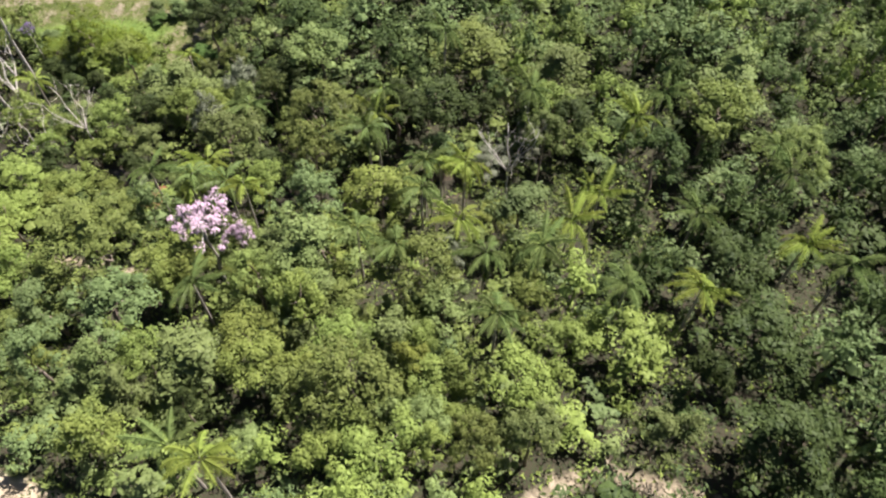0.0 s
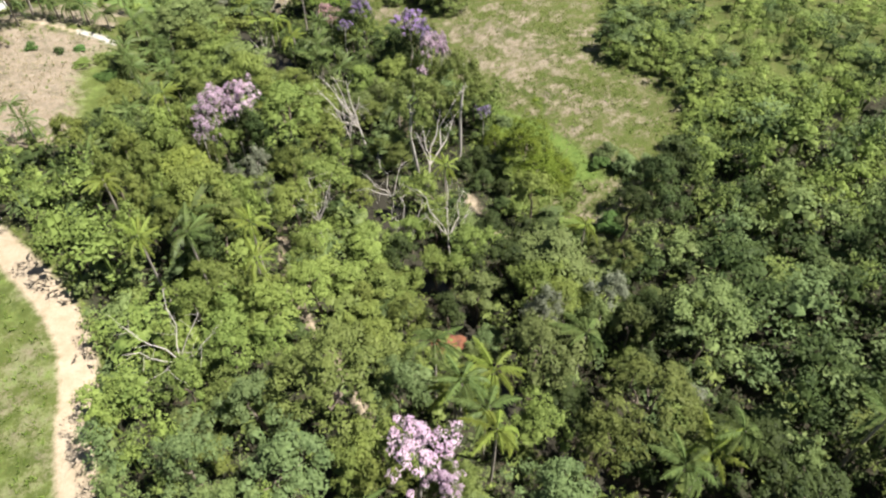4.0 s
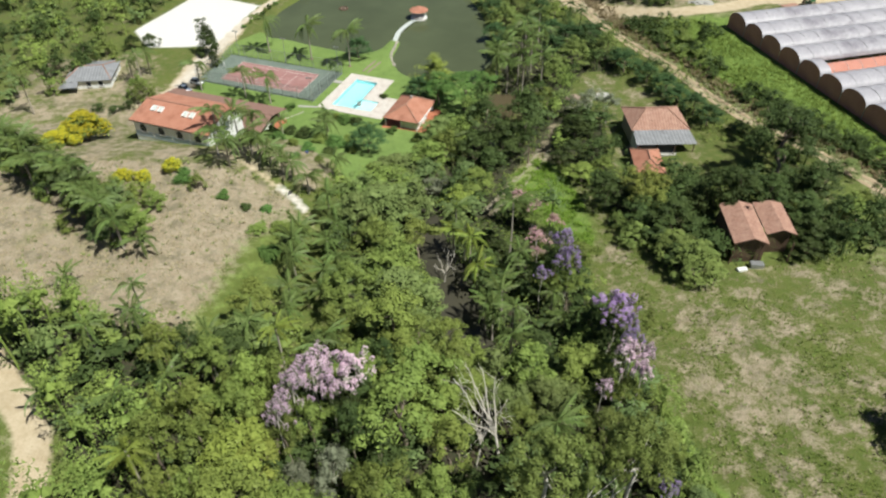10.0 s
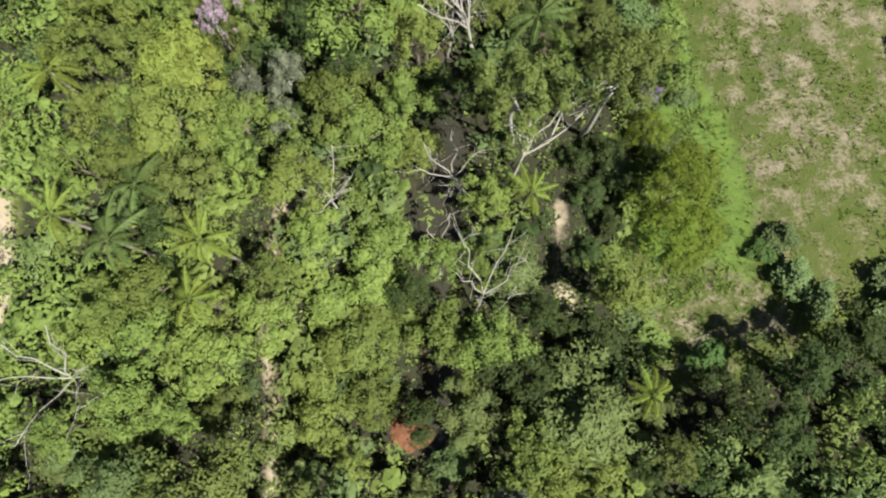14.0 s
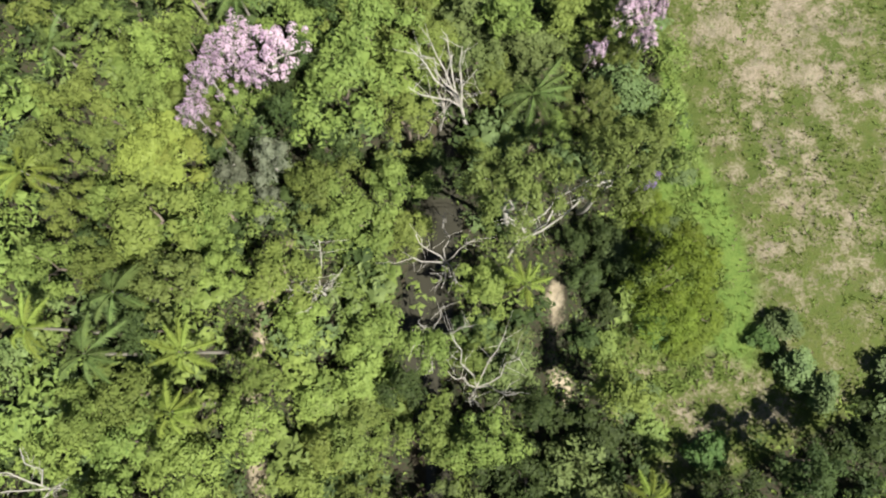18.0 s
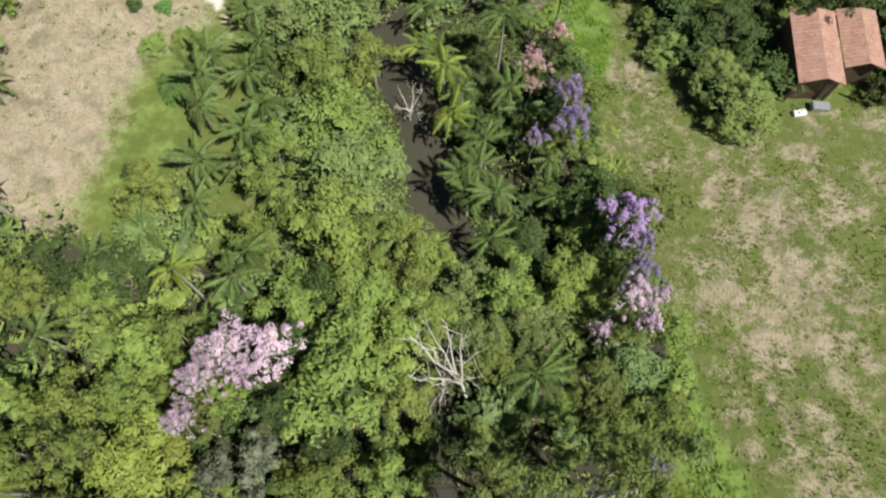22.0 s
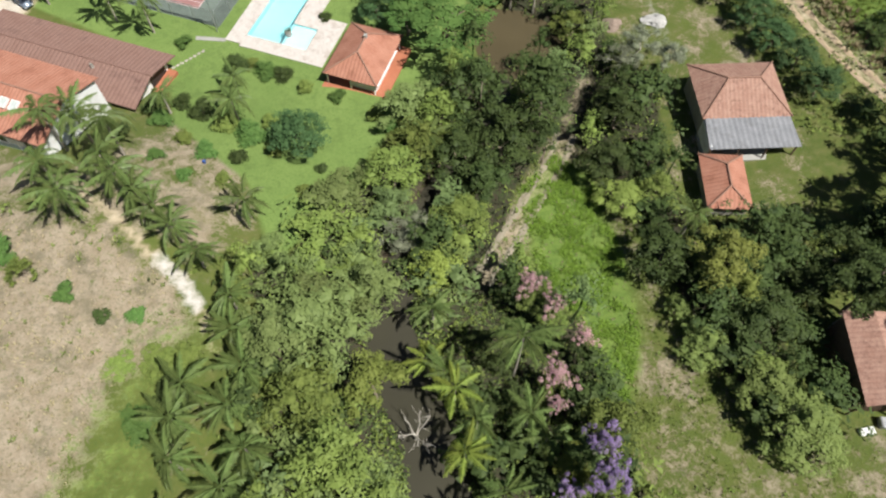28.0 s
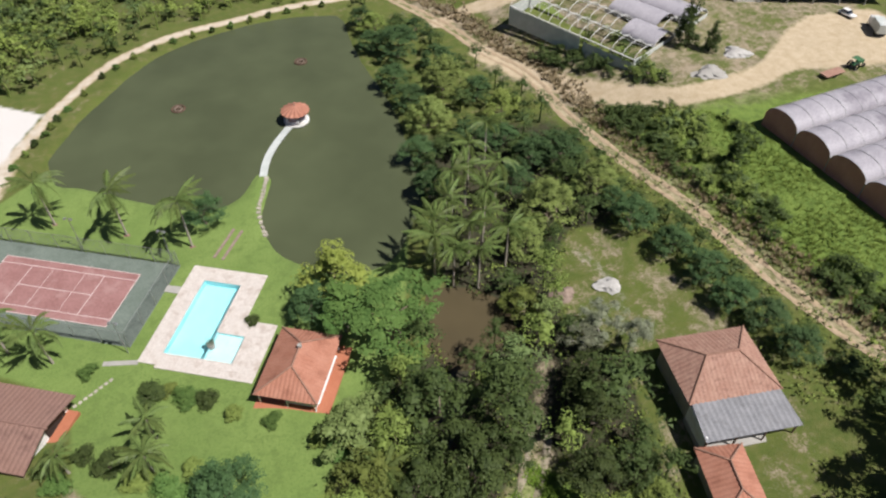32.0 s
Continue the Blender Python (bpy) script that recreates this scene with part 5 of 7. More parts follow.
part("crossbar", tube([(0, -1.5, 2.0), (0, 1.5, 2.0)], [0.06, 0.06], 6), WHITEPIPE, goal)
part("ground_bar", tube([(-1.0, -1.5, 0.04), (-1.0, 1.5, 0.04)], [0.045, 0.045], 6), WHITEPIPE, goal)
for i in range(8):
    e = i / 7
    x, y = 12.7 + 4.1 * e, 197.7 + 3.7 * e
    solid("stepping_stone", bevelled(boxes((-0.27, 0.27, -0.22, 0.22, -0.06, 0.05)), 0.02), STONE, on(x, y, 40 + 25 * math.sin(i * 2.1)), "pale stepping stone set in the lawn", "stepping stone", group="stepping stones")
bucket = thing("bucket", on(22.6, 175.4), "small blue plastic bucket on dry grass", "bucket")
part("body", tube([(0, 0, 0), (0, 0, 0.4)], [0.2, 0.28], 12), BUCKET_BLUE, bucket, smooth=True)
part("rim", tube([(0, 0, 0.38), (0, 0, 0.43)], [0.3, 0.3], 12), BUCKET_BLUE, bucket)
heap("earth_bank", 52.2, 56.8, 2.6, 0.6, RED_SOIL, "bare reddish earth bank beside the shaded stream", "bank", 77)


for x, y in ((29.4, 223.6), (30.8, 222.9)):
    solid("flower_bed", bevelled(boxes((-0.25, 0.25, 0.0, 7.2, -0.1, 0.16)), 0.06), BRUSH, on(x, y, -24), "narrow dry flower bed on the pond lawn", "flower bed", "lawn beds")

# ---- plants ----
def leaf_quads(points, normals, size, g, slim=0.55):
    """A small pointed spray of leaves at each point."""
    n = len(points)
    nrm = normals / (np.linalg.norm(normals, axis=1)[:, None] + 1e-9)
    a = np.cross(nrm, g.normal(size=(n, 3)))
    a /= np.linalg.norm(a, axis=1)[:, None] + 1e-9
    b = np.cross(nrm, a)
    s = (size * g.uniform(0.65, 1.35, n))[:, None]
    v = np.stack([points + a * s, points + b * s * slim * 1.5, points - a * s], 1).reshape(-1, 3)
    f = np.arange(3 * n).reshape(-1, 3)
    return v, np.c_[f, f[:, 2]]


def core_quads(centres, radii, squash=0.8):
    """The dim inside of leaf clumps, wholly covered by leaves."""
    out = []
    for c, r in zip(centres, radii):
        v, q = tube([c - (0, 0, r * squash), c, c + (0, 0, r * squash)], [r * 0.3, r, r * 0.3], 5)
        out.append((v, q))
    return joined(out)


def clumps_of(g, radius, depth, n, base, lumpy=0.22, size=(0.24, 0.40)):
    """Centres and radii of the leaf clumps of a domed crown, uneven in outline."""
    w = g.uniform(0, 2 * math.pi, n)
    reach = radius * (1 + lumpy * np.sin(3 * w + g.uniform(0, 6)) + 0.5 * lumpy * np.sin(5 * w + g.uniform(0, 6)))
    e = np.sqrt(g.uniform(0, 1, n))
    r = radius * g.uniform(*size, n)
    z = base + depth * (1 - e ** 2) * g.uniform(0.6, 1.0, n) + depth * 0.12 * g.normal(size=n)
    rad = np.maximum(reach * e - r * 0.5, 0)
    return np.stack([rad * np.cos(w), rad * np.sin(w), z], 1), r


def leaves_on(g, centres, radii, each, size, up=0.35, squash=0.8, ragged=0.35, slim=0.55):
    k = len(centres)
    d = g.normal(size=(k, each, 3)) + np.array([0, 0, up * 1.4])
    d /= np.linalg.norm(d, axis=2)[:, :, None]
    p = centres[:, None] + d * np.array([1, 1, squash]) * (radii[:, None] * g.uniform(1 - ragged, 1.12, (k, each)))[:, :, None]
    nrm = d * 0.8 + g.normal(size=d.shape) * 0.3 + np.array([0, 0, up])
    return leaf_quads(p.reshape(-1, 3), nrm.reshape(-1, 3), size, g, slim)


def limb_line(g, start, end, r0, r1, bend=0.12, sides=5):
    u = np.linspace(0, 1, 5)[:, None]
    pts = np.array(start) * (1 - u) + np.array(end) * u
    pts[1:-1] += g.normal(size=(3, 3)) * bend * np.linalg.norm(np.subtract(end, start)) * 0.4
    return tube(pts, np.linspace(r0, r1, 5), sides)


class Kind:
    """The meshes of one kind of tree, 10 m high, shared by all its trees."""

    def __init__(self, seed, material, radius=2.7, depth=3.4, n=26, each=66, leaf=0.19, up=0.35, bark=BARK, flowers=None, size=(0.24, 0.40), lumpy=0.22, squash=0.8, ragged=0.26, slim=0.55, core=0.6):
        g = np.random.default_rng(seed)
        c, r = clumps_of(g, radius, depth, n, 10 - depth * 1.15, lumpy, size)
        pieces = [leaves_on(g, c, r, int(each * 1.35), leaf * 0.98, up, squash, ragged, slim)]
        if core:
            big = np.argsort(-r)[:14]
            pieces.append(core_quads(c[big], r[big] * core, squash))
        v, q = joined(pieces)
        self.crown = mesh_np("crown", v, q, material)
        self.blossom = self.round = None
        if flowers:
            top = c[:, 2] > np.quantile(c[:, 2] - 0.4 * np.hypot(c[:, 0], c[:, 1]), 0.12)
            fv, fq = leaves_on(g, c[top] + (0, 0, 0.14), r[top] * 1.04, int(each * 2.8), leaf * 0.72, 0.75, squash, 0.15, 0.8)
            self.blossom = mesh_np("blossom", fv, fq, flowers)
        fork = (g.normal() * 0.25, g.normal() * 0.25, 10 - depth * 1.35)
        self.trunk = mesh_np("trunk", *limb_line(g, (0, 0, -0.6), fork, 0.2, 0.11, 0.06, 7), bark, smooth=True)
        pick = g.choice(len(c), 4, replace=False)
        self.limbs = [mesh_np("limb", *limb_line(g, fork, c[i] * np.array([0.85, 0.85, 1]), 0.09, 0.03, 0.16), bark, smooth=True) for i in pick]


def plant(kind, x, y, height, width, label, name="tree", category="tree", group="", turn=None, sink=0.0, limbs=4):
    """A tree of that height, its crown about that wide across."""
    g = np.random.default_rng(int(abs(x * 131 + y * 17)) + 11)
    if kind.round and width > 0.85 * height:
        kind = kind.round
    s = height / 10
    w = width / 5.8
    m = pose(x, y, gz(x, y) - sink, g.normal() * 2, g.normal() * 2, g.uniform(0, 360) if turn is None else turn) @ Matrix.Diagonal((w, w, s, 1))
    t = thing(name, m, label, category, group)
    part("trunk", kind.trunk, None, t)
    for limb in kind.limbs[:limbs]:
        part("limb", limb, None, t)
    part("crown", kind.crown, None, t)
    if kind.blossom:
        part("blossom", kind.blossom, None, t)
    return t


BROAD = {}
for i, tone in enumerate(("bright", "mid", "dark", "blue", "sage")):
    BROAD[tone] = [Kind(100 + 10 * i + j + (200 if i > 3 else 0), LEAF[tone], 2.7, (3.2, 4.2, 3.6)[j], (38, 44, 30)[j], (44, 38, 54)[j], (0.155, 0.14, 0.17)[j], lumpy=(0.24, 0.34, 0.4)[j], size=((0.15, 0.32), (0.13, 0.28), (0.18, 0.36))[j]) for j in range(3)]
BROAD["olive"] = [Kind(140 + j, LEAF["olive"], 2.8, 3.0, 46, 44, 0.135, 0.3, size=(0.16, 0.27), lumpy=0.15, ragged=0.5) for j in range(2)]
BROAD["yellow"] = [Kind(150 + j, LEAF["yellow"], 2.7, 2.6, 28, 62, 0.18, 0.5) for j in range(2)]
BROAD["grey"] = [Kind(160 + j, LEAF["grey"], 2.6, 3.6, 28, 50, 0.14, 0.3, BARK_PALE, size=(0.2, 0.34), ragged=0.6, core=0.55) for j in range(2)]
for i, tone in enumerate(("bright", "mid", "dark", "blue", "sage", "olive", "yellow")):
    rounded = [Kind(420 + 2 * i + j, LEAF[tone], 2.75, (5.8, 6.6)[j], 56, 35, 0.155, 0.35, size=((0.16, 0.27), (0.14, 0.3))[j], lumpy=(0.16, 0.26)[j], ragged=0.3) for j in range(2)]
    for j, k_ in enumerate(BROAD[tone]):
        k_.round = rounded[j % 2]
DOME = Kind(171, LEAF["deep"], 2.9, 5.6, 110, 34, 0.13, 0.5, size=(0.13, 0.19), lumpy=0.05)
OLIVE_DOME = [Kind(173 + j, LEAF["olive"], 2.9, 4.2, 105, 36, 0.105, 0.4, size=(0.11, 0.18), lumpy=0.1, ragged=0.5) for j in range(2)]
VINE = Kind(176, foliage("leaf_vine", (0.098, 0.134, 0.036), (0.184, 0.226, 0.068)), 2.9, 6.4, 120, 36, 0.13, 0.45, size=(0.12, 0.2), lumpy=0.14)
MOUND = Kind(179, LEAF["moss"], 2.9, 7.2, 130, 30, 0.10, 0.5, size=(0.12, 0.18), lumpy=0.08, ragged=0.2)
BROAD["vine"], BROAD["ochre"] = [VINE], [Kind(178, LEAF["ochre"], 2.8, 5.4, 60, 44, 0.15, 0.3, size=(0.15, 0.26), lumpy=0.25)]
FLAT = Kind(170, LEAF["feather"], 2.9, 2.3, 90, 36, 0.12, 0.7, size=(0.12, 0.2), squash=0.6)
FLOWER = {k: Kind(180 + i, LEAF["grey" if k == "pink" else "mid"], 2.6, 1.7, 52, 12, 0.15, 0.4, BARK_PALE, PETAL[k], lumpy=0.38, size=(0.11, 0.22), ragged=0.5) for i, k in enumerate(("pink", "purple", "rose", "gold"))}
FLOWER["gold"] = Kind(185, LEAF["bright"], 3.0, 7.4, 26, 36, 0.3, 0.4, BARK, PETAL["gold"], size=(0.26, 0.4), squash=1.5)
CONIFER = Kind(190, LEAF["dark"], 2.0, 8.2, 90, 36, 0.17, 0.1, size=(0.2, 0.34))
SHRUB = [Kind(200 + j, LEAF[t_], 3.0, 7.0, 20, 42, 0.34, 0.4, size=(0.3, 0.45), squash=1.6) for j, t_ in enumerate(("feather", "dark", "mid", "blue", "olive"))]


# ---- palms ----
def frond_mesh(seed, length, droop, material, pairs=27):
    """A feathered palm leaf along +x, arching down, its leaflets hanging from the midrib."""
    g = np.random.default_rng(seed)
    u = np.linspace(0, 1, 6)
    line = np.stack([length * u * (1 - 0.2 * droop * u), 0.08 * g.normal() * u ** 2, length * (0.5 * u - droop * u ** 2)], 1)
    pieces = [tube(line, np.linspace(0.05, 0.012, 6), 3)]
    e = 0.16 + 0.84 * (np.arange(pairs) + 0.5) / pairs
    p = np.stack([np.interp(e, u, line[:, k_]) for k_ in range(3)], 1)
    ln = length * 0.17 * np.sin(math.pi * np.minimum(0.97, 0.22 + 0.74 * e)) * g.uniform(0.8, 1.15, pairs)
    for s_ in (1, -1):
        tip = p + np.stack([ln * g.uniform(0.35, 0.65, pairs), s_ * ln * g.uniform(0.7, 0.95, pairs), -ln * g.uniform(0.35, 1.0, pairs)], 1)
        wd = np.array([length * 0.018, 0, 0])
        v = np.stack([p - wd, p + wd, tip], 1).reshape(-1, 3)
        f = np.arange(3 * pairs).reshape(-1, 3)
        pieces.append((v, np.c_[f, f[:, 2]]))
    return mesh_np("frond", *joined(pieces), material)


FRONDS = [frond_mesh(300 + j, 3.0, (0.5, 0.8, 1.1)[j], FROND) for j in range(3)]
FRONDS_PALE = [frond_mesh(310 + j, 3.0, (0.5, 0.8, 1.1)[j], FROND_PALE) for j in range(3)]
ptr = np.array([(0.12 * math.sin(3 * e), 0.1 * e, -0.05 + 1.02 * e) for e in np.linspace(0, 1, 10)])
PALM_TRUNK = mesh_np("trunk", *tube(ptr, [0.24 - 0.012 * i + (0.02 if i % 2 else 0) for i in range(10)], 8), PALM_BARK, smooth=True)
CROWNSHAFT = mesh_np("crownshaft", *tube([(0, 0, -0.3), (0, 0, 0.1), (0, 0, 0.5)], [0.12, 0.17, 0.06], 7), FROND, smooth=True)


def palm(x, y, height, spread=1.0, pale=False, n=13, label="", group="", leafy=1.0):
    """A palm whose crown starts at that height."""
    g = np.random.default_rng(int(abs(x * 53 + y * 97)) + 5)
    t = thing("palm_tree", on(x, y, g.uniform(0, 360)), label or ("pale yellow-green palm with a slim trunk" if pale else "green feather palm with a slim grey trunk"), "palm tree", group)
    part("trunk", PALM_TRUNK, None, t, m=Matrix.Diagonal((0.8, 0.8, height, 1)))
    top = pose(0.8 * 0.12 * math.sin(3), 0.08, height * 0.97)
    part("crownshaft", CROWNSHAFT, None, t, m=top)
    for i in range(n - 2):
        e = (i * 0.618) % 1
        s = spread * g.uniform(0.82, 1.12)
        tilt = 42 * (1 - e) - 24 + g.normal() * 7
        part("frond", (FRONDS_PALE if pale else FRONDS)[min(2, int(e * 3))], None, t, m=top @ pose(0, 0, 0.15, 0, -tilt, i * 137.5 + g.normal() * 9) @ Matrix.Diagonal((s, s * leafy, s, 1)))
    return t


for x, y, h in ((1.7, 236.1, 9.5), (14.4, 231.4, 10.0), (25.6, 226.9, 10.2), (64.8, 213.7, 9.5)):
    heap("mulch_ring", x, y, 0.9, 0.14, TILE_BROWN, "reddish mulch ring round a palm trunk", "mulch", int(x) + 90)
    palm(x, y, h, 1.85, n=20, label="tall coconut palm with a slim pale trunk on the pond lawn", group="pond palms")
for x, y, h in ((-11.1, 212.6, 7.5), (1.3, 208.5, 7.5), (8.1, 205.7, 7.5)):
    palm(x, y, h, 1.6, n=18, label="tall palm behind the brown-roofed wing", group="house palms")
for x, y, h in ((22.5, 161.5, 4.4), (12.4, 170.9, 4.6), (9.7, 164.2, 4.6), (17.2, 166.3, 4.2), (25.9, 158.0, 4.0), (30.7, 152.3, 4.6), (31.7, 148.1, 4.6), (33.5, 143.8, 4.6), (32.3, 139.4, 4.2), (27.6, 141.4, 4.6), (27.2, 137.6, 4.8), (27.8, 133.4, 4.6), (30.3, 166.2, 4.4),
                (28.5, 126.3, 4.2), (33.1, 131.0, 4.6), (25.4, 184.8, 5.0), (12.1, 175.6, 7.0), (3.9, 176.8, 7.2), (8.4, 176.4, 7.0), (14.6, 168.4, 4.0), (6.2, 168.6, 4.6), (34.8, 134.7, 4.6), (33.6, 126.1, 4.6), (20.0, 164.2, 4.0)):
    palm(x, y, h + (1.2 if x < 16 else 0.0), 1.65 if x < 16 else 1.32, n=17, label="bushy date palm beside the sandy path", group="path palms")
for i in range(18):
    e = i / 17
    palm(-38 + 38 * e + 1.8 * math.sin(7 * i), 169 - 31 * e + 1.5 * math.cos(5 * i), 5.4 + 2.2 * ((i * 0.37) % 1), 1.6, n=18, label="dense green palm in the row across the dry field", group="field palms")
for i in range(14):
    e = i / 13
    plant(BROAD[("dark", "mid", "blue")[i % 3]][i % 3], -38 + 38 * e + 1.6 * math.cos(4 * i), 169.5 - 31 * e + 1.6 * math.sin(3 * i), 6.4 + 1.8 * ((i * 0.618) % 1), 6.6 + 2.4 * ((i * 0.382) % 1), "bushy dark green tree in the row across the dry field", group="field trees")
for x, y, h in ((60.7, 126.4, 8.0), (58.6, 126.0, 7.4), (62.4, 122.9, 8.0), (61.8, 117.1, 8.0), (57.5, 134.5, 7.0), (55.7, 143.3, 7.0), (69.2, 128.7, 6.0), (70.4, 123.9, 5.0), (61.4, 130.3, 7.0), (54.1, 151.5, 6.0), (53.6, 145.0, 6.5), (56.6, 141.4, 7.0),
                (64.8, 138.9, 6.0), (66.6, 136.7, 5.0), (59.6, 123.6, 7.0), (58.8, 138.0, 6.4), (87.4, 164.5, 6.0), (53.6, 178.6, 6.0)):
    palm(x, y, h, 1.25, pale=int(x + y) % 6 == 0, n=14, label="green palm leaning over the stream bank", group="stream palms")
palm(63.8, 145.4, 12.4, 1.6, n=17, label="large dark feather palm above the stream bank", group="stream palms")
palm(66.5, 102.3, 7.0, 1.6, n=17, label="broad green palm between the forest crowns", group="forest palms")
for x, y, h in ((27.7, 74.2, 14.0), (35.5, 110.8, 9.0), (28.9, 79.4, 13.0), (36.0, 114.0, 7.5)):
    palm(x, y, h, 1.35, n=14, label="green palm rising through the forest canopy", group="forest palms")
for x, y, h in ((34.9, 74.6, 13.5), (30.9, 110.2, 12.0), (65.1, 81.5, 9.0), (22.5, 76.4, 13.0), (76.4, 61.5, 8.0), (33.9, 69.4, 12.0), (20.0, 90.0, 12.0)):
    palm(x, y, h, 1.1, pale=True, label="pale yellow-green palm rising through the forest canopy", group="forest palms")
wild = [(59.7, 15.7), (54.0, 16.7), (69.2, -2.3), (73.5, -7.7), (66.4, -26.5), (52.1, -31.4), (55.5, -27.8), (47.2, 0.7), (45.6, 6.7), (49.8, 11.0), (43.0, 16.4), (45.4, 22.0), (48.6, 37.8), (48.0, 44.1), (32.6, 35.6), (57.3, -4.5), (58.2, -16.2), (15.0, 27.6), (14.3, 24.1), (44.4, -8.8), (63.6, 27.0), (47.5, 44.4), (49.0, 40.4), (70.3, 26.8), (52.4, 44.9), (58.6, 17.6)]
for i in range(12):
    wild.append((36 + 50 * ((i * 0.618) % 1), -30 + 84 * ((i * 0.2764 + 0.4) % 1)))
in_gap = lambda x, y: max(float(inside(np.array([x]), np.array([y]), p)[0]) for p in DARK_GAPS) > 0
for i, (x, y) in enumerate(wild):
    if in_gap(x, y) or math.hypot(x - 40.2, y - 38.4) < 5.5:
        continue
    palm(x, y, 10.8 + 2.2 * ((i * 0.382) % 1), 1.45, pale=i % 3 == 0, n=14, label="green palm rising through the forest canopy", group="forest palms")
for i in range(13):
    palm(4 + 30 * ((i * 0.618) % 1), 99 + 22 * ((i * 0.2764 + 0.13) % 1), 5.2 + 3.5 * ((i * 0.382) % 1), 1.15, label="green palm among the trees below the dry field", group="forest palms")
palm(58.0, -3.1, 13.0, 0.75, pale=True, n=9, label="small bright yellow palm crown above the forest", group="forest palms")
for x, y, h in ((78.2, 240.5, 9.6), (74.0, 234.7, 10.0), (69.9, 227.7, 10.0), (74.5, 222.3, 10.0), (65.4, 217.3, 9.6), (70.4, 215.2, 9.6), (76.3, 213.8, 9.0), (77.8, 228.9, 9.6), (71.2, 210.5, 9.0), (68.0, 221.6, 9.6), (73.4, 218.2, 9.0), (72.6, 229.6, 9.4), (67.4, 211.6, 8.6)):
    palm(x, y, h, 1.5, n=16, label="tall dark palm in the dense grove on the pond bank", group="bank palms")

# ---- trees that stand out ----
for x, y, h, w in ((37.5, 101.4, 16.4, 5.6), (40.8, 102.4, 16.8, 6.0), (35.2, 99.1, 16.0, 4.6), (34.0, 95.9, 15.4, 3.6), (38.7, 100.3, 15.6, 4.0)):
    plant(FLOWER["pink"], x, y, h, w, "forest tree crowned with pale pink blossom", group="pink trees")
plant(FLOWER["pink"], 40.2, 38.4, 14.6, 7.6, "forest tree crowned with pale pink blossom", group="pink trees")
plant(FLOWER["pink"], 42.4, 35.6, 11.6, 4.2, "small pink-blossomed tree beside a larger one", group="pink trees")
for x, y, h, w in ((76.1, 108.6, 14.0, 4.8), (77.3, 106.8, 13.4, 3.2), (78.6, 109.5, 13.4, 2.6), (72.8, 106.8, 10.0, 2.6)):
    plant(FLOWER["pink"], x, y, h, w, "pale lilac-pink tree at the meadow edge", group="lilac trees")
for x, y, h, w in ((76.3, 118.0, 14.5, 6.4), (77.6, 115.2, 13.4, 3.0), (76.6, 111.8, 13.6, 4.2), (71.9, 131.1, 13.0, 5.0), (70.4, 134.6, 14.5, 4.2), (67.2, 130.2, 10.0, 3.0)):
    plant(FLOWER["purple"], x, y, h, w, "purple-flowered tree at the meadow edge", group="purple trees")
plant(FLOWER["purple"], 78.0, 93.0, 8.0, 3.0, "sparse purple-flowered tree in the shade of the forest edge", group="purple trees")
for x, y, h, w in ((65.8, 154.7, 8.5, 3.8), (68.2, 152.1, 8.5, 3.8), (71.3, 147.7, 7.5, 3.0), (68.0, 143.5, 7.0, 4.2), (67.8, 140.2, 6.0, 2.6)):
    plant(FLOWER["rose"], x, y, h, w, "dusky rose-flowered tree beside the grass track", group="rose trees")
for i, (x, y, h, w) in enumerate(((36.6, 99.4, 12.4, 6.4), (40.4, 101.0, 13.0, 6.6), (34.2, 96.6, 11.6, 5.0), (76.6, 107.6, 10.6, 5.4), (76.6, 117.0, 11.0, 6.6), (76.9, 112.6, 10.2, 5.0), (71.9, 130.6, 9.6, 5.4), (70.0, 134.0, 10.6, 4.8), (66.4, 153.8, 6.4, 4.6), (69.0, 151.2, 6.4, 4.6), (71.0, 147.2, 5.4, 3.8), (68.4, 143.2, 5.2, 4.6))):
    plant(BROAD[("mid", "dark", "olive")[i % 3]][i % 2], x, y, h, w, ("mid-green", "dark green", "olive-green")[i % 3] + " leafy tree below the blossom", group="blossom edge trees", limbs=2)
for x, y, h, w in ((23.3, 145.0, 1.7, 5.0), (19.4, 144.2, 1.3, 4.2), (26.2, 145.8, 1.6, 4.4)):
    plant(BROAD["mid"][0], x, y, h, w, "low wide green shrub on the edge of the dry field", "bush", "bush", "field shrubs", limbs=2)
plant(BROAD["yellow"][0], 69.3, 133.6, 6.0, 4.3, "small vivid yellow-green tree between purple blossom")
for x, y, h, w in ((-26.0, 180.5, 8.6, 8.0), (-29.0, 175.0, 4.6, 6.8), (-4.5, 157.5, 3.2, 3.4), (-0.4, 161.0, 3.6, 3.2), (-8.8, 158.2, 2.8, 3.4), (-30.4, 181.6, 5.4, 4.5)):
    plant(FLOWER["gold"], x, y, h, w, "bush covered with bright yellow flowers near the house", "flowering_bush", "bush", "yellow bushes")
TALL = [Kind(186 + j, LEAF["olive"], 2.9, 2.6, 95, 36, 0.105, 0.4, BARK_PALE, size=(0.11, 0.18), lumpy=0.16, ragged=0.5) for j in range(2)]
for i, (x, y, h, w) in enumerate(((63.4, 89.3, 23.0, 10.0), (72.2, 91.0, 22.0, 9.4))):
    plant(TALL[i], x, y, h, w, "very tall olive-green tree on a pale forked stem", group="olive domes")
for i, (x, y, h, w) in enumerate(((36.6, 51.4, 17.0, 14.5), (65.6, 34.6, 16.0, 11.5), (74.0, -28.0, 13.4, 10.0), (72.6, 101.0, 11.0, 7.0), (43.6, 36.0, 11.5, 6.0))):
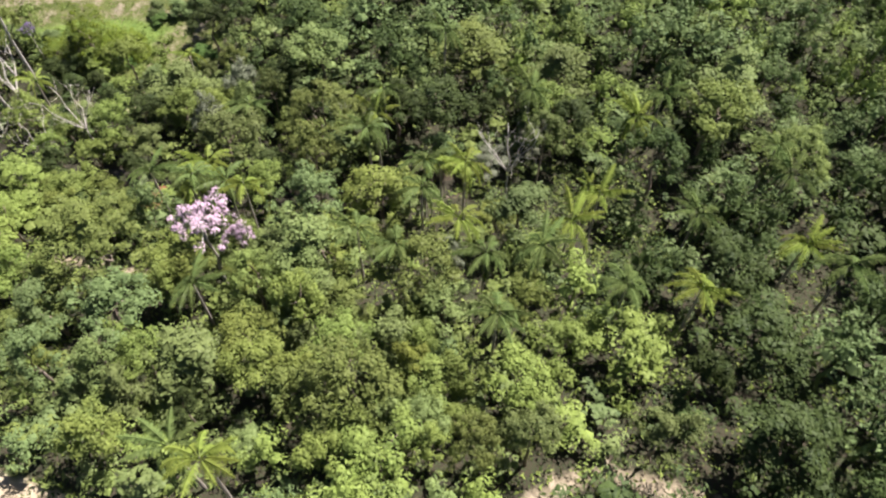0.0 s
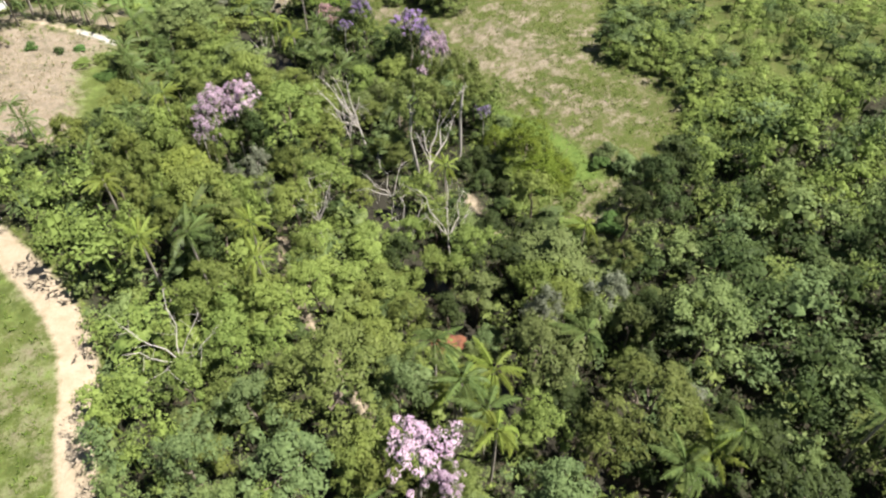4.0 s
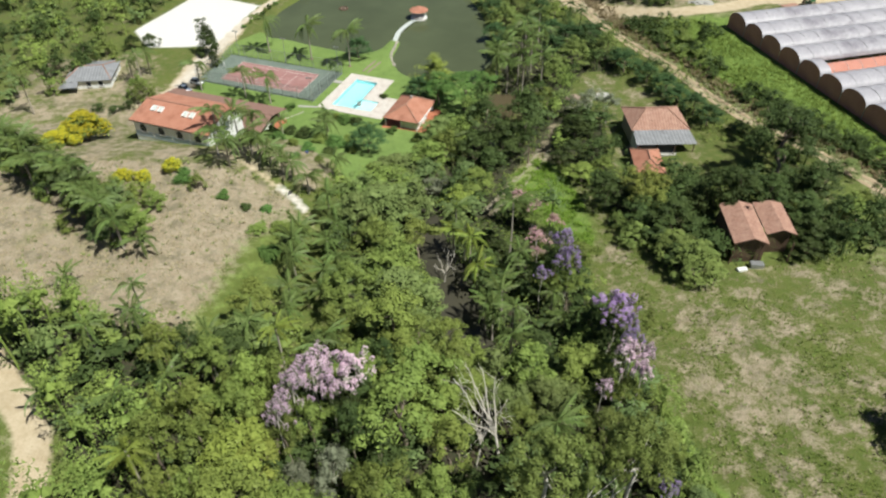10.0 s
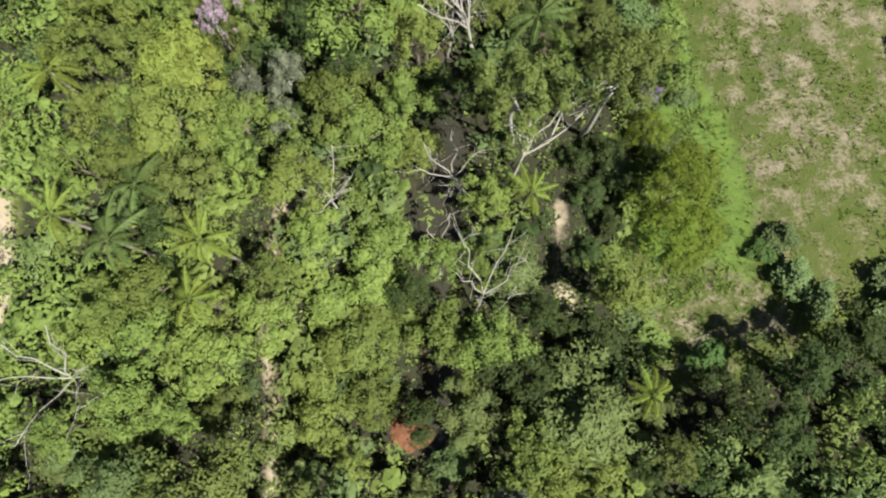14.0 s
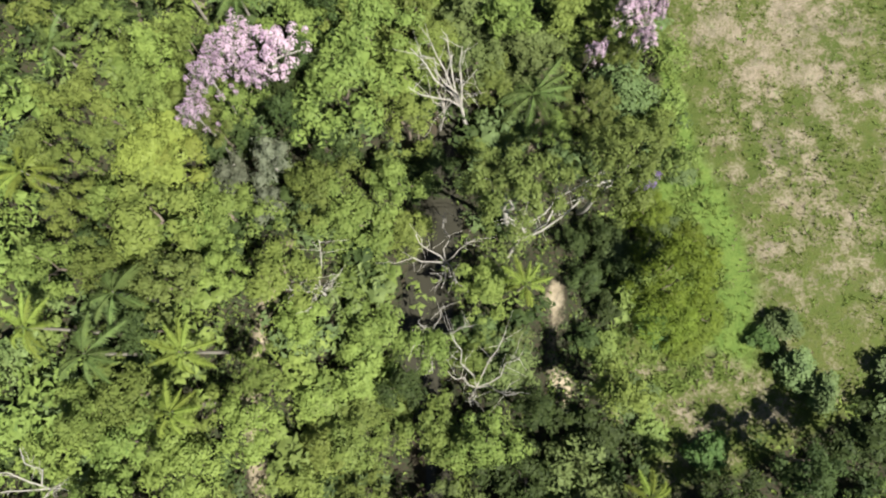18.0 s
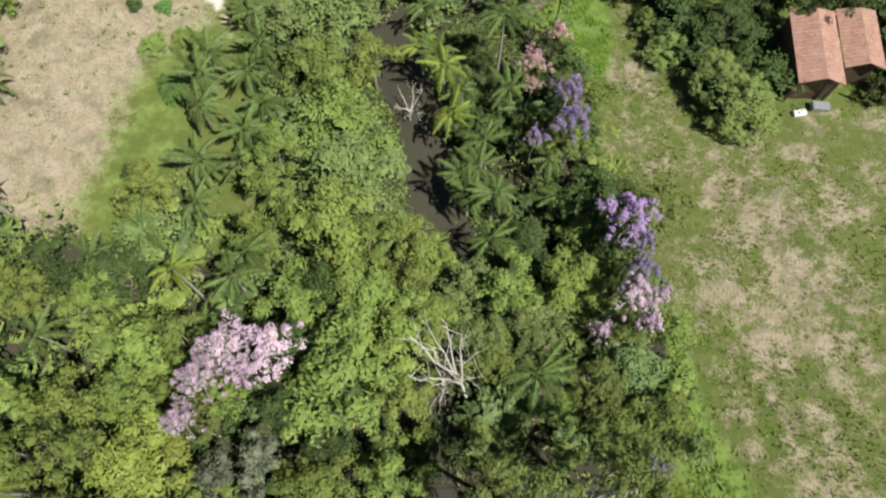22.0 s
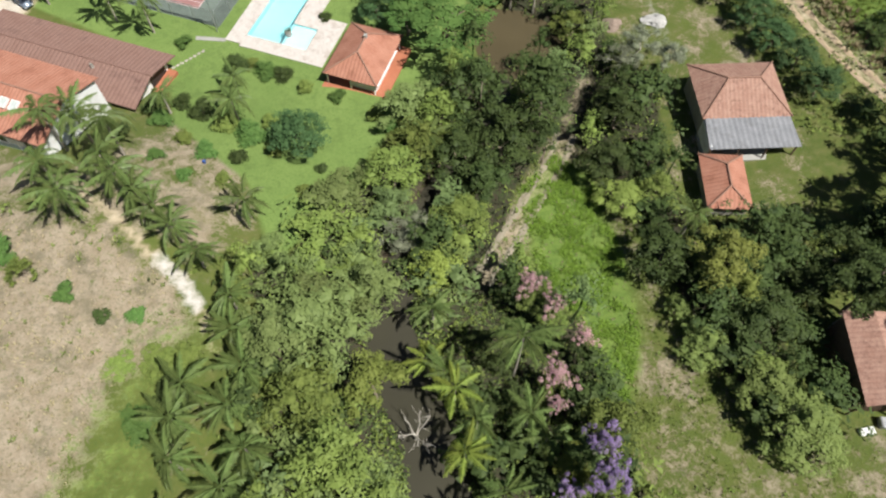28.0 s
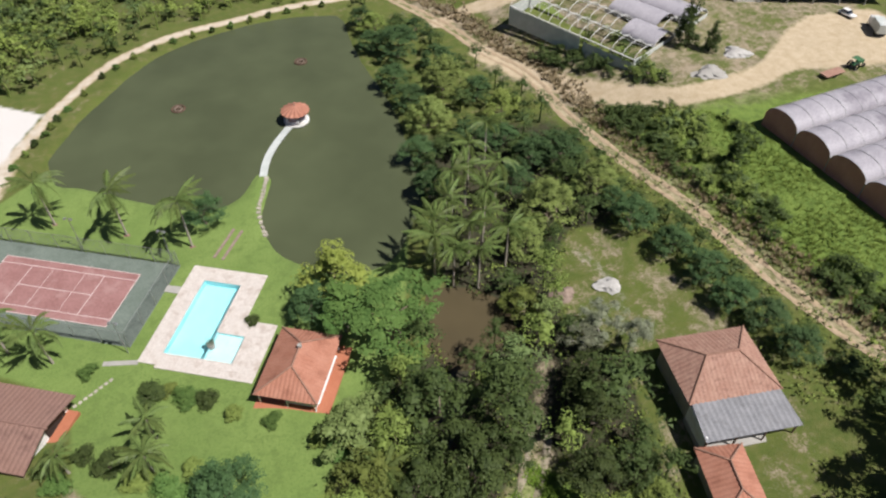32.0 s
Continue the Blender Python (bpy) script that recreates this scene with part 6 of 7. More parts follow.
    plant(OLIVE_DOME[i % 2], x, y, h, w, "broad fine-leaved olive-green tree with a domed crown", group="olive domes")
for x, y, h, w in ((80.6, 83.0, 13.0, 9.6), (80.6, 79.0, 6.4, 8.0), (84.2, 79.0, 3.6, 6.4), (82.6, 76.8, 2.4, 5.6), (83.4, 87.0, 2.8, 5.4), (79.6, 90.4, 4.6, 5.6)):
    plant(MOUND, x, y, h, w, "broad domed moss-green bush at the meadow edge", "bush", "bush", "edge bushes")
# First six are added on SHADE_BANK; their dark leaves stand in for its shade.
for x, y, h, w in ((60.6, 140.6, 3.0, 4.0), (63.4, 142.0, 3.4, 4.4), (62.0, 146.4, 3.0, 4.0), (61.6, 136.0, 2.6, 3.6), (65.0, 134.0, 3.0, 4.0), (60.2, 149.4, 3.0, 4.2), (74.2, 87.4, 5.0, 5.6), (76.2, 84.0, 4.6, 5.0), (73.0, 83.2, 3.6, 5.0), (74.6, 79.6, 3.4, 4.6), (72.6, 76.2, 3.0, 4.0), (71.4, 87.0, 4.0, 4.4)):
    plant(BROAD["dark"][1], x, y, h, w, "low dark bush added to deepen the shade of bank and hollow", "bush", "bush", "hollow bushes", limbs=2)
for x, y, h in ((3.5, 134.8, 3.4), (-4.7, 126.0, 3.0), (-49.0, 200.3, 9.6), (-26.7, 214.5, 9.0), (-27.4, 222.0, 6.4), (-30.8, 218.4, 6.0), (24.6, 190.5, 5.0), (15.1, 186.4, 4.6)):
    palm(x, y, h, 1.2, n=15, label="dark green feather palm on dry grass", group="yard palms")
for tone, x, y, h, w in (("olive", -23.4, 206.6, 6.6, 7.4), ("mid", -26.0, 210.5, 6.0, 6.6), ("dark", -33.2, 240.0, 4.2, 6.0), ("dark", -37.5, 238.0, 4.6, 6.4), ("mid", -48.9, 210.5, 2.6, 4.0), ("dark", -33.6, 202.4, 2.0, 4.0), ("dark", -29.4, 201.2, 2.0, 4.4), ("dark", -26.4, 203.4, 2.4, 4.0), ("mid", 6.3, 155.3, 3.6, 3.6), ("bright", -3.0, 151.6, 4.0, 5.4), ("mid", -7.4, 152.2, 5.0, 6.4), ("bright", -11.0, 151.0, 5.0, 6.6), ("mid", 0.6, 148.6, 4.0, 5.4), ("mid", -3.4, 146.4, 5.0, 6.4), ("dark", -17.0, 157.4, 6.4, 7.4), ("mid", -25.4, 164.4, 6.4, 7.4), ("dark", -44.5, 221.0, 6.4, 7.0), ("dark", -46.5, 228.0, 7.0, 8.0), ("mid", -43.0, 233.0, 5.4, 7.0), ("dark", -52.0, 222.0, 6.0, 8.0)):
    plant(BROAD[tone][1], x, y, h, w, {"mid": "mid-green bushy tree on the dry yard", "dark": "dark green bushy tree on the dry yard", "bright": "light green bush on the dry field", "olive": "olive-green bushy tree at the corner of the house"}[tone], group="yard trees")
for tone, x, y, h, w in (("dark", 66.4, 283.1, 8.0, 11.6), ("mid", 62.2, 294.0, 6.4, 8.0), ("dark", 59.6, 298.2, 5.6, 7.0), ("sage", 74.4, 264.6, 9.6, 12.6), ("sage", 69.7, 253.4, 8.0, 9.6), ("bright", 84.3, 252.8, 8.4, 8.2), ("dark", 91.2, 236.5, 7.0, 10.4), ("dark", 86.6, 237.5, 7.0, 8.0),
                         ("sage", 85.2, 222.2, 9.4, 11.0), ("sage", 95.2, 226.6, 8.0, 8.4), ("sage", 79.7, 216.4, 7.4, 8.0), ("dark", 98.2, 217.3, 6.4, 8.0), ("dark", 96.6, 222.0, 5.0, 5.6), ("dark", 102.1, 209.6, 5.6, 7.0), ("dark", 105.0, 203.9, 5.6, 7.2), ("dark", 106.5, 197.8, 5.6, 7.0), ("dark", 109.0, 193.0, 5.6, 6.8),
                         ("dark", 110.9, 187.5, 5.6, 6.6), ("dark", 64.0, 270.0, 6.0, 8.0), ("dark", 66.0, 243.6, 6.0, 8.0), ("dark", 66.4, 262.0, 6.0, 8.0), ("dark", 75.0, 275.6, 6.4, 8.4), ("dark", 80.6, 262.0, 6.0, 7.6), ("dark", 77.0, 246.0, 6.4, 8.4), ("dark", 67.0, 233.0, 6.6, 7.6), ("dark", 82.6, 244.0, 5.6, 7.4), ("dark", 81.4, 231.0, 6.4, 8.0),
                         ("mid", 76.9, 204.0, 6.0, 7.4), ("dark", 60.6, 286.6, 5.4, 7.0), ("dark", 72.0, 292.0, 5.0, 7.0)):
    plant({"sage": VINE, "dark": DOME}.get(tone, BROAD[tone][0]), x, y, h, w, {"bright": "bright green spreading tree on the pond bank", "sage": "broad grey-green tree beside the pond", "mid": "mid-green tree on the pond bank", "dark": "dark green tree on the wooded pond bank"}[tone], group="pond bank trees")
for x, y, h, w in ((86.4, 197.0, 6.8, 8.0), (83.2, 195.0, 6.0, 7.0)):
    plant(BROAD["grey"][0], x, y, h, w, "silvery grey-leaved tree with pale limbs beside the farmhouse", group="grey trees")
for tone, x, y, h, w in (("sage", 59.0, 46.0, 15.0, 10.0), ("dark", 71.5, 19.0, 14.5, 10.5), ("sage", 79.0, 40.0, 14.0, 11.0), ("blue", 50.5, 31.0, 14.0, 9.0), ("olive", 43.0, 13.5, 14.0, 10.0), ("dark", 67.5, -11.0, 14.5, 9.0), ("sage", 82.0, 4.0, 14.0, 12.0), ("blue", 28.5, 44.5, 13.0, 10.0), ("dark", 51.0, -19.0, 14.0, 10.0), ("mid", 79.0, -18.0, 14.0, 11.0)):
    plant(BROAD[tone][0], x, y, h, w, {"sage": "great pale sage-green tree standing above the canopy", "mid": "great mid-green tree with a rounded crown", "blue": "great blue-green tree with a dense crown", "olive": "great olive-green tree in the forest", "dark": "great dark green tree with a dense crown", "bright": "great bright green tree at the forest edge"}[tone], group="great trees")
plant(DOME, 27.8, 232.2, 6.4, 8.0, "round deep green tree beside the pond palms")
plant(DOME, 45.4, 208.6, 6.6, 7.6, "round deep green tree behind the pool house")
plant(DOME, 35.2, 179.6, 7.4, 9.0, "round dark blue-green tree alone on the lawn")
LONE_TREES = [
    ("dark", 114.8, 142.6, 6.0, 7.4), ("dark", 115.2, 160.8, 18.4, 13.5), ("dark", 103.9, 151.7, 12.0, 9.6), ("dark", 116.6, 146.6, 6.4, 8.0), ("mid", 125.6, 151.6, 5.0, 6.4),
    # Heights are guessed: made tall to throw shade over FARM_SHADE.
    ("dark", 120.6, 180.4, 11.0, 9.0), ("dark", 120.4, 172.4, 13.0, 9.6),
]
SHED_TREES = [
    # The 14 m tree is likewise raised to shade the farm yard.
    ("dark", 82.0, 188.0, 8.0, 8.4), ("dark", 119.0, 165.6, 14.0, 10.0), 
    ("mid", 130.5, 146.0, 4.6, 6.0), ("dark", 124.6, 171.0, 6.4, 8.0), ("dark", 122.0, 158.0, 6.6, 9.0), ("mid", 128.0, 152.6, 4.6, 6.4), ("dark", 117.0, 151.0, 6.0, 8.4), ("mid", 139.0, 141.0, 4.4, 6.0), ("dark", 118.4, 143.0, 5.0, 6.4),
    ("dark", 111.6, 153.6, 9.0, 8.4), ("dark", 113.0, 139.6, 4.4, 6.6), ("dark", 116.8, 142.0, 4.6, 6.6), ("sage", 136.6, 151.6, 5.0, 8.0), ("dark", 128.6, 143.2, 4.5, 7.0), ("mid", 134.0, 146.4, 4.0, 6.0), ("sage", 131.0, 164.4, 3.6, 6.0), ("mid", 126.0, 149.0, 4.4, 5.5),
]
for tone, x, y, h, w in LONE_TREES + SHED_TREES:
    plant(BROAD[tone][0], x, y, h, w, {"blue": "round blue-green tree standing clear of the others", "sage": "pale sage-green leafy tree", "mid": "round mid-green leafy tree", "bright": "bright green leafy tree", "yellow": "yellow-green tree with drooping leaves",
                                       "dark": "broad dark green tree with dense foliage", "olive": "broad olive-green tree with fine leaves"}[tone])
for tone, x, y, h, w in (("grey", 40.3, 93.6, 11.0, 6.6), ("grey", 35.6, 91.3, 10.0, 6.2), ("grey", 39.7, 89.4, 9.0, 5.2), ("yellow", 49.2, 212.8, 9.8, 12.5), ("grey", 89.3, 192.6, 7.8, 7.4),
                         ("grey", 63.5, 50.5, 13.6, 6.4), ("grey", 72.0, 50.0, 13.0, 7.0), ("grey", 47.0, 11.0, 11.0, 5.0), ("dark", 111.8, 103.2, 6.0, 6.6), ("dark", 79.0, 85.0, 6.5, 5.0), ("blue", 48.5, 168.0, 6.4, 7.0)):
    plant(BROAD[tone][1], x, y, h, w, {"yellow": "bright yellow-green tree with a domed crown", "mid": "broad mid-green tree in the canopy", "grey": "silvery grey-leaved tree with pale limbs", "dark": "dark green tree at the meadow edge",
                                       "blue": "blue-green tree beside the stream", "bright": "broad bright green tree above the stream"}[tone])
SAYS = {"bright": "bright green leafy forest tree", "mid": "mid-green forest tree with a clumped crown", "dark": "dark green dense forest tree", "blue": "blue-green leafy forest tree", "olive": "olive-green fine-leaved forest tree",
        "sage": "pale sage-green leafy forest tree", "yellow": "yellow-green domed forest tree", "grey": "silvery grey-green pale-limbed forest tree", "vine": "green vine-covered tree with a dense rounded crown", "ochre": "olive-yellow tree with drooping leaves"}
WEST_FOREST_A = [
    ("bright", 17.0, 108.3, 12.0, 5.5), ("mid", 22.5, 107.7, 12.0, 6.2), ("bright", 29.0, 102.3, 15.0, 6.0), ("mid", 33.3, 103.5, 15.0, 6.2), ("mid", 28.2, 98.3, 15.0, 6.9), ("bright", 23.3, 97.7, 15.0, 5.7), ("mid", 21.2, 92.8, 15.0, 6.0),
    ("mid", 25.7, 92.6, 15.0, 5.7), ("yellow", 30.4, 92.6, 13.5, 7.5), ("bright", 30.4, 87.2, 15.0, 8.6), ("bright", 22.8, 87.0, 14.0, 5.6), ("mid", 22.1, 82.0, 14.0, 5.5), ("mid", 26.1, 81.4, 14.0, 5.6),
]
WEST_FOREST_B = [
    ("olive", 31.7, 80.0, 14.0, 7.7), ("bright", 35.4, 82.4, 13.0, 5.5), ("mid", 33.9, 85.6, 12.0, 4.6), ("bright", 41.2, 81.6, 12.0, 7.3), ("mid", 44.9, 90.5, 13.0, 7.6), ("dark", 29.5, 76.9, 12.0, 5.8), ("mid", 28.8, 70.6, 12.0, 7.0),
    ("bright", 34.3, 68.9, 10.0, 5.9), ("mid", 25.4, 68.8, 12.0, 5.5), ("dark", 43.8, 110.4, 12.0, 5.2), ("bright", 19.8, 96.9, 13.0, 4.3), ("mid", 26.0, 87.8, 13.0, 4.8),
]
STREAM_FOREST_A = [
    ("mid", 47.6, 100.0, 17.0, 11.3), ("yellow", 30.6, 92.3, 11.6, 6.6), ("mid", 51.7, 91.4, 11.0, 6.3), ("mid", 47.4, 87.8, 11.0, 8.4), ("mid", 48.5, 109.8, 13.0, 10.0), ("dark", 55.5, 94.6, 7.0, 6.9), ("sage", 60.2, 105.7, 10.0, 6.8), ("sage", 66.1, 106.8, 10.0, 6.9),
    ("mid", 63.7, 111.6, 11.0, 6.9), ("bright", 69.9, 112.1, 10.0, 6.9), ("bright", 61.3, 81.5, 10.0, 6.4), ("mid", 48.6, 82.5, 4.0, 7.2), ("mid", 50.2, 76.5, 7.0, 7.9),
]
STREAM_FOREST_B = [
    ("bright", 44.9, 70.5, 6.0, 6.6), ("mid", 48.5, 68.4, 6.0, 6.7), ("dark", 52.5, 71.7, 8.0, 5.5), ("mid", 56.3, 74.9, 8.0, 5.8), ("mid", 60.0, 74.4, 8.0, 5.2), ("sage", 63.7, 73.3, 7.0, 7.0), ("mid", 61.7, 66.8, 11.0, 7.1),
    ("dark", 72.4, 66.1, 7.0, 8.5), ("bright", 74.2, 71.3, 12.0, 6.5), ("bright", 45.3, 65.4, 7.0, 5.9), ("dark", 66.2, 68.6, 9.0, 6.2), ("mid", 56.4, 67.3, 8.0, 6.3),
]
SOUTH_STREAM_A = [
    ("mid", 27.6, 60.8, 12.0, 6.5), ("bright", 32.2, 65.7, 11.0, 5.5), ("mid", 31.6, 59.4, 11.0, 5.3), ("bright", 44.3, 62.4, 7.0, 6.6), ("bright", 44.0, 58.3, 7.0, 6.5), ("mid", 47.9, 65.6, 8.0, 7.3), ("mid", 49.2, 60.9, 8.0, 6.6),
    ("mid", 57.8, 64.5, 9.0, 6.8), ("sage", 58.9, 59.5, 9.0, 6.7),
]
SOUTH_STREAM_B = [
    ("dark", 63.7, 62.6, 10.0, 7.9), ("sage", 70.0, 59.6, 10.0, 11.0), ("sage", 77.9, 60.1, 6.0, 3.9), ("dark", 83.4, 61.3, 11.5, 7.4), ("dark", 91.4, 64.5, 11.0, 7.4), ("dark", 96.6, 67.0, 9.0, 7.0), ("dark", 88.0, 58.8, 11.0, 7.0), ("mid", 22.0, 58.0, 12.0, 5.3),
    ("dark", 53.6, 58.4, 8.0, 5.0),
]
NORTH_STREAM_A = [
    ("sage", 40.4, 148.9, 10.0, 13.7), ("sage", 45.8, 154.3, 9.0, 8.8), ("bright", 47.6, 142.4, 10.0, 7.3), ("mid", 40.2, 140.5, 10.0, 8.9), ("mid", 43.9, 133.6, 11.5, 11.8), ("sage", 45.3, 124.4, 12.0, 13.0), ("bright", 44.4, 117.1, 14.0, 9.2),
    ("mid", 37.3, 122.4, 10.0, 6.6), ("mid", 37.2, 116.5, 10.0, 6.9), ("mid", 48.4, 116.1, 11.0, 7.2), ("bright", 46.4, 110.6, 12.0, 9.6), ("mid", 41.5, 109.4, 11.0, 7.2), ("bright", 52.4, 117.9, 10.0, 5.6),
]
NORTH_STREAM_B = [
    ("bright", 55.7, 116.7, 8.0, 5.2), ("sage", 59.4, 112.8, 9.0, 9.3), ("mid", 52.9, 111.5, 11.0, 7.1), ("mid", 72.5, 113.3, 9.0, 9.8), ("dark", 65.7, 118.4, 8.0, 7.2), ("sage", 66.7, 109.2, 8.0, 8.0), ("blue", 76.2, 103.7, 8.0, 8.6),
    ("mid", 61.5, 103.8, 9.0, 6.4), ("sage", 24.1, 116.6, 6.5, 8.4), ("dark", 23.0, 111.1, 9.0, 7.8), ("dark", 18.2, 110.0, 10.0, 6.5), ("mid", 27.6, 104.4, 11.0, 6.0), ("dark", 40.8, 103.8, 12.0, 5.7),
]
GROVE_A = [
    ("sage", 42.0, 168.4, 5.5, 11.2), ("sage", 32.9, 159.7, 3.5, 6.2), ("sage", 41.0, 151.7, 9.0, 9.1), ("sage", 36.1, 147.3, 9.5, 9.1), ("sage", 45.6, 155.7, 7.0, 8.3), ("mid", 48.5, 173.4, 8.0, 9.3), ("mid", 52.2, 178.8, 8.0, 8.9),
    ("dark", 60.5, 187.4, 13.0, 11.9), ("dark", 69.2, 184.5, 14.0, 11.2), ("dark", 64.5, 179.1, 11.0, 12.0), ("dark", 70.0, 178.4, 9.0, 7.2),
]
GROVE_B = [
    ("dark", 58.4, 176.6, 9.0, 9.8), ("dark", 61.3, 172.2, 8.0, 7.9), ("mid", 58.2, 167.0, 5.5, 8.6), ("yellow", 54.4, 158.7, 6.0, 7.3), ("grey", 50.0, 163.8, 5.0, 7.6), ("sage", 50.5, 186.0, 7.0, 10.2), ("mid", 55.3, 184.6, 9.0, 8.3),
    ("dark", 81.4, 182.7, 9.0, 8.7), ("dark", 78.2, 175.1, 8.0, 7.7), ("dark", 83.8, 175.7, 7.0, 6.9),
]
SHED_WOOD_A = [
    ("ochre", 89.6, 157.8, 11.0, 8.5), ("ochre", 91.5, 153.6, 8.0, 4.6), ("dark", 83.6, 159.7, 8.0, 9.0), ("vine", 86.9, 148.0, 4.0, 6.6), ("vine", 84.5, 153.2, 3.5, 3.4), ("dark", 93.7, 150.1, 8.0, 9.5), ("mid", 92.6, 144.2, 5.0, 5.6),
    ("vine", 94.4, 137.2, 7.0, 9.4), ("vine", 91.8, 142.4, 6.2, 7.6),
]
SHED_WOOD_B = [
    ("dark", 103.7, 157.7, 9.0, 7.8), ("dark", 98.7, 154.6, 8.0, 7.1), ("dark", 99.2, 163.3, 6.0, 5.6), ("bright", 80.4, 169.9, 4.5, 7.7), ("mid", 84.9, 171.0, 5.0, 6.1), ("dark", 103.4, 150.9, 9.0, 5.6),
]
SOUTH_FOREST_A = [
    ("sage", 25.5, -2.4, 12.0, 5.9), ("sage", 28.6, -14.2, 12.0, 6.4), ("dark", 31.7, -25.9, 12.0, 10.6), ("dark", 44.1, -24.0, 12.0, 12.2), ("sage", 86.2, -20.5, 12.0, 13.5), ("sage", 70.0, 59.8, 12.0, 11.9), ("mid", 31.6, 19.0, 11.0, 7.9), ("yellow", 30.7, 11.4, 11.0, 3.6), ("bright", 16.3, 37.5, 11.0, 6.0), ("dark", 20.6, 30.3, 10.0, 4.0), ("bright", 40.3, -10.7, 11.0, 11.1), ("dark", 71.9, 25.7, 12.0, 8.5),
]
SOUTH_FOREST_B = [
    ("olive", 86.3, 17.6, 12.0, 14.3), ("mid", 77.2, 4.9, 12.0, 8.6), ("mid", 37.4, -3.6, 10.0, 6.8), ("bright", 28.9, 29.1, 11.0, 7.3), ("mid", 25.4, 39.3, 11.0, 7.3), ("bright", 27.5, 22.3, 10.0, 6.0), ("mid", 31.9, 5.9, 10.0, 6.6), ("blue", 28.1, 53.0, 11.0, 7.7), ("dark", 37.8, -18.0, 11.0, 5.3), ("bright", 19.9, 16.7, 10.0, 5.9), ("bright", 22.5, 6.8, 10.0, 5.4),
]
for rows, where in ((SOUTH_FOREST_A, "on the southern slope"), (SOUTH_FOREST_B, "on the southern slope"), (WEST_FOREST_A, "on the western slope"), (WEST_FOREST_B, "on the western slope"), (STREAM_FOREST_A, "above the stream"), (STREAM_FOREST_B, "above the stream"), (SOUTH_STREAM_A, "beside the upper stream"), (SOUTH_STREAM_B, "beside the upper stream"), (NORTH_STREAM_A, "along the lower stream"), (NORTH_STREAM_B, "along the lower stream"), (GROVE_A, "over the hidden stream"), (GROVE_B, "over the hidden stream"), (SHED_WOOD_A, "in the wood round the shed"), (SHED_WOOD_B, "in the wood round the shed")):
    for i, (tone, x, y, h, w) in enumerate(rows):
        plant(BROAD[tone][i % len(BROAD[tone])], x, y, h, w * 1.06, (SAYS[tone].replace("forest tree", "tree") if tone in ("vine", "ochre") else SAYS[tone].replace("forest tree", "tree") + " " + where), "forest_tree", "tree", "canopy trees", limbs=2)
plant(FLAT, 56.4, 202.6, 8.8, 16.5, "wide flat-topped feathery green tree between pool house and pond")
plant(FLAT, 50.0, 205.0, 6.8, 8.0, "flat-topped feathery green tree behind the pool house")
for x, y, h, w in ((-14.5, 233.5, 12.0, 9.0), (126.2, 265.0, 12.0, 7.6), (130.6, 261.4, 7.6, 5.0), (119.8, 226.4, 6.2, 5.4), (-11.0, 227.0, 6.0, 4.0)):
    plant(CONIFER, x, y, h, w, "dark green columnar conifer tree")


def bare_tree(x, y, height, seed, label, lean=(0, 0), spread=0.42, tips=()):
    """A leafless tree; its branches reach the given tips (offsets from its foot) or spread evenly."""
    g = np.random.default_rng(seed)
    t = thing("dead_tree", on(x, y), label, "tree", "bare trees")
    fork = np.array([lean[0] * height * 0.4, lean[1] * height * 0.4, height * 0.42])
    part("trunk", limb_line(g, (0, 0, -0.3), fork, 0.02 * height if tips else 0.15, 0.012 * height if tips else 0.1, 0.05, 7), BARK_PALE, t, smooth=True)
    ends = [np.array(p) for p in tips]
    for i in range(0 if tips else 6):
        w = i * 1.05 + g.uniform(0, 0.6)
        ends.append(fork + np.array([math.cos(w) * height * spread * g.uniform(0.6, 1.1) + lean[0] * height * 0.6, math.sin(w) * height * spread * g.uniform(0.6, 1.1) + lean[1] * height * 0.6, height * g.uniform(0.4, 0.6)]))
    for tip in ends:
        b = part("branch", limb_line(g, fork, tip, 0.13 if tips else 0.08, 0.03, 0.09), BARK_PALE, t, smooth=True)
        for j in range(7):
            s = fork + (tip - fork) * g.uniform(0.35, 1.0)
            part("twig", limb_line(g, s, s + g.normal(size=3) * height * 0.1 + (tip - fork) * 0.12, 0.035 if tips else 0.024, 0.01, 0.06, 4), BARK_PALE, b)
    return t


bare_tree(59.8, 100.2, 13.0, 1, "tall bare tree with pale spreading branches over the stream", (-0.2, 0.22), tips=((-6.4, 4.6, 12.4), (-4.6, 5.4, 13.4), (-2.8, 5.8, 13.0), (-1.2, 4.8, 12.6), (-6.6, 1.0, 11.0), (-4.0, 3.0, 14.0)))
bare_tree(57.6, 84.0, 9.5, 2, "bare pale tree above the stream", (-0.1, 0.1))
bare_tree(44.6, 80.6, 11.0, 3, "small bare whitish tree in the forest", (0, 0.1), 0.3)
bare_tree(55.0, 76.5, 8.0, 4, "bare pale branches over the stream", (0.2, 0))
bare_tree(64.2, 85.6, 13.0, 5, "pale-limbed bare tree by the sandy bank", (0.1, 0.15), tips=((9.0, 7.2, 12.6), (9.2, 5.8, 11.0), (4.6, 5.0, 12.0), (1.0, 4.0, 11.0), (-1.0, 2.0, 11.6)))
bare_tree(52.0, 137.5, 6.0, 6, "silvery bare shrub tree at the water's edge", (0.1, 0), 0.4)
bare_tree(22.3, 62.4, 12.4, 7, "whitish bare tree at the forest edge")
bare_tree(60.0, 70.0, 11.0, 8, "slender bare tree with pale limbs", (0.1, 0.3))
bare_tree(64.6, 7.3, 14.0, 9, "grey bare tree among the forest crowns", (0, 0.05), 0.3)
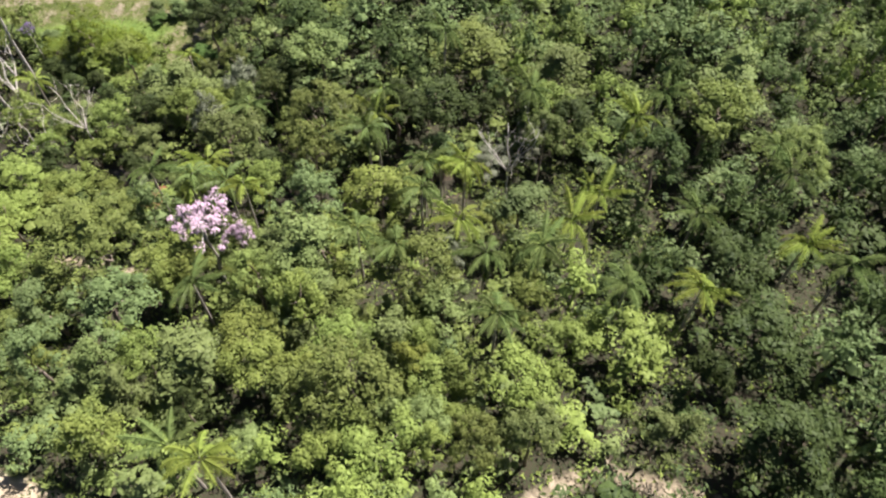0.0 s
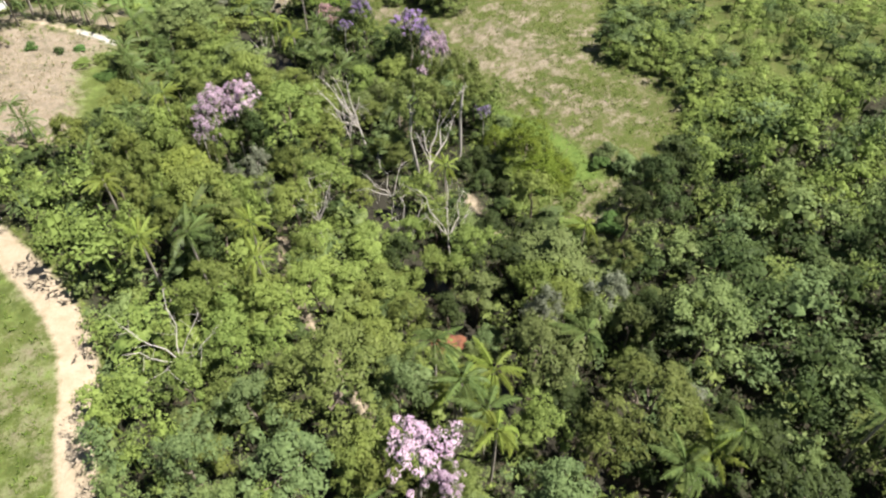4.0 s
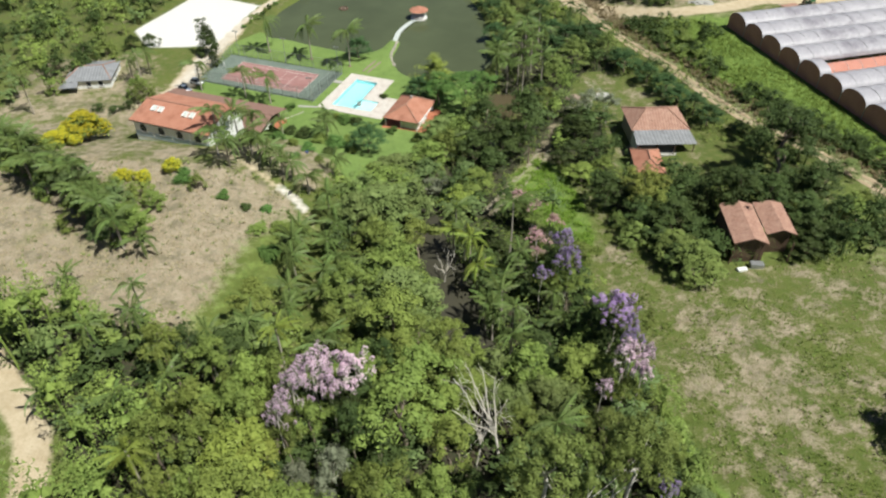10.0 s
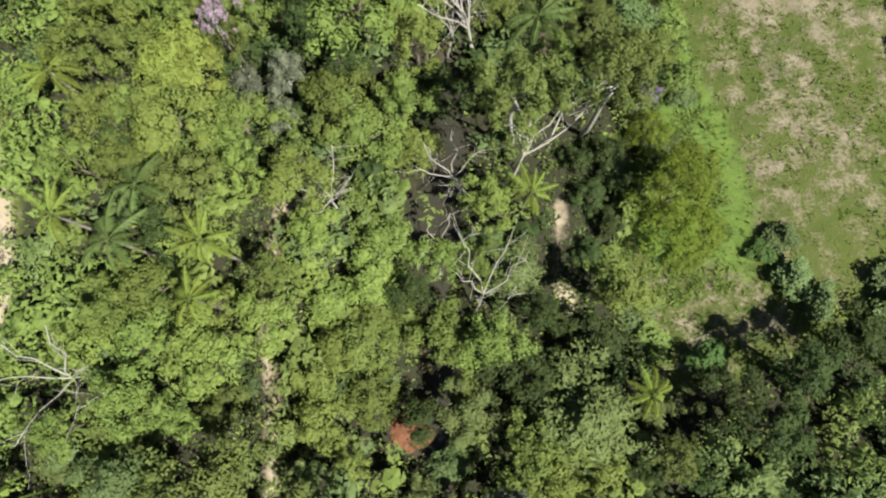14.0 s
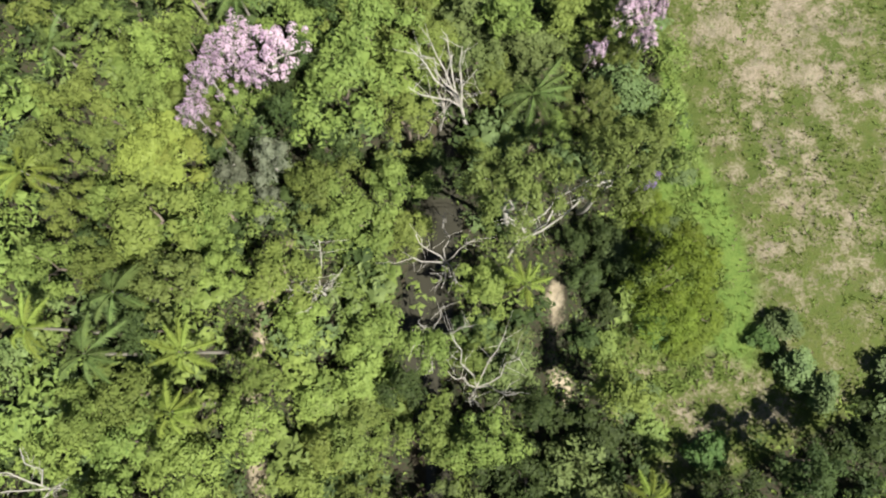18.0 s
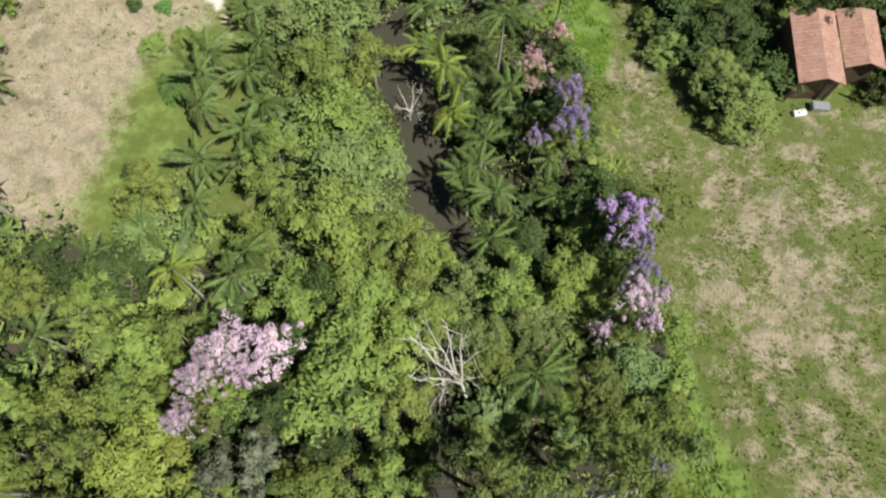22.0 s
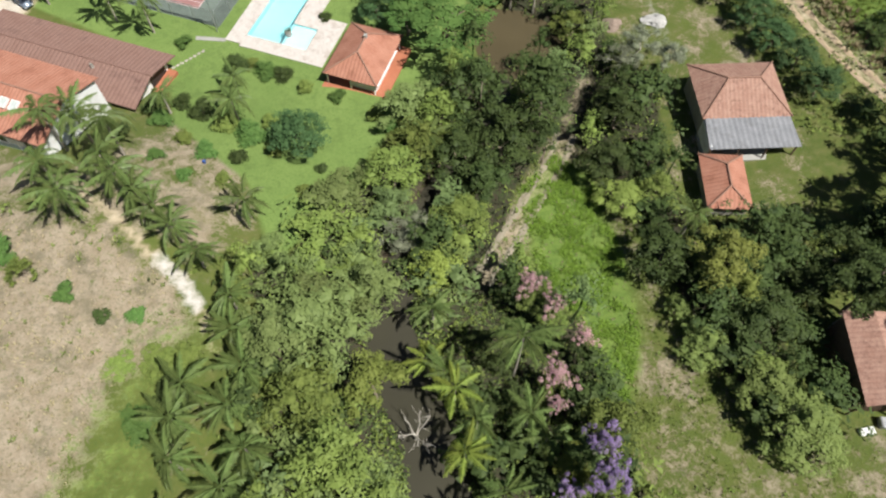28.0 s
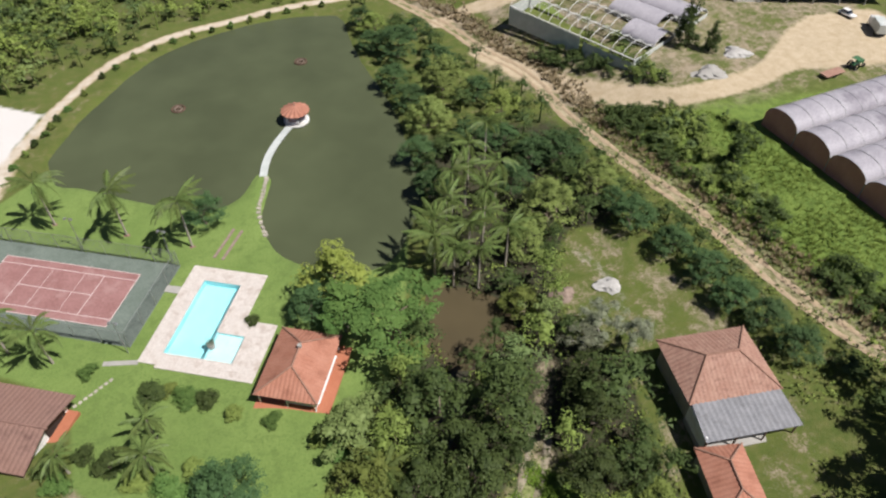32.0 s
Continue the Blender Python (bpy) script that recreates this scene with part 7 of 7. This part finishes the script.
bare_tree(56.5, 100.5, 10.5, 10, "slender pale bare tree", (0.1, 0.2), 0.3)

# ---- shrubs on lawn, pond path and fields ----
POOL_SHRUBS = [
    (13.6, 202.8, 1.8, 2.6), (23.0, 197.6, 2.0, 4.2), (25.2, 197.9, 1.5, 2.6), (28.0, 196.4, 1.9, 3.8), (30.6, 195.6, 1.7, 3.2), (34.3, 192.8, 1.9, 2.8), (39.6, 190.6, 1.7, 2.6),
    (36.1, 209.0, 0.9, 2.2), (45.5, 187.0, 2.0, 3.0), (47.5, 184.0, 2.2, 3.2), (38.5, 175.5, 1.2, 1.8), (36.5, 171.0, 1.4, 2.2), (40.5, 170.5, 1.6, 2.2), (20.0, 186.5, 2.4, 4.0),
]
GARDEN_SHRUBS = [
    (24.0, 184.0, 2.2, 4.2), (28.0, 181.5, 2.6, 4.4), (16.5, 188.5, 2.0, 3.0), (31.5, 178.5, 2.0, 3.0), (14.5, 184.0, 2.0, 3.4), (12.5, 187.0, 2.4, 3.2), (18.5, 180.0, 1.6, 3.0),
    (22.5, 177.5, 1.8, 3.2), (27.0, 176.5, 1.8, 2.6), (26.0, 172.0, 1.4, 2.6), (20.5, 172.5, 1.2, 2.2), (9.5, 181.0, 2.0, 3.2), (30.0, 185.0, 1.8, 2.8), (16.0, 176.0, 1.3, 2.4),
]
for i, (x, y, h, w) in enumerate(POOL_SHRUBS + GARDEN_SHRUBS):
    plant(SHRUB[i % 3], x, y, h, w, "rounded green garden shrub on the lawn", "garden_shrub", "shrub", "lawn shrubs")
for i, (x, y) in enumerate(POND_PATH[3:-4]):
    plant(SHRUB[(0, 2, 1)[i % 3]], x + 2.4 * (1 if i < 9 else 0.6), y - (0.8 if i < 9 else 2.6), 1.3 + 0.5 * ((i * 0.37) % 1), 1.7, "small clipped shrub beside the pond path", "path_shrub", "shrub", "pond path shrubs")
for i, (x, y, h, w) in enumerate(((93.4, 73.6, 3.2, 4.6), (95.6, 71.4, 3.0, 4.2), (93.0, 78.3, 2.6, 3.6), (90.8, 76.4, 2.0, 3.0), (78.6, 82.6, 3.6, 8.6), (75.6, 86.0, 3.0, 5.0), (81.0, 88.0, 2.2, 4.6), (83.5, 95.0, 1.8, 3.4), (80.0, 78.0, 2.0, 4.0), (74.0, 75.0, 2.6, 4.4),
                                  (103.5, 73.0, 2.4, 5.0), (114.6, 83.1, 2.6, 4.6), (116.2, 103.2, 3.0, 6.0), (84.6, 64.6, 2.0, 4.4), (79.0, 66.4, 2.4, 4.8), (77.4, 70.6, 2.6, 4.4), (11.5, 153.0, 1.6, 2.6), (16.0, 150.4, 1.3, 2.0), (19.6, 150.8, 1.2, 2.2), (20.0, 125.6, 1.4, 2.2), (3.0, 158.0, 2.6, 4.0), (25.4, 141.0, 1.8, 5.0), (22.6, 138.0, 1.5, 4.2))):
    plant(SHRUB[(3, 3, 3, 0, 2)[i % 5] if i < 16 else i % 2], x, y, h, w, "low leafy bush on open grass", "bush", "bush", "field bushes")


# ---- the forest ----
def canopy(x, y):
    """Height of the woods at a place, in metres."""
    if y > 285 or x < -12:
        return 6.0
    if y > 160:
        return (8.5 if y < 214 else 6.2) if x < 100 else 5.5
    if x > 84:
        return 10.5 if y < 66 else 4.8 if y < 136 else 8.5
    if y > 116:
        return 9.5
    if x > 62 and y > 60:
        return 9.0
    return 12.5 if x < 46 and y > 60 else 11.0


OPEN_LAND = (MEADOW, DRY_FIELD, ESTATE, WEST_GRASS, EAST_SLOPE, HOUSE_YARD, BAY_EDGE, GREEN_STRIP, SHED_YARD, SHADE_HOLLOW, SHADE_BANK, FARM_SHADE, *DARK_GAPS)
g = np.random.default_rng(21)
cand = np.concatenate([np.stack([g.uniform(-12, 126, 9000), g.uniform(-50, 260, 9000)], 1), np.stack([g.uniform(-66, 190, 2200), g.uniform(-60, 326, 2200)], 1), np.stack([g.uniform(100, 172, 1500), g.uniform(30, 136, 1500)], 1)])
room = np.full(len(cand), 1e9)
for poly in OPEN_LAND:
    room = np.minimum(room, -inside(cand[:, 0], cand[:, 1], poly))
ds, at = along(cand[:, 0], cand[:, 1], STREAM_LINE)
room = np.minimum(room, ds - np.interp(at, np.arange(len(STREAM_W)), STREAM_W) - np.where((cand[:, 1] > 114) & (cand[:, 1] < 160), 1.1, np.where(cand[:, 1] < 75, -0.9, 0.1)))
for line, gap in ((EAST_TRACK, 4.4), (GRASS_ROAD, 2.4), (BANK_PATH, 0.9), (FOREST_PATH, 1.2), (WEST_TRACK, 1.4), (SAND_PATH, 4.4), ([(62, -36), (54, -31), (42, -21)], 3.0), ([(49, -13), (33, -13)], 2.0), ([(58.4, 90), (56, 84), (55.2, 78), (54.4, 72)], 3.2), ([(39.4, -19.0), (35.0, -21.6), (29.0, -21.2)], 3.0), ([(35.8, -5.7), (37.1, -10.5)], 2.6), ([(52.2, 56.8), (55.8, 62), (56.0, 74)], 2.8)):
    room = np.minimum(room, along(cand[:, 0], cand[:, 1], line)[0] - gap)
taken = np.array([o.location[:2] for o in bpy.data.objects if o.parent is None and o.get("category") in ("tree", "palm tree")])
wide = np.array([2.1 if o["category"] == "palm tree" else 2.5 * o.scale.x + 0.3 if o.get("group") in ("great trees", "olive domes", "canopy trees", "pond bank trees") else 3.0 for o in bpy.data.objects if o.parent is None and o.get("category") in ("tree", "palm tree")])
ruled = np.array([o.get("group") in ("great trees", "olive domes", "canopy trees", "pond bank trees") for o in bpy.data.objects if o.parent is None and o.get("category") in ("tree", "palm tree")])
PALMS = np.array([(*o.location[:2], next(c for c in o.children if c.name.startswith("trunk")).matrix_local[2][2]) for o in bpy.data.objects if o.name.startswith("palm_tree")])
spots = []
for (x, y), free in zip(cand, room):
    if free < 0.5 or len(spots) > 2000:
        continue
    h = canopy(x, y) * (1 + 0.22 * noise.noise((x * 0.09, y * 0.09, 5.0)))
    gap = (1.4 + 0.145 * h) * (0.8 + 0.5 * (0.5 + noise.noise((x * 0.05, y * 0.05, 8.0))))
    if noise.noise((x * 0.13, y * 0.13, 1.5)) > (0.1 if x > 113 and 132 < y < 172 else 0.42):
        continue
    off = np.hypot(taken[:, 0] - x, taken[:, 1] - y)
    if (off < np.where(ruled, wide, np.minimum(wide, gap))).any():
        continue
    if spots and (np.hypot(*(np.array([s[:2] for s in spots]) - (x, y)).T) < gap).any():
        continue
    h *= g.choice([0.5, 0.7, 0.95, 1.08, 1.25]) * g.uniform(0.92, 1.08)
    if (off[ruled] < 6).any():
        h *= 0.78
    near = np.hypot(PALMS[:, 0] - x, PALMS[:, 1] - y)
    if near.min() < 4.2:
        h = min(h, PALMS[near.argmin(), 2] - 2.2)
    if y < -33:
        h *= 1.3
    if 43 < x < 54 and 50 < y < 80:
        h *= 0.72
    big = g.choice([1.0, 1.0, 1.0, 1.35])
    spots.append((x, y, h * (1.08 if big > 1 else 1), min(free * 0.6 + 2.2, gap) * g.uniform(1.6, 2.7) * big))
spots.sort(key=lambda s: max(abs(s[0] - 50) / 42, abs(s[1] - 68) / 98))
TONES = ("bright", "mid", "dark", "blue", "olive", "sage")


def tone_at(x, y, u, bias=0.0):
    v = bias + noise.noise((x * 0.06, y * 0.06, 2.0)) * 0.9 + u * 1.2 - 0.25 + ((0.14 if x > 56 else 0.02) + 0.5 * ease((-2 - y) / 14) * ease((74 - x) / 10) if y < 60 else 0.08 if x > 84 and y < 136 else 0.42 if x > 58 else -0.12) + (0.38 if y > 160 and x > 52 else 0.15 if y > 160 else 0) + (0.6 if x > 84 and 136 < y < 215 else 0)
    if y < -6 and x < 82 and u < 0.75 * ease((-6 - y) / 8):
        return "dark" if u < 0.5 else "blue"
    # Dark leaves put the black shade of the stream bank into colour.
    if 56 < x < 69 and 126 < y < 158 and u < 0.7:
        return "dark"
    # Dark leaves stand in for the shadows of tall trees.
    if 76 < x < 106 and 48 < y < 68 and u < 0.45:
        return "dark"
    # Darker tones stand in for the shaded gaps in these woods.
    if x > 60 and y < 48 and u < (0.5 if y > 18 else 0.2):
        return "dark" if u < (0.4 if y > 18 else 0.1) else "blue"
    if 48 < x < 84 and 162 < y < 212 and u < 0.5:
        return "dark" if u < 0.3 else "mid"
    # Dark trees; the tone also imitates shade between crowns and round the hollow.
    if (x > 84 and 138 < y < 215 and u < 0.7) or (68 < x < 80 and 64 < y < 90 and u < 0.8):
        return "dark"
    # Dark tone also imitates the shade between pond-bank crowns.
    if 58 < x < 112 and y > 204 and u < 0.8:
        return "dark"
    if u > 0.965:
        return "bright" if y > 60 else "yellow" if x < 60 else "grey"
    if (32 < x < 56 and 118 < y < 162 and u < 0.6) or 0.46 < u < (0.7 if y < 58 else 0.54):
        return "sage"
    if y < 58 and 0.7 < u < 0.82:
        return "blue"
    v = v if not -6 < y < 60 else min(v, 0.7)
    return "bright" if v < 0.22 else "mid" if v < 0.62 else "olive" if v < 0.78 else "blue" if v < 0.95 else "dark"


for x, y, h, w in spots[:170]:
    tone = tone_at(x, y, g.uniform())
    plant(BROAD[tone][int(g.integers(len(BROAD[tone])))], x, y, h, w, SAYS[tone], "forest_tree", "tree", "forest trees", limbs=2)


def far_woods(name, rows, label, seed, each=17, clumps=17, leaf=0.26, bias=0.0, cores=4):
    """Woods farther off, as one mesh of many uneven crowns with their stems."""
    r = np.random.default_rng(seed)
    pool_ = {}
    for i, tone in enumerate(TONES):
        for j in range(2):
            c, rad = clumps_of(r, 2.7, 5.0, clumps, 4.7, 0.34, (0.2, 0.38))
            pool_[tone, j] = joined([leaves_on(r, c, rad, each, leaf, 0.35, 0.85, 0.3), core_quads(np.array([[0, 0, 6.6], [0.9, 0.5, 6.2], [-0.8, 0.6, 6.4], [0.1, -1.0, 6.3]])[:cores], np.array([0.75, 0.55, 0.62, 0.55])[:cores]), limb_line(r, (0, 0, -0.6), (0, 0, 6.5), 0.2, 0.1, 0.05, 4)])
    v, q, idx, n = [], [], [], 0
    for x, y, h, w in rows:
        tone = tone_at(x, y, r.uniform(0, 0.96), bias)
        pv, pq = pool_[tone, int(r.integers(2))]
        a, s = r.uniform(0, 6.28), w / 5.6
        rot = np.array([[math.cos(a) * s, -math.sin(a) * s, 0], [math.sin(a) * s, math.cos(a) * s, 0], [0, 0, h / 10]])
        v.append(pv @ rot.T + (x, y, gz(x, y)))
        q.append(pq + n)
        idx.append(np.full(len(pq), TONES.index(tone)))
        n += len(pv)
    ob = new(name, mesh_np(name, np.concatenate(v), np.concatenate(q), [LEAF[t_] for t_ in TONES], np.concatenate(idx)))
    return tagged(ob, label, "woods", kind="stuff")


far_woods("woodland", spots[170:], "dense mixed green woodland round the valley", 5, 22, 19, 0.205)

# wooded hillside beyond the pond and the hut
hill = np.stack([g.uniform(-140, 75, 7000), g.uniform(205, 372, 7000)], 1)
free = np.minimum.reduce([-inside(hill[:, 0], hill[:, 1], VALLEY), -inside(hill[:, 0], hill[:, 1], SAND_LOT) - 2.0,
                          along(hill[:, 0], hill[:, 1], POND_PATH)[0] - 2.5, along(hill[:, 0], hill[:, 1], EAST_TRACK)[0] - 3])
rows = [(x, y, g.uniform(3.0, 8.0), g.uniform(3.6, 7.2)) for (x, y), f_ in zip(hill, free) if f_ > 0.3 and (y > 284 or x < -8) and x < 62 and noise.noise((x * 0.05, y * 0.05, 6.0)) > -0.75][:1150]
far_woods("hillside_woods", rows, "mixed green scrub and woods on the far hillside", 9, 13, 9, 0.42, 0.3, 1)

# undergrowth below and between the crowns
cand = np.stack([g.uniform(-10, 125, 22000), g.uniform(-50, 240, 22000)], 1)
room = np.full(len(cand), 1e9)
for poly in OPEN_LAND:
    room = np.minimum(room, -inside(cand[:, 0], cand[:, 1], poly))
ds, at = along(cand[:, 0], cand[:, 1], STREAM_LINE)
room = np.minimum(room, ds - np.interp(at, np.arange(len(STREAM_W)), STREAM_W) - 0.5)
for line, gap in ((EAST_TRACK, 1.3), (GRASS_ROAD, 2.2), (BANK_PATH, 0.9), (FOREST_PATH, 0.7), (WEST_TRACK, 1.1), (SAND_PATH, 2.4)):
    room = np.minimum(room, along(cand[:, 0], cand[:, 1], line)[0] - gap)
low = cand[room > -0.8]
low = np.concatenate([low + g.normal(size=low.shape) * 0.5 for _ in range(6)])
lz = np.array([abs(noise.noise((x * 0.21, y * 0.21, 3.0))) * 4.2 + 0.15 for x, y in low]) * g.uniform(0.25, 1.0, len(low))
lp = np.c_[low, ground_z(low[:, 0], low[:, 1]) + lz]
lv, lq = leaf_quads(lp, g.normal(size=lp.shape) * 0.6 + (0, 0, 0.8), 0.3, g)
tagged(new("undergrowth", mesh_np("undergrowth", lv, lq, [LEAF["mid"], LEAF["dark"], LEAF["bright"]], g.integers(0, 3, len(lq)))), "tangled green undergrowth below the forest trees", "undergrowth", kind="stuff")

floor = np.stack([g.uniform(30, 82, 26000), g.uniform(44, 96, 26000)], 1)
dp = np.minimum(along(floor[:, 0], floor[:, 1], FOREST_PATH)[0], np.where(inside(floor[:, 0], floor[:, 1], SHADE_HOLLOW) > -1, 2.0, 9))
floor = floor[(dp > 1.0) & (dp < 4.5) & (along(floor[:, 0], floor[:, 1], [(69.6, 82.2), (69.6, 79.4)])[0] > 1.4)]
shade = [np.stack([g.uniform(x0, x1, n), g.uniform(y0, y1, n)], 1) for x0, x1, y0, y1, n in ((46, 72, 112, 162, 26000), (44, 74, -20, 40, 26000))]
ds = along(shade[0][:, 0], shade[0][:, 1], STREAM_LINE)[0]
shade[0] = shade[0][((inside(shade[0][:, 0], shade[0][:, 1], SHADE_BANK) > -1.5) | (ds < 6.5)) & (ds > 3.0)]
shade[1] = shade[1][np.max([inside(shade[1][:, 0], shade[1][:, 1], p) for p in DARK_GAPS], axis=0) > -1]
floor = np.concatenate([floor, *shade])
fz = np.array([0.1 + 0.9 * abs(noise.noise((x * 0.6, y * 0.6, 6.0))) for x, y in floor]) * g.uniform(0.2, 1.0, len(floor))
fv, fq = leaf_quads(np.c_[floor, ground_z(floor[:, 0], floor[:, 1]) + fz], g.normal(size=(len(floor), 3)) * 0.5 + (0, 0, 0.8), 0.26, g)
tagged(new("forest_floor", mesh_np("forest_floor", fv, fq, [LEAF["mid"], LEAF["dark"], LEAF["blue"]], g.integers(0, 3, len(fq)))), "low ferns and seedlings on the shaded forest floor", "undergrowth", kind="stuff")

room = np.minimum(room, along(cand[:, 0], cand[:, 1], [(62, -36), (54, -31), (42, -21)])[0] - 3)
for line, gap in (([(71.5, 88), (73, 68)], 1.4), ([(39.4, -19.0), (35.0, -21.6), (29.0, -21.2)], 3.0), ([(35.8, -5.7), (37.1, -10.5)], 2.6)):
    room = np.minimum(room, along(cand[:, 0], cand[:, 1], line)[0] - gap)
room = np.minimum(room, along(cand[:, 0], cand[:, 1], [(52.2, 56.8), (55.8, 62), (56.0, 74)])[0] - 3.0)
bush = cand[(room > 0.6) & (cand[:, 1] < 165)][:1700]
bush = bush[(bush[:, 1] > 62) | (np.arange(len(bush)) % 5 < 3)]
# The 0.55 bias darkens leaf tones to imitate shade between the crowns.
far_woods("understory", [(x, y, h, h * g.uniform(0.9, 1.5) + 1.0) for (x, y), h in zip(bush, g.uniform(2.2, 6.0, len(bush)))], "leafy bushes and saplings filling the gaps below the trees", 12, 15, 7, 0.33, 0.55, 2)

# bushes on the slope between track and greenhouses, and hedge along it
cand = np.stack([g.uniform(95, 150, 7000), g.uniform(130, 275, 7000)], 1)
d = along(cand[:, 0], cand[:, 1], EAST_TRACK)[0]
e = inside(cand[:, 0], cand[:, 1], EAST_SLOPE)
lean = noise.noise
rows = [(x, y, g.uniform(0.9, 2.8), g.uniform(1.6, 3.4)) for (x, y), d_, e_ in zip(cand, d, e) if e_ > 0.5 and 4.2 < d_ < (20 if y > 226 else 10.5) and along(np.array([x]), np.array([y]), DIRT_ROAD)[0][0] > 4
        and x < 126 + (235 - y) * 0.25 and lean((x * 0.12, y * 0.12, 7.0)) > (0.02 if d_ > 10 and y < 228 else -0.3)]
far_woods("slope_bushes", rows[:640], "scrubby green bushes on the slope below the greenhouses", 8, 14, 9, 0.36, -0.5)


# ---- grass tufts and weeds ----
def tufts(name, places, size, blades, material, label, seed, flatness=0.5):
    r = np.random.default_rng(seed)
    p = np.repeat(places, blades, 0)
    a = r.uniform(0, 2 * math.pi, len(p))
    s = size * r.uniform(0.5, 1.4, len(p))
    out = np.stack([np.cos(a), np.sin(a), np.zeros(len(p))], 1)
    acr = np.stack([-np.sin(a), np.cos(a), np.zeros(len(p))], 1)
    foot = p + out * 0.1 * s[:, None]
    tip = foot + out * (s * r.uniform(0.2, 1.0, len(p)) * flatness * 2)[:, None] + np.array([0, 0, 1.0]) * (s * 0.8)[:, None]
    v = np.stack([foot + acr * (s * 0.16)[:, None], tip, foot - acr * (s * 0.16)[:, None]], 1).reshape(-1, 3)
    return tagged(new(name, mesh_np(name, v, np.arange(len(v)).reshape(-1, 3), material)), label, "grass", kind="stuff")


def scatter(n, poly, seed, keep=lambda x, y: True):
    r = np.random.default_rng(seed)
    a = np.array(poly)
    pts = np.stack([r.uniform(a[:, 0].min(), a[:, 0].max(), n), r.uniform(a[:, 1].min(), a[:, 1].max(), n)], 1)
    pts = pts[inside(pts[:, 0], pts[:, 1], poly) > 0.2]
    pts = np.array([p for p in pts if keep(*p)])
    return np.c_[pts, ground_z(pts[:, 0], pts[:, 1]) + 0.02]


patchy = lambda x, y: noise.noise((x * 0.16, y * 0.16, 9.0)) > -0.05
GRASSY = foliage("grass_blade", (0.108, 0.162, 0.031), (0.18, 0.234, 0.054), 0.3, 0.7)
STRAW = foliage("straw_blade", (0.25, 0.205, 0.125), (0.36, 0.30, 0.20), 0.2, 0.8)
tufts("meadow_grass", scatter(26000, MEADOW, 31, patchy), 0.34, 4, GRASSY, "tufts of green grass in the meadow", 31)
tufts("lush_weeds", scatter(6000, LUSH, 41, lambda x, y: noise.noise((x * 0.35, y * 0.35, 2.0)) > -0.1), 0.36, 7, foliage("weed_leaf", (0.12, 0.205, 0.03), (0.20, 0.30, 0.05), 0.25, 0.7), "bright leafy weeds beside the grass road", 41, 0.8)
tufts("meadow_straw", scatter(9000, MEADOW, 32, lambda x, y: not patchy(x, y)), 0.3, 4, STRAW, "tufts of dry straw in the meadow", 32)
tufts("field_straw", scatter(6000, DRY_FIELD, 33), 0.36, 4, STRAW, "tufts of dry straw on the bare field", 33)
tufts("meadow_weeds", scatter(1500, MEADOW, 34), 0.34, 12, LEAF["mid"], "small dark weeds dotted over the meadow", 34, 0.8)
tufts("field_weeds", scatter(700, DRY_FIELD, 35), 0.36, 12, LEAF["olive"], "small weeds dotted over the dry field", 35, 0.8)
tufts("tall_grass", scatter(3600, [(74, 74), (80, 70), (88, 72), (88, 84), (85, 100), (83, 112), (80, 122), (79, 130), (78, 118), (79, 104), (76, 90)], 36, lambda x, y: noise.noise((x * 0.4, y * 0.4, 4.0)) > -0.05), 0.6, 9, LEAF["mid"], "lush tall grass along the forest edge", 36, 0.7)
verge = np.array(EAST_TRACK)[3:]
vr = np.random.default_rng(44)
vs = verge[vr.integers(0, len(verge) - 1, 2600)]
vs = vs + (3.6, 1.7) + vr.normal(size=vs.shape) * (1.5, 2.4)
vs = vs[along(vs[:, 0], vs[:, 1], EAST_TRACK)[0] > 2.0]
tufts("dead_scrub", np.c_[vs, ground_z(vs[:, 0], vs[:, 1])], 0.75, 8, foliage("dead_stalk", (0.13, 0.095, 0.06), (0.24, 0.185, 0.12), 0.1, 0.8), "dead brown scrub along the verge of the farm track", 44, 0.5)
tufts("slope_grass", scatter(26000, [(99, 254), (104, 238), (113, 216), (119, 199), (125, 187), (140, 157), (147, 146), (142, 186), (133, 215), (127, 236), (116, 246)], 37), 0.42, 5, GRASSY, "rank grass on the slope below the greenhouses", 37, 0.7)
tufts("verge_grass", scatter(6000, WEST_GRASS, 38, lambda x, y: along(np.array([x]), np.array([y]), WEST_TRACK)[0][0] > 3.0), 0.5, 5, GRASSY, "grass beside the sandy track", 38)
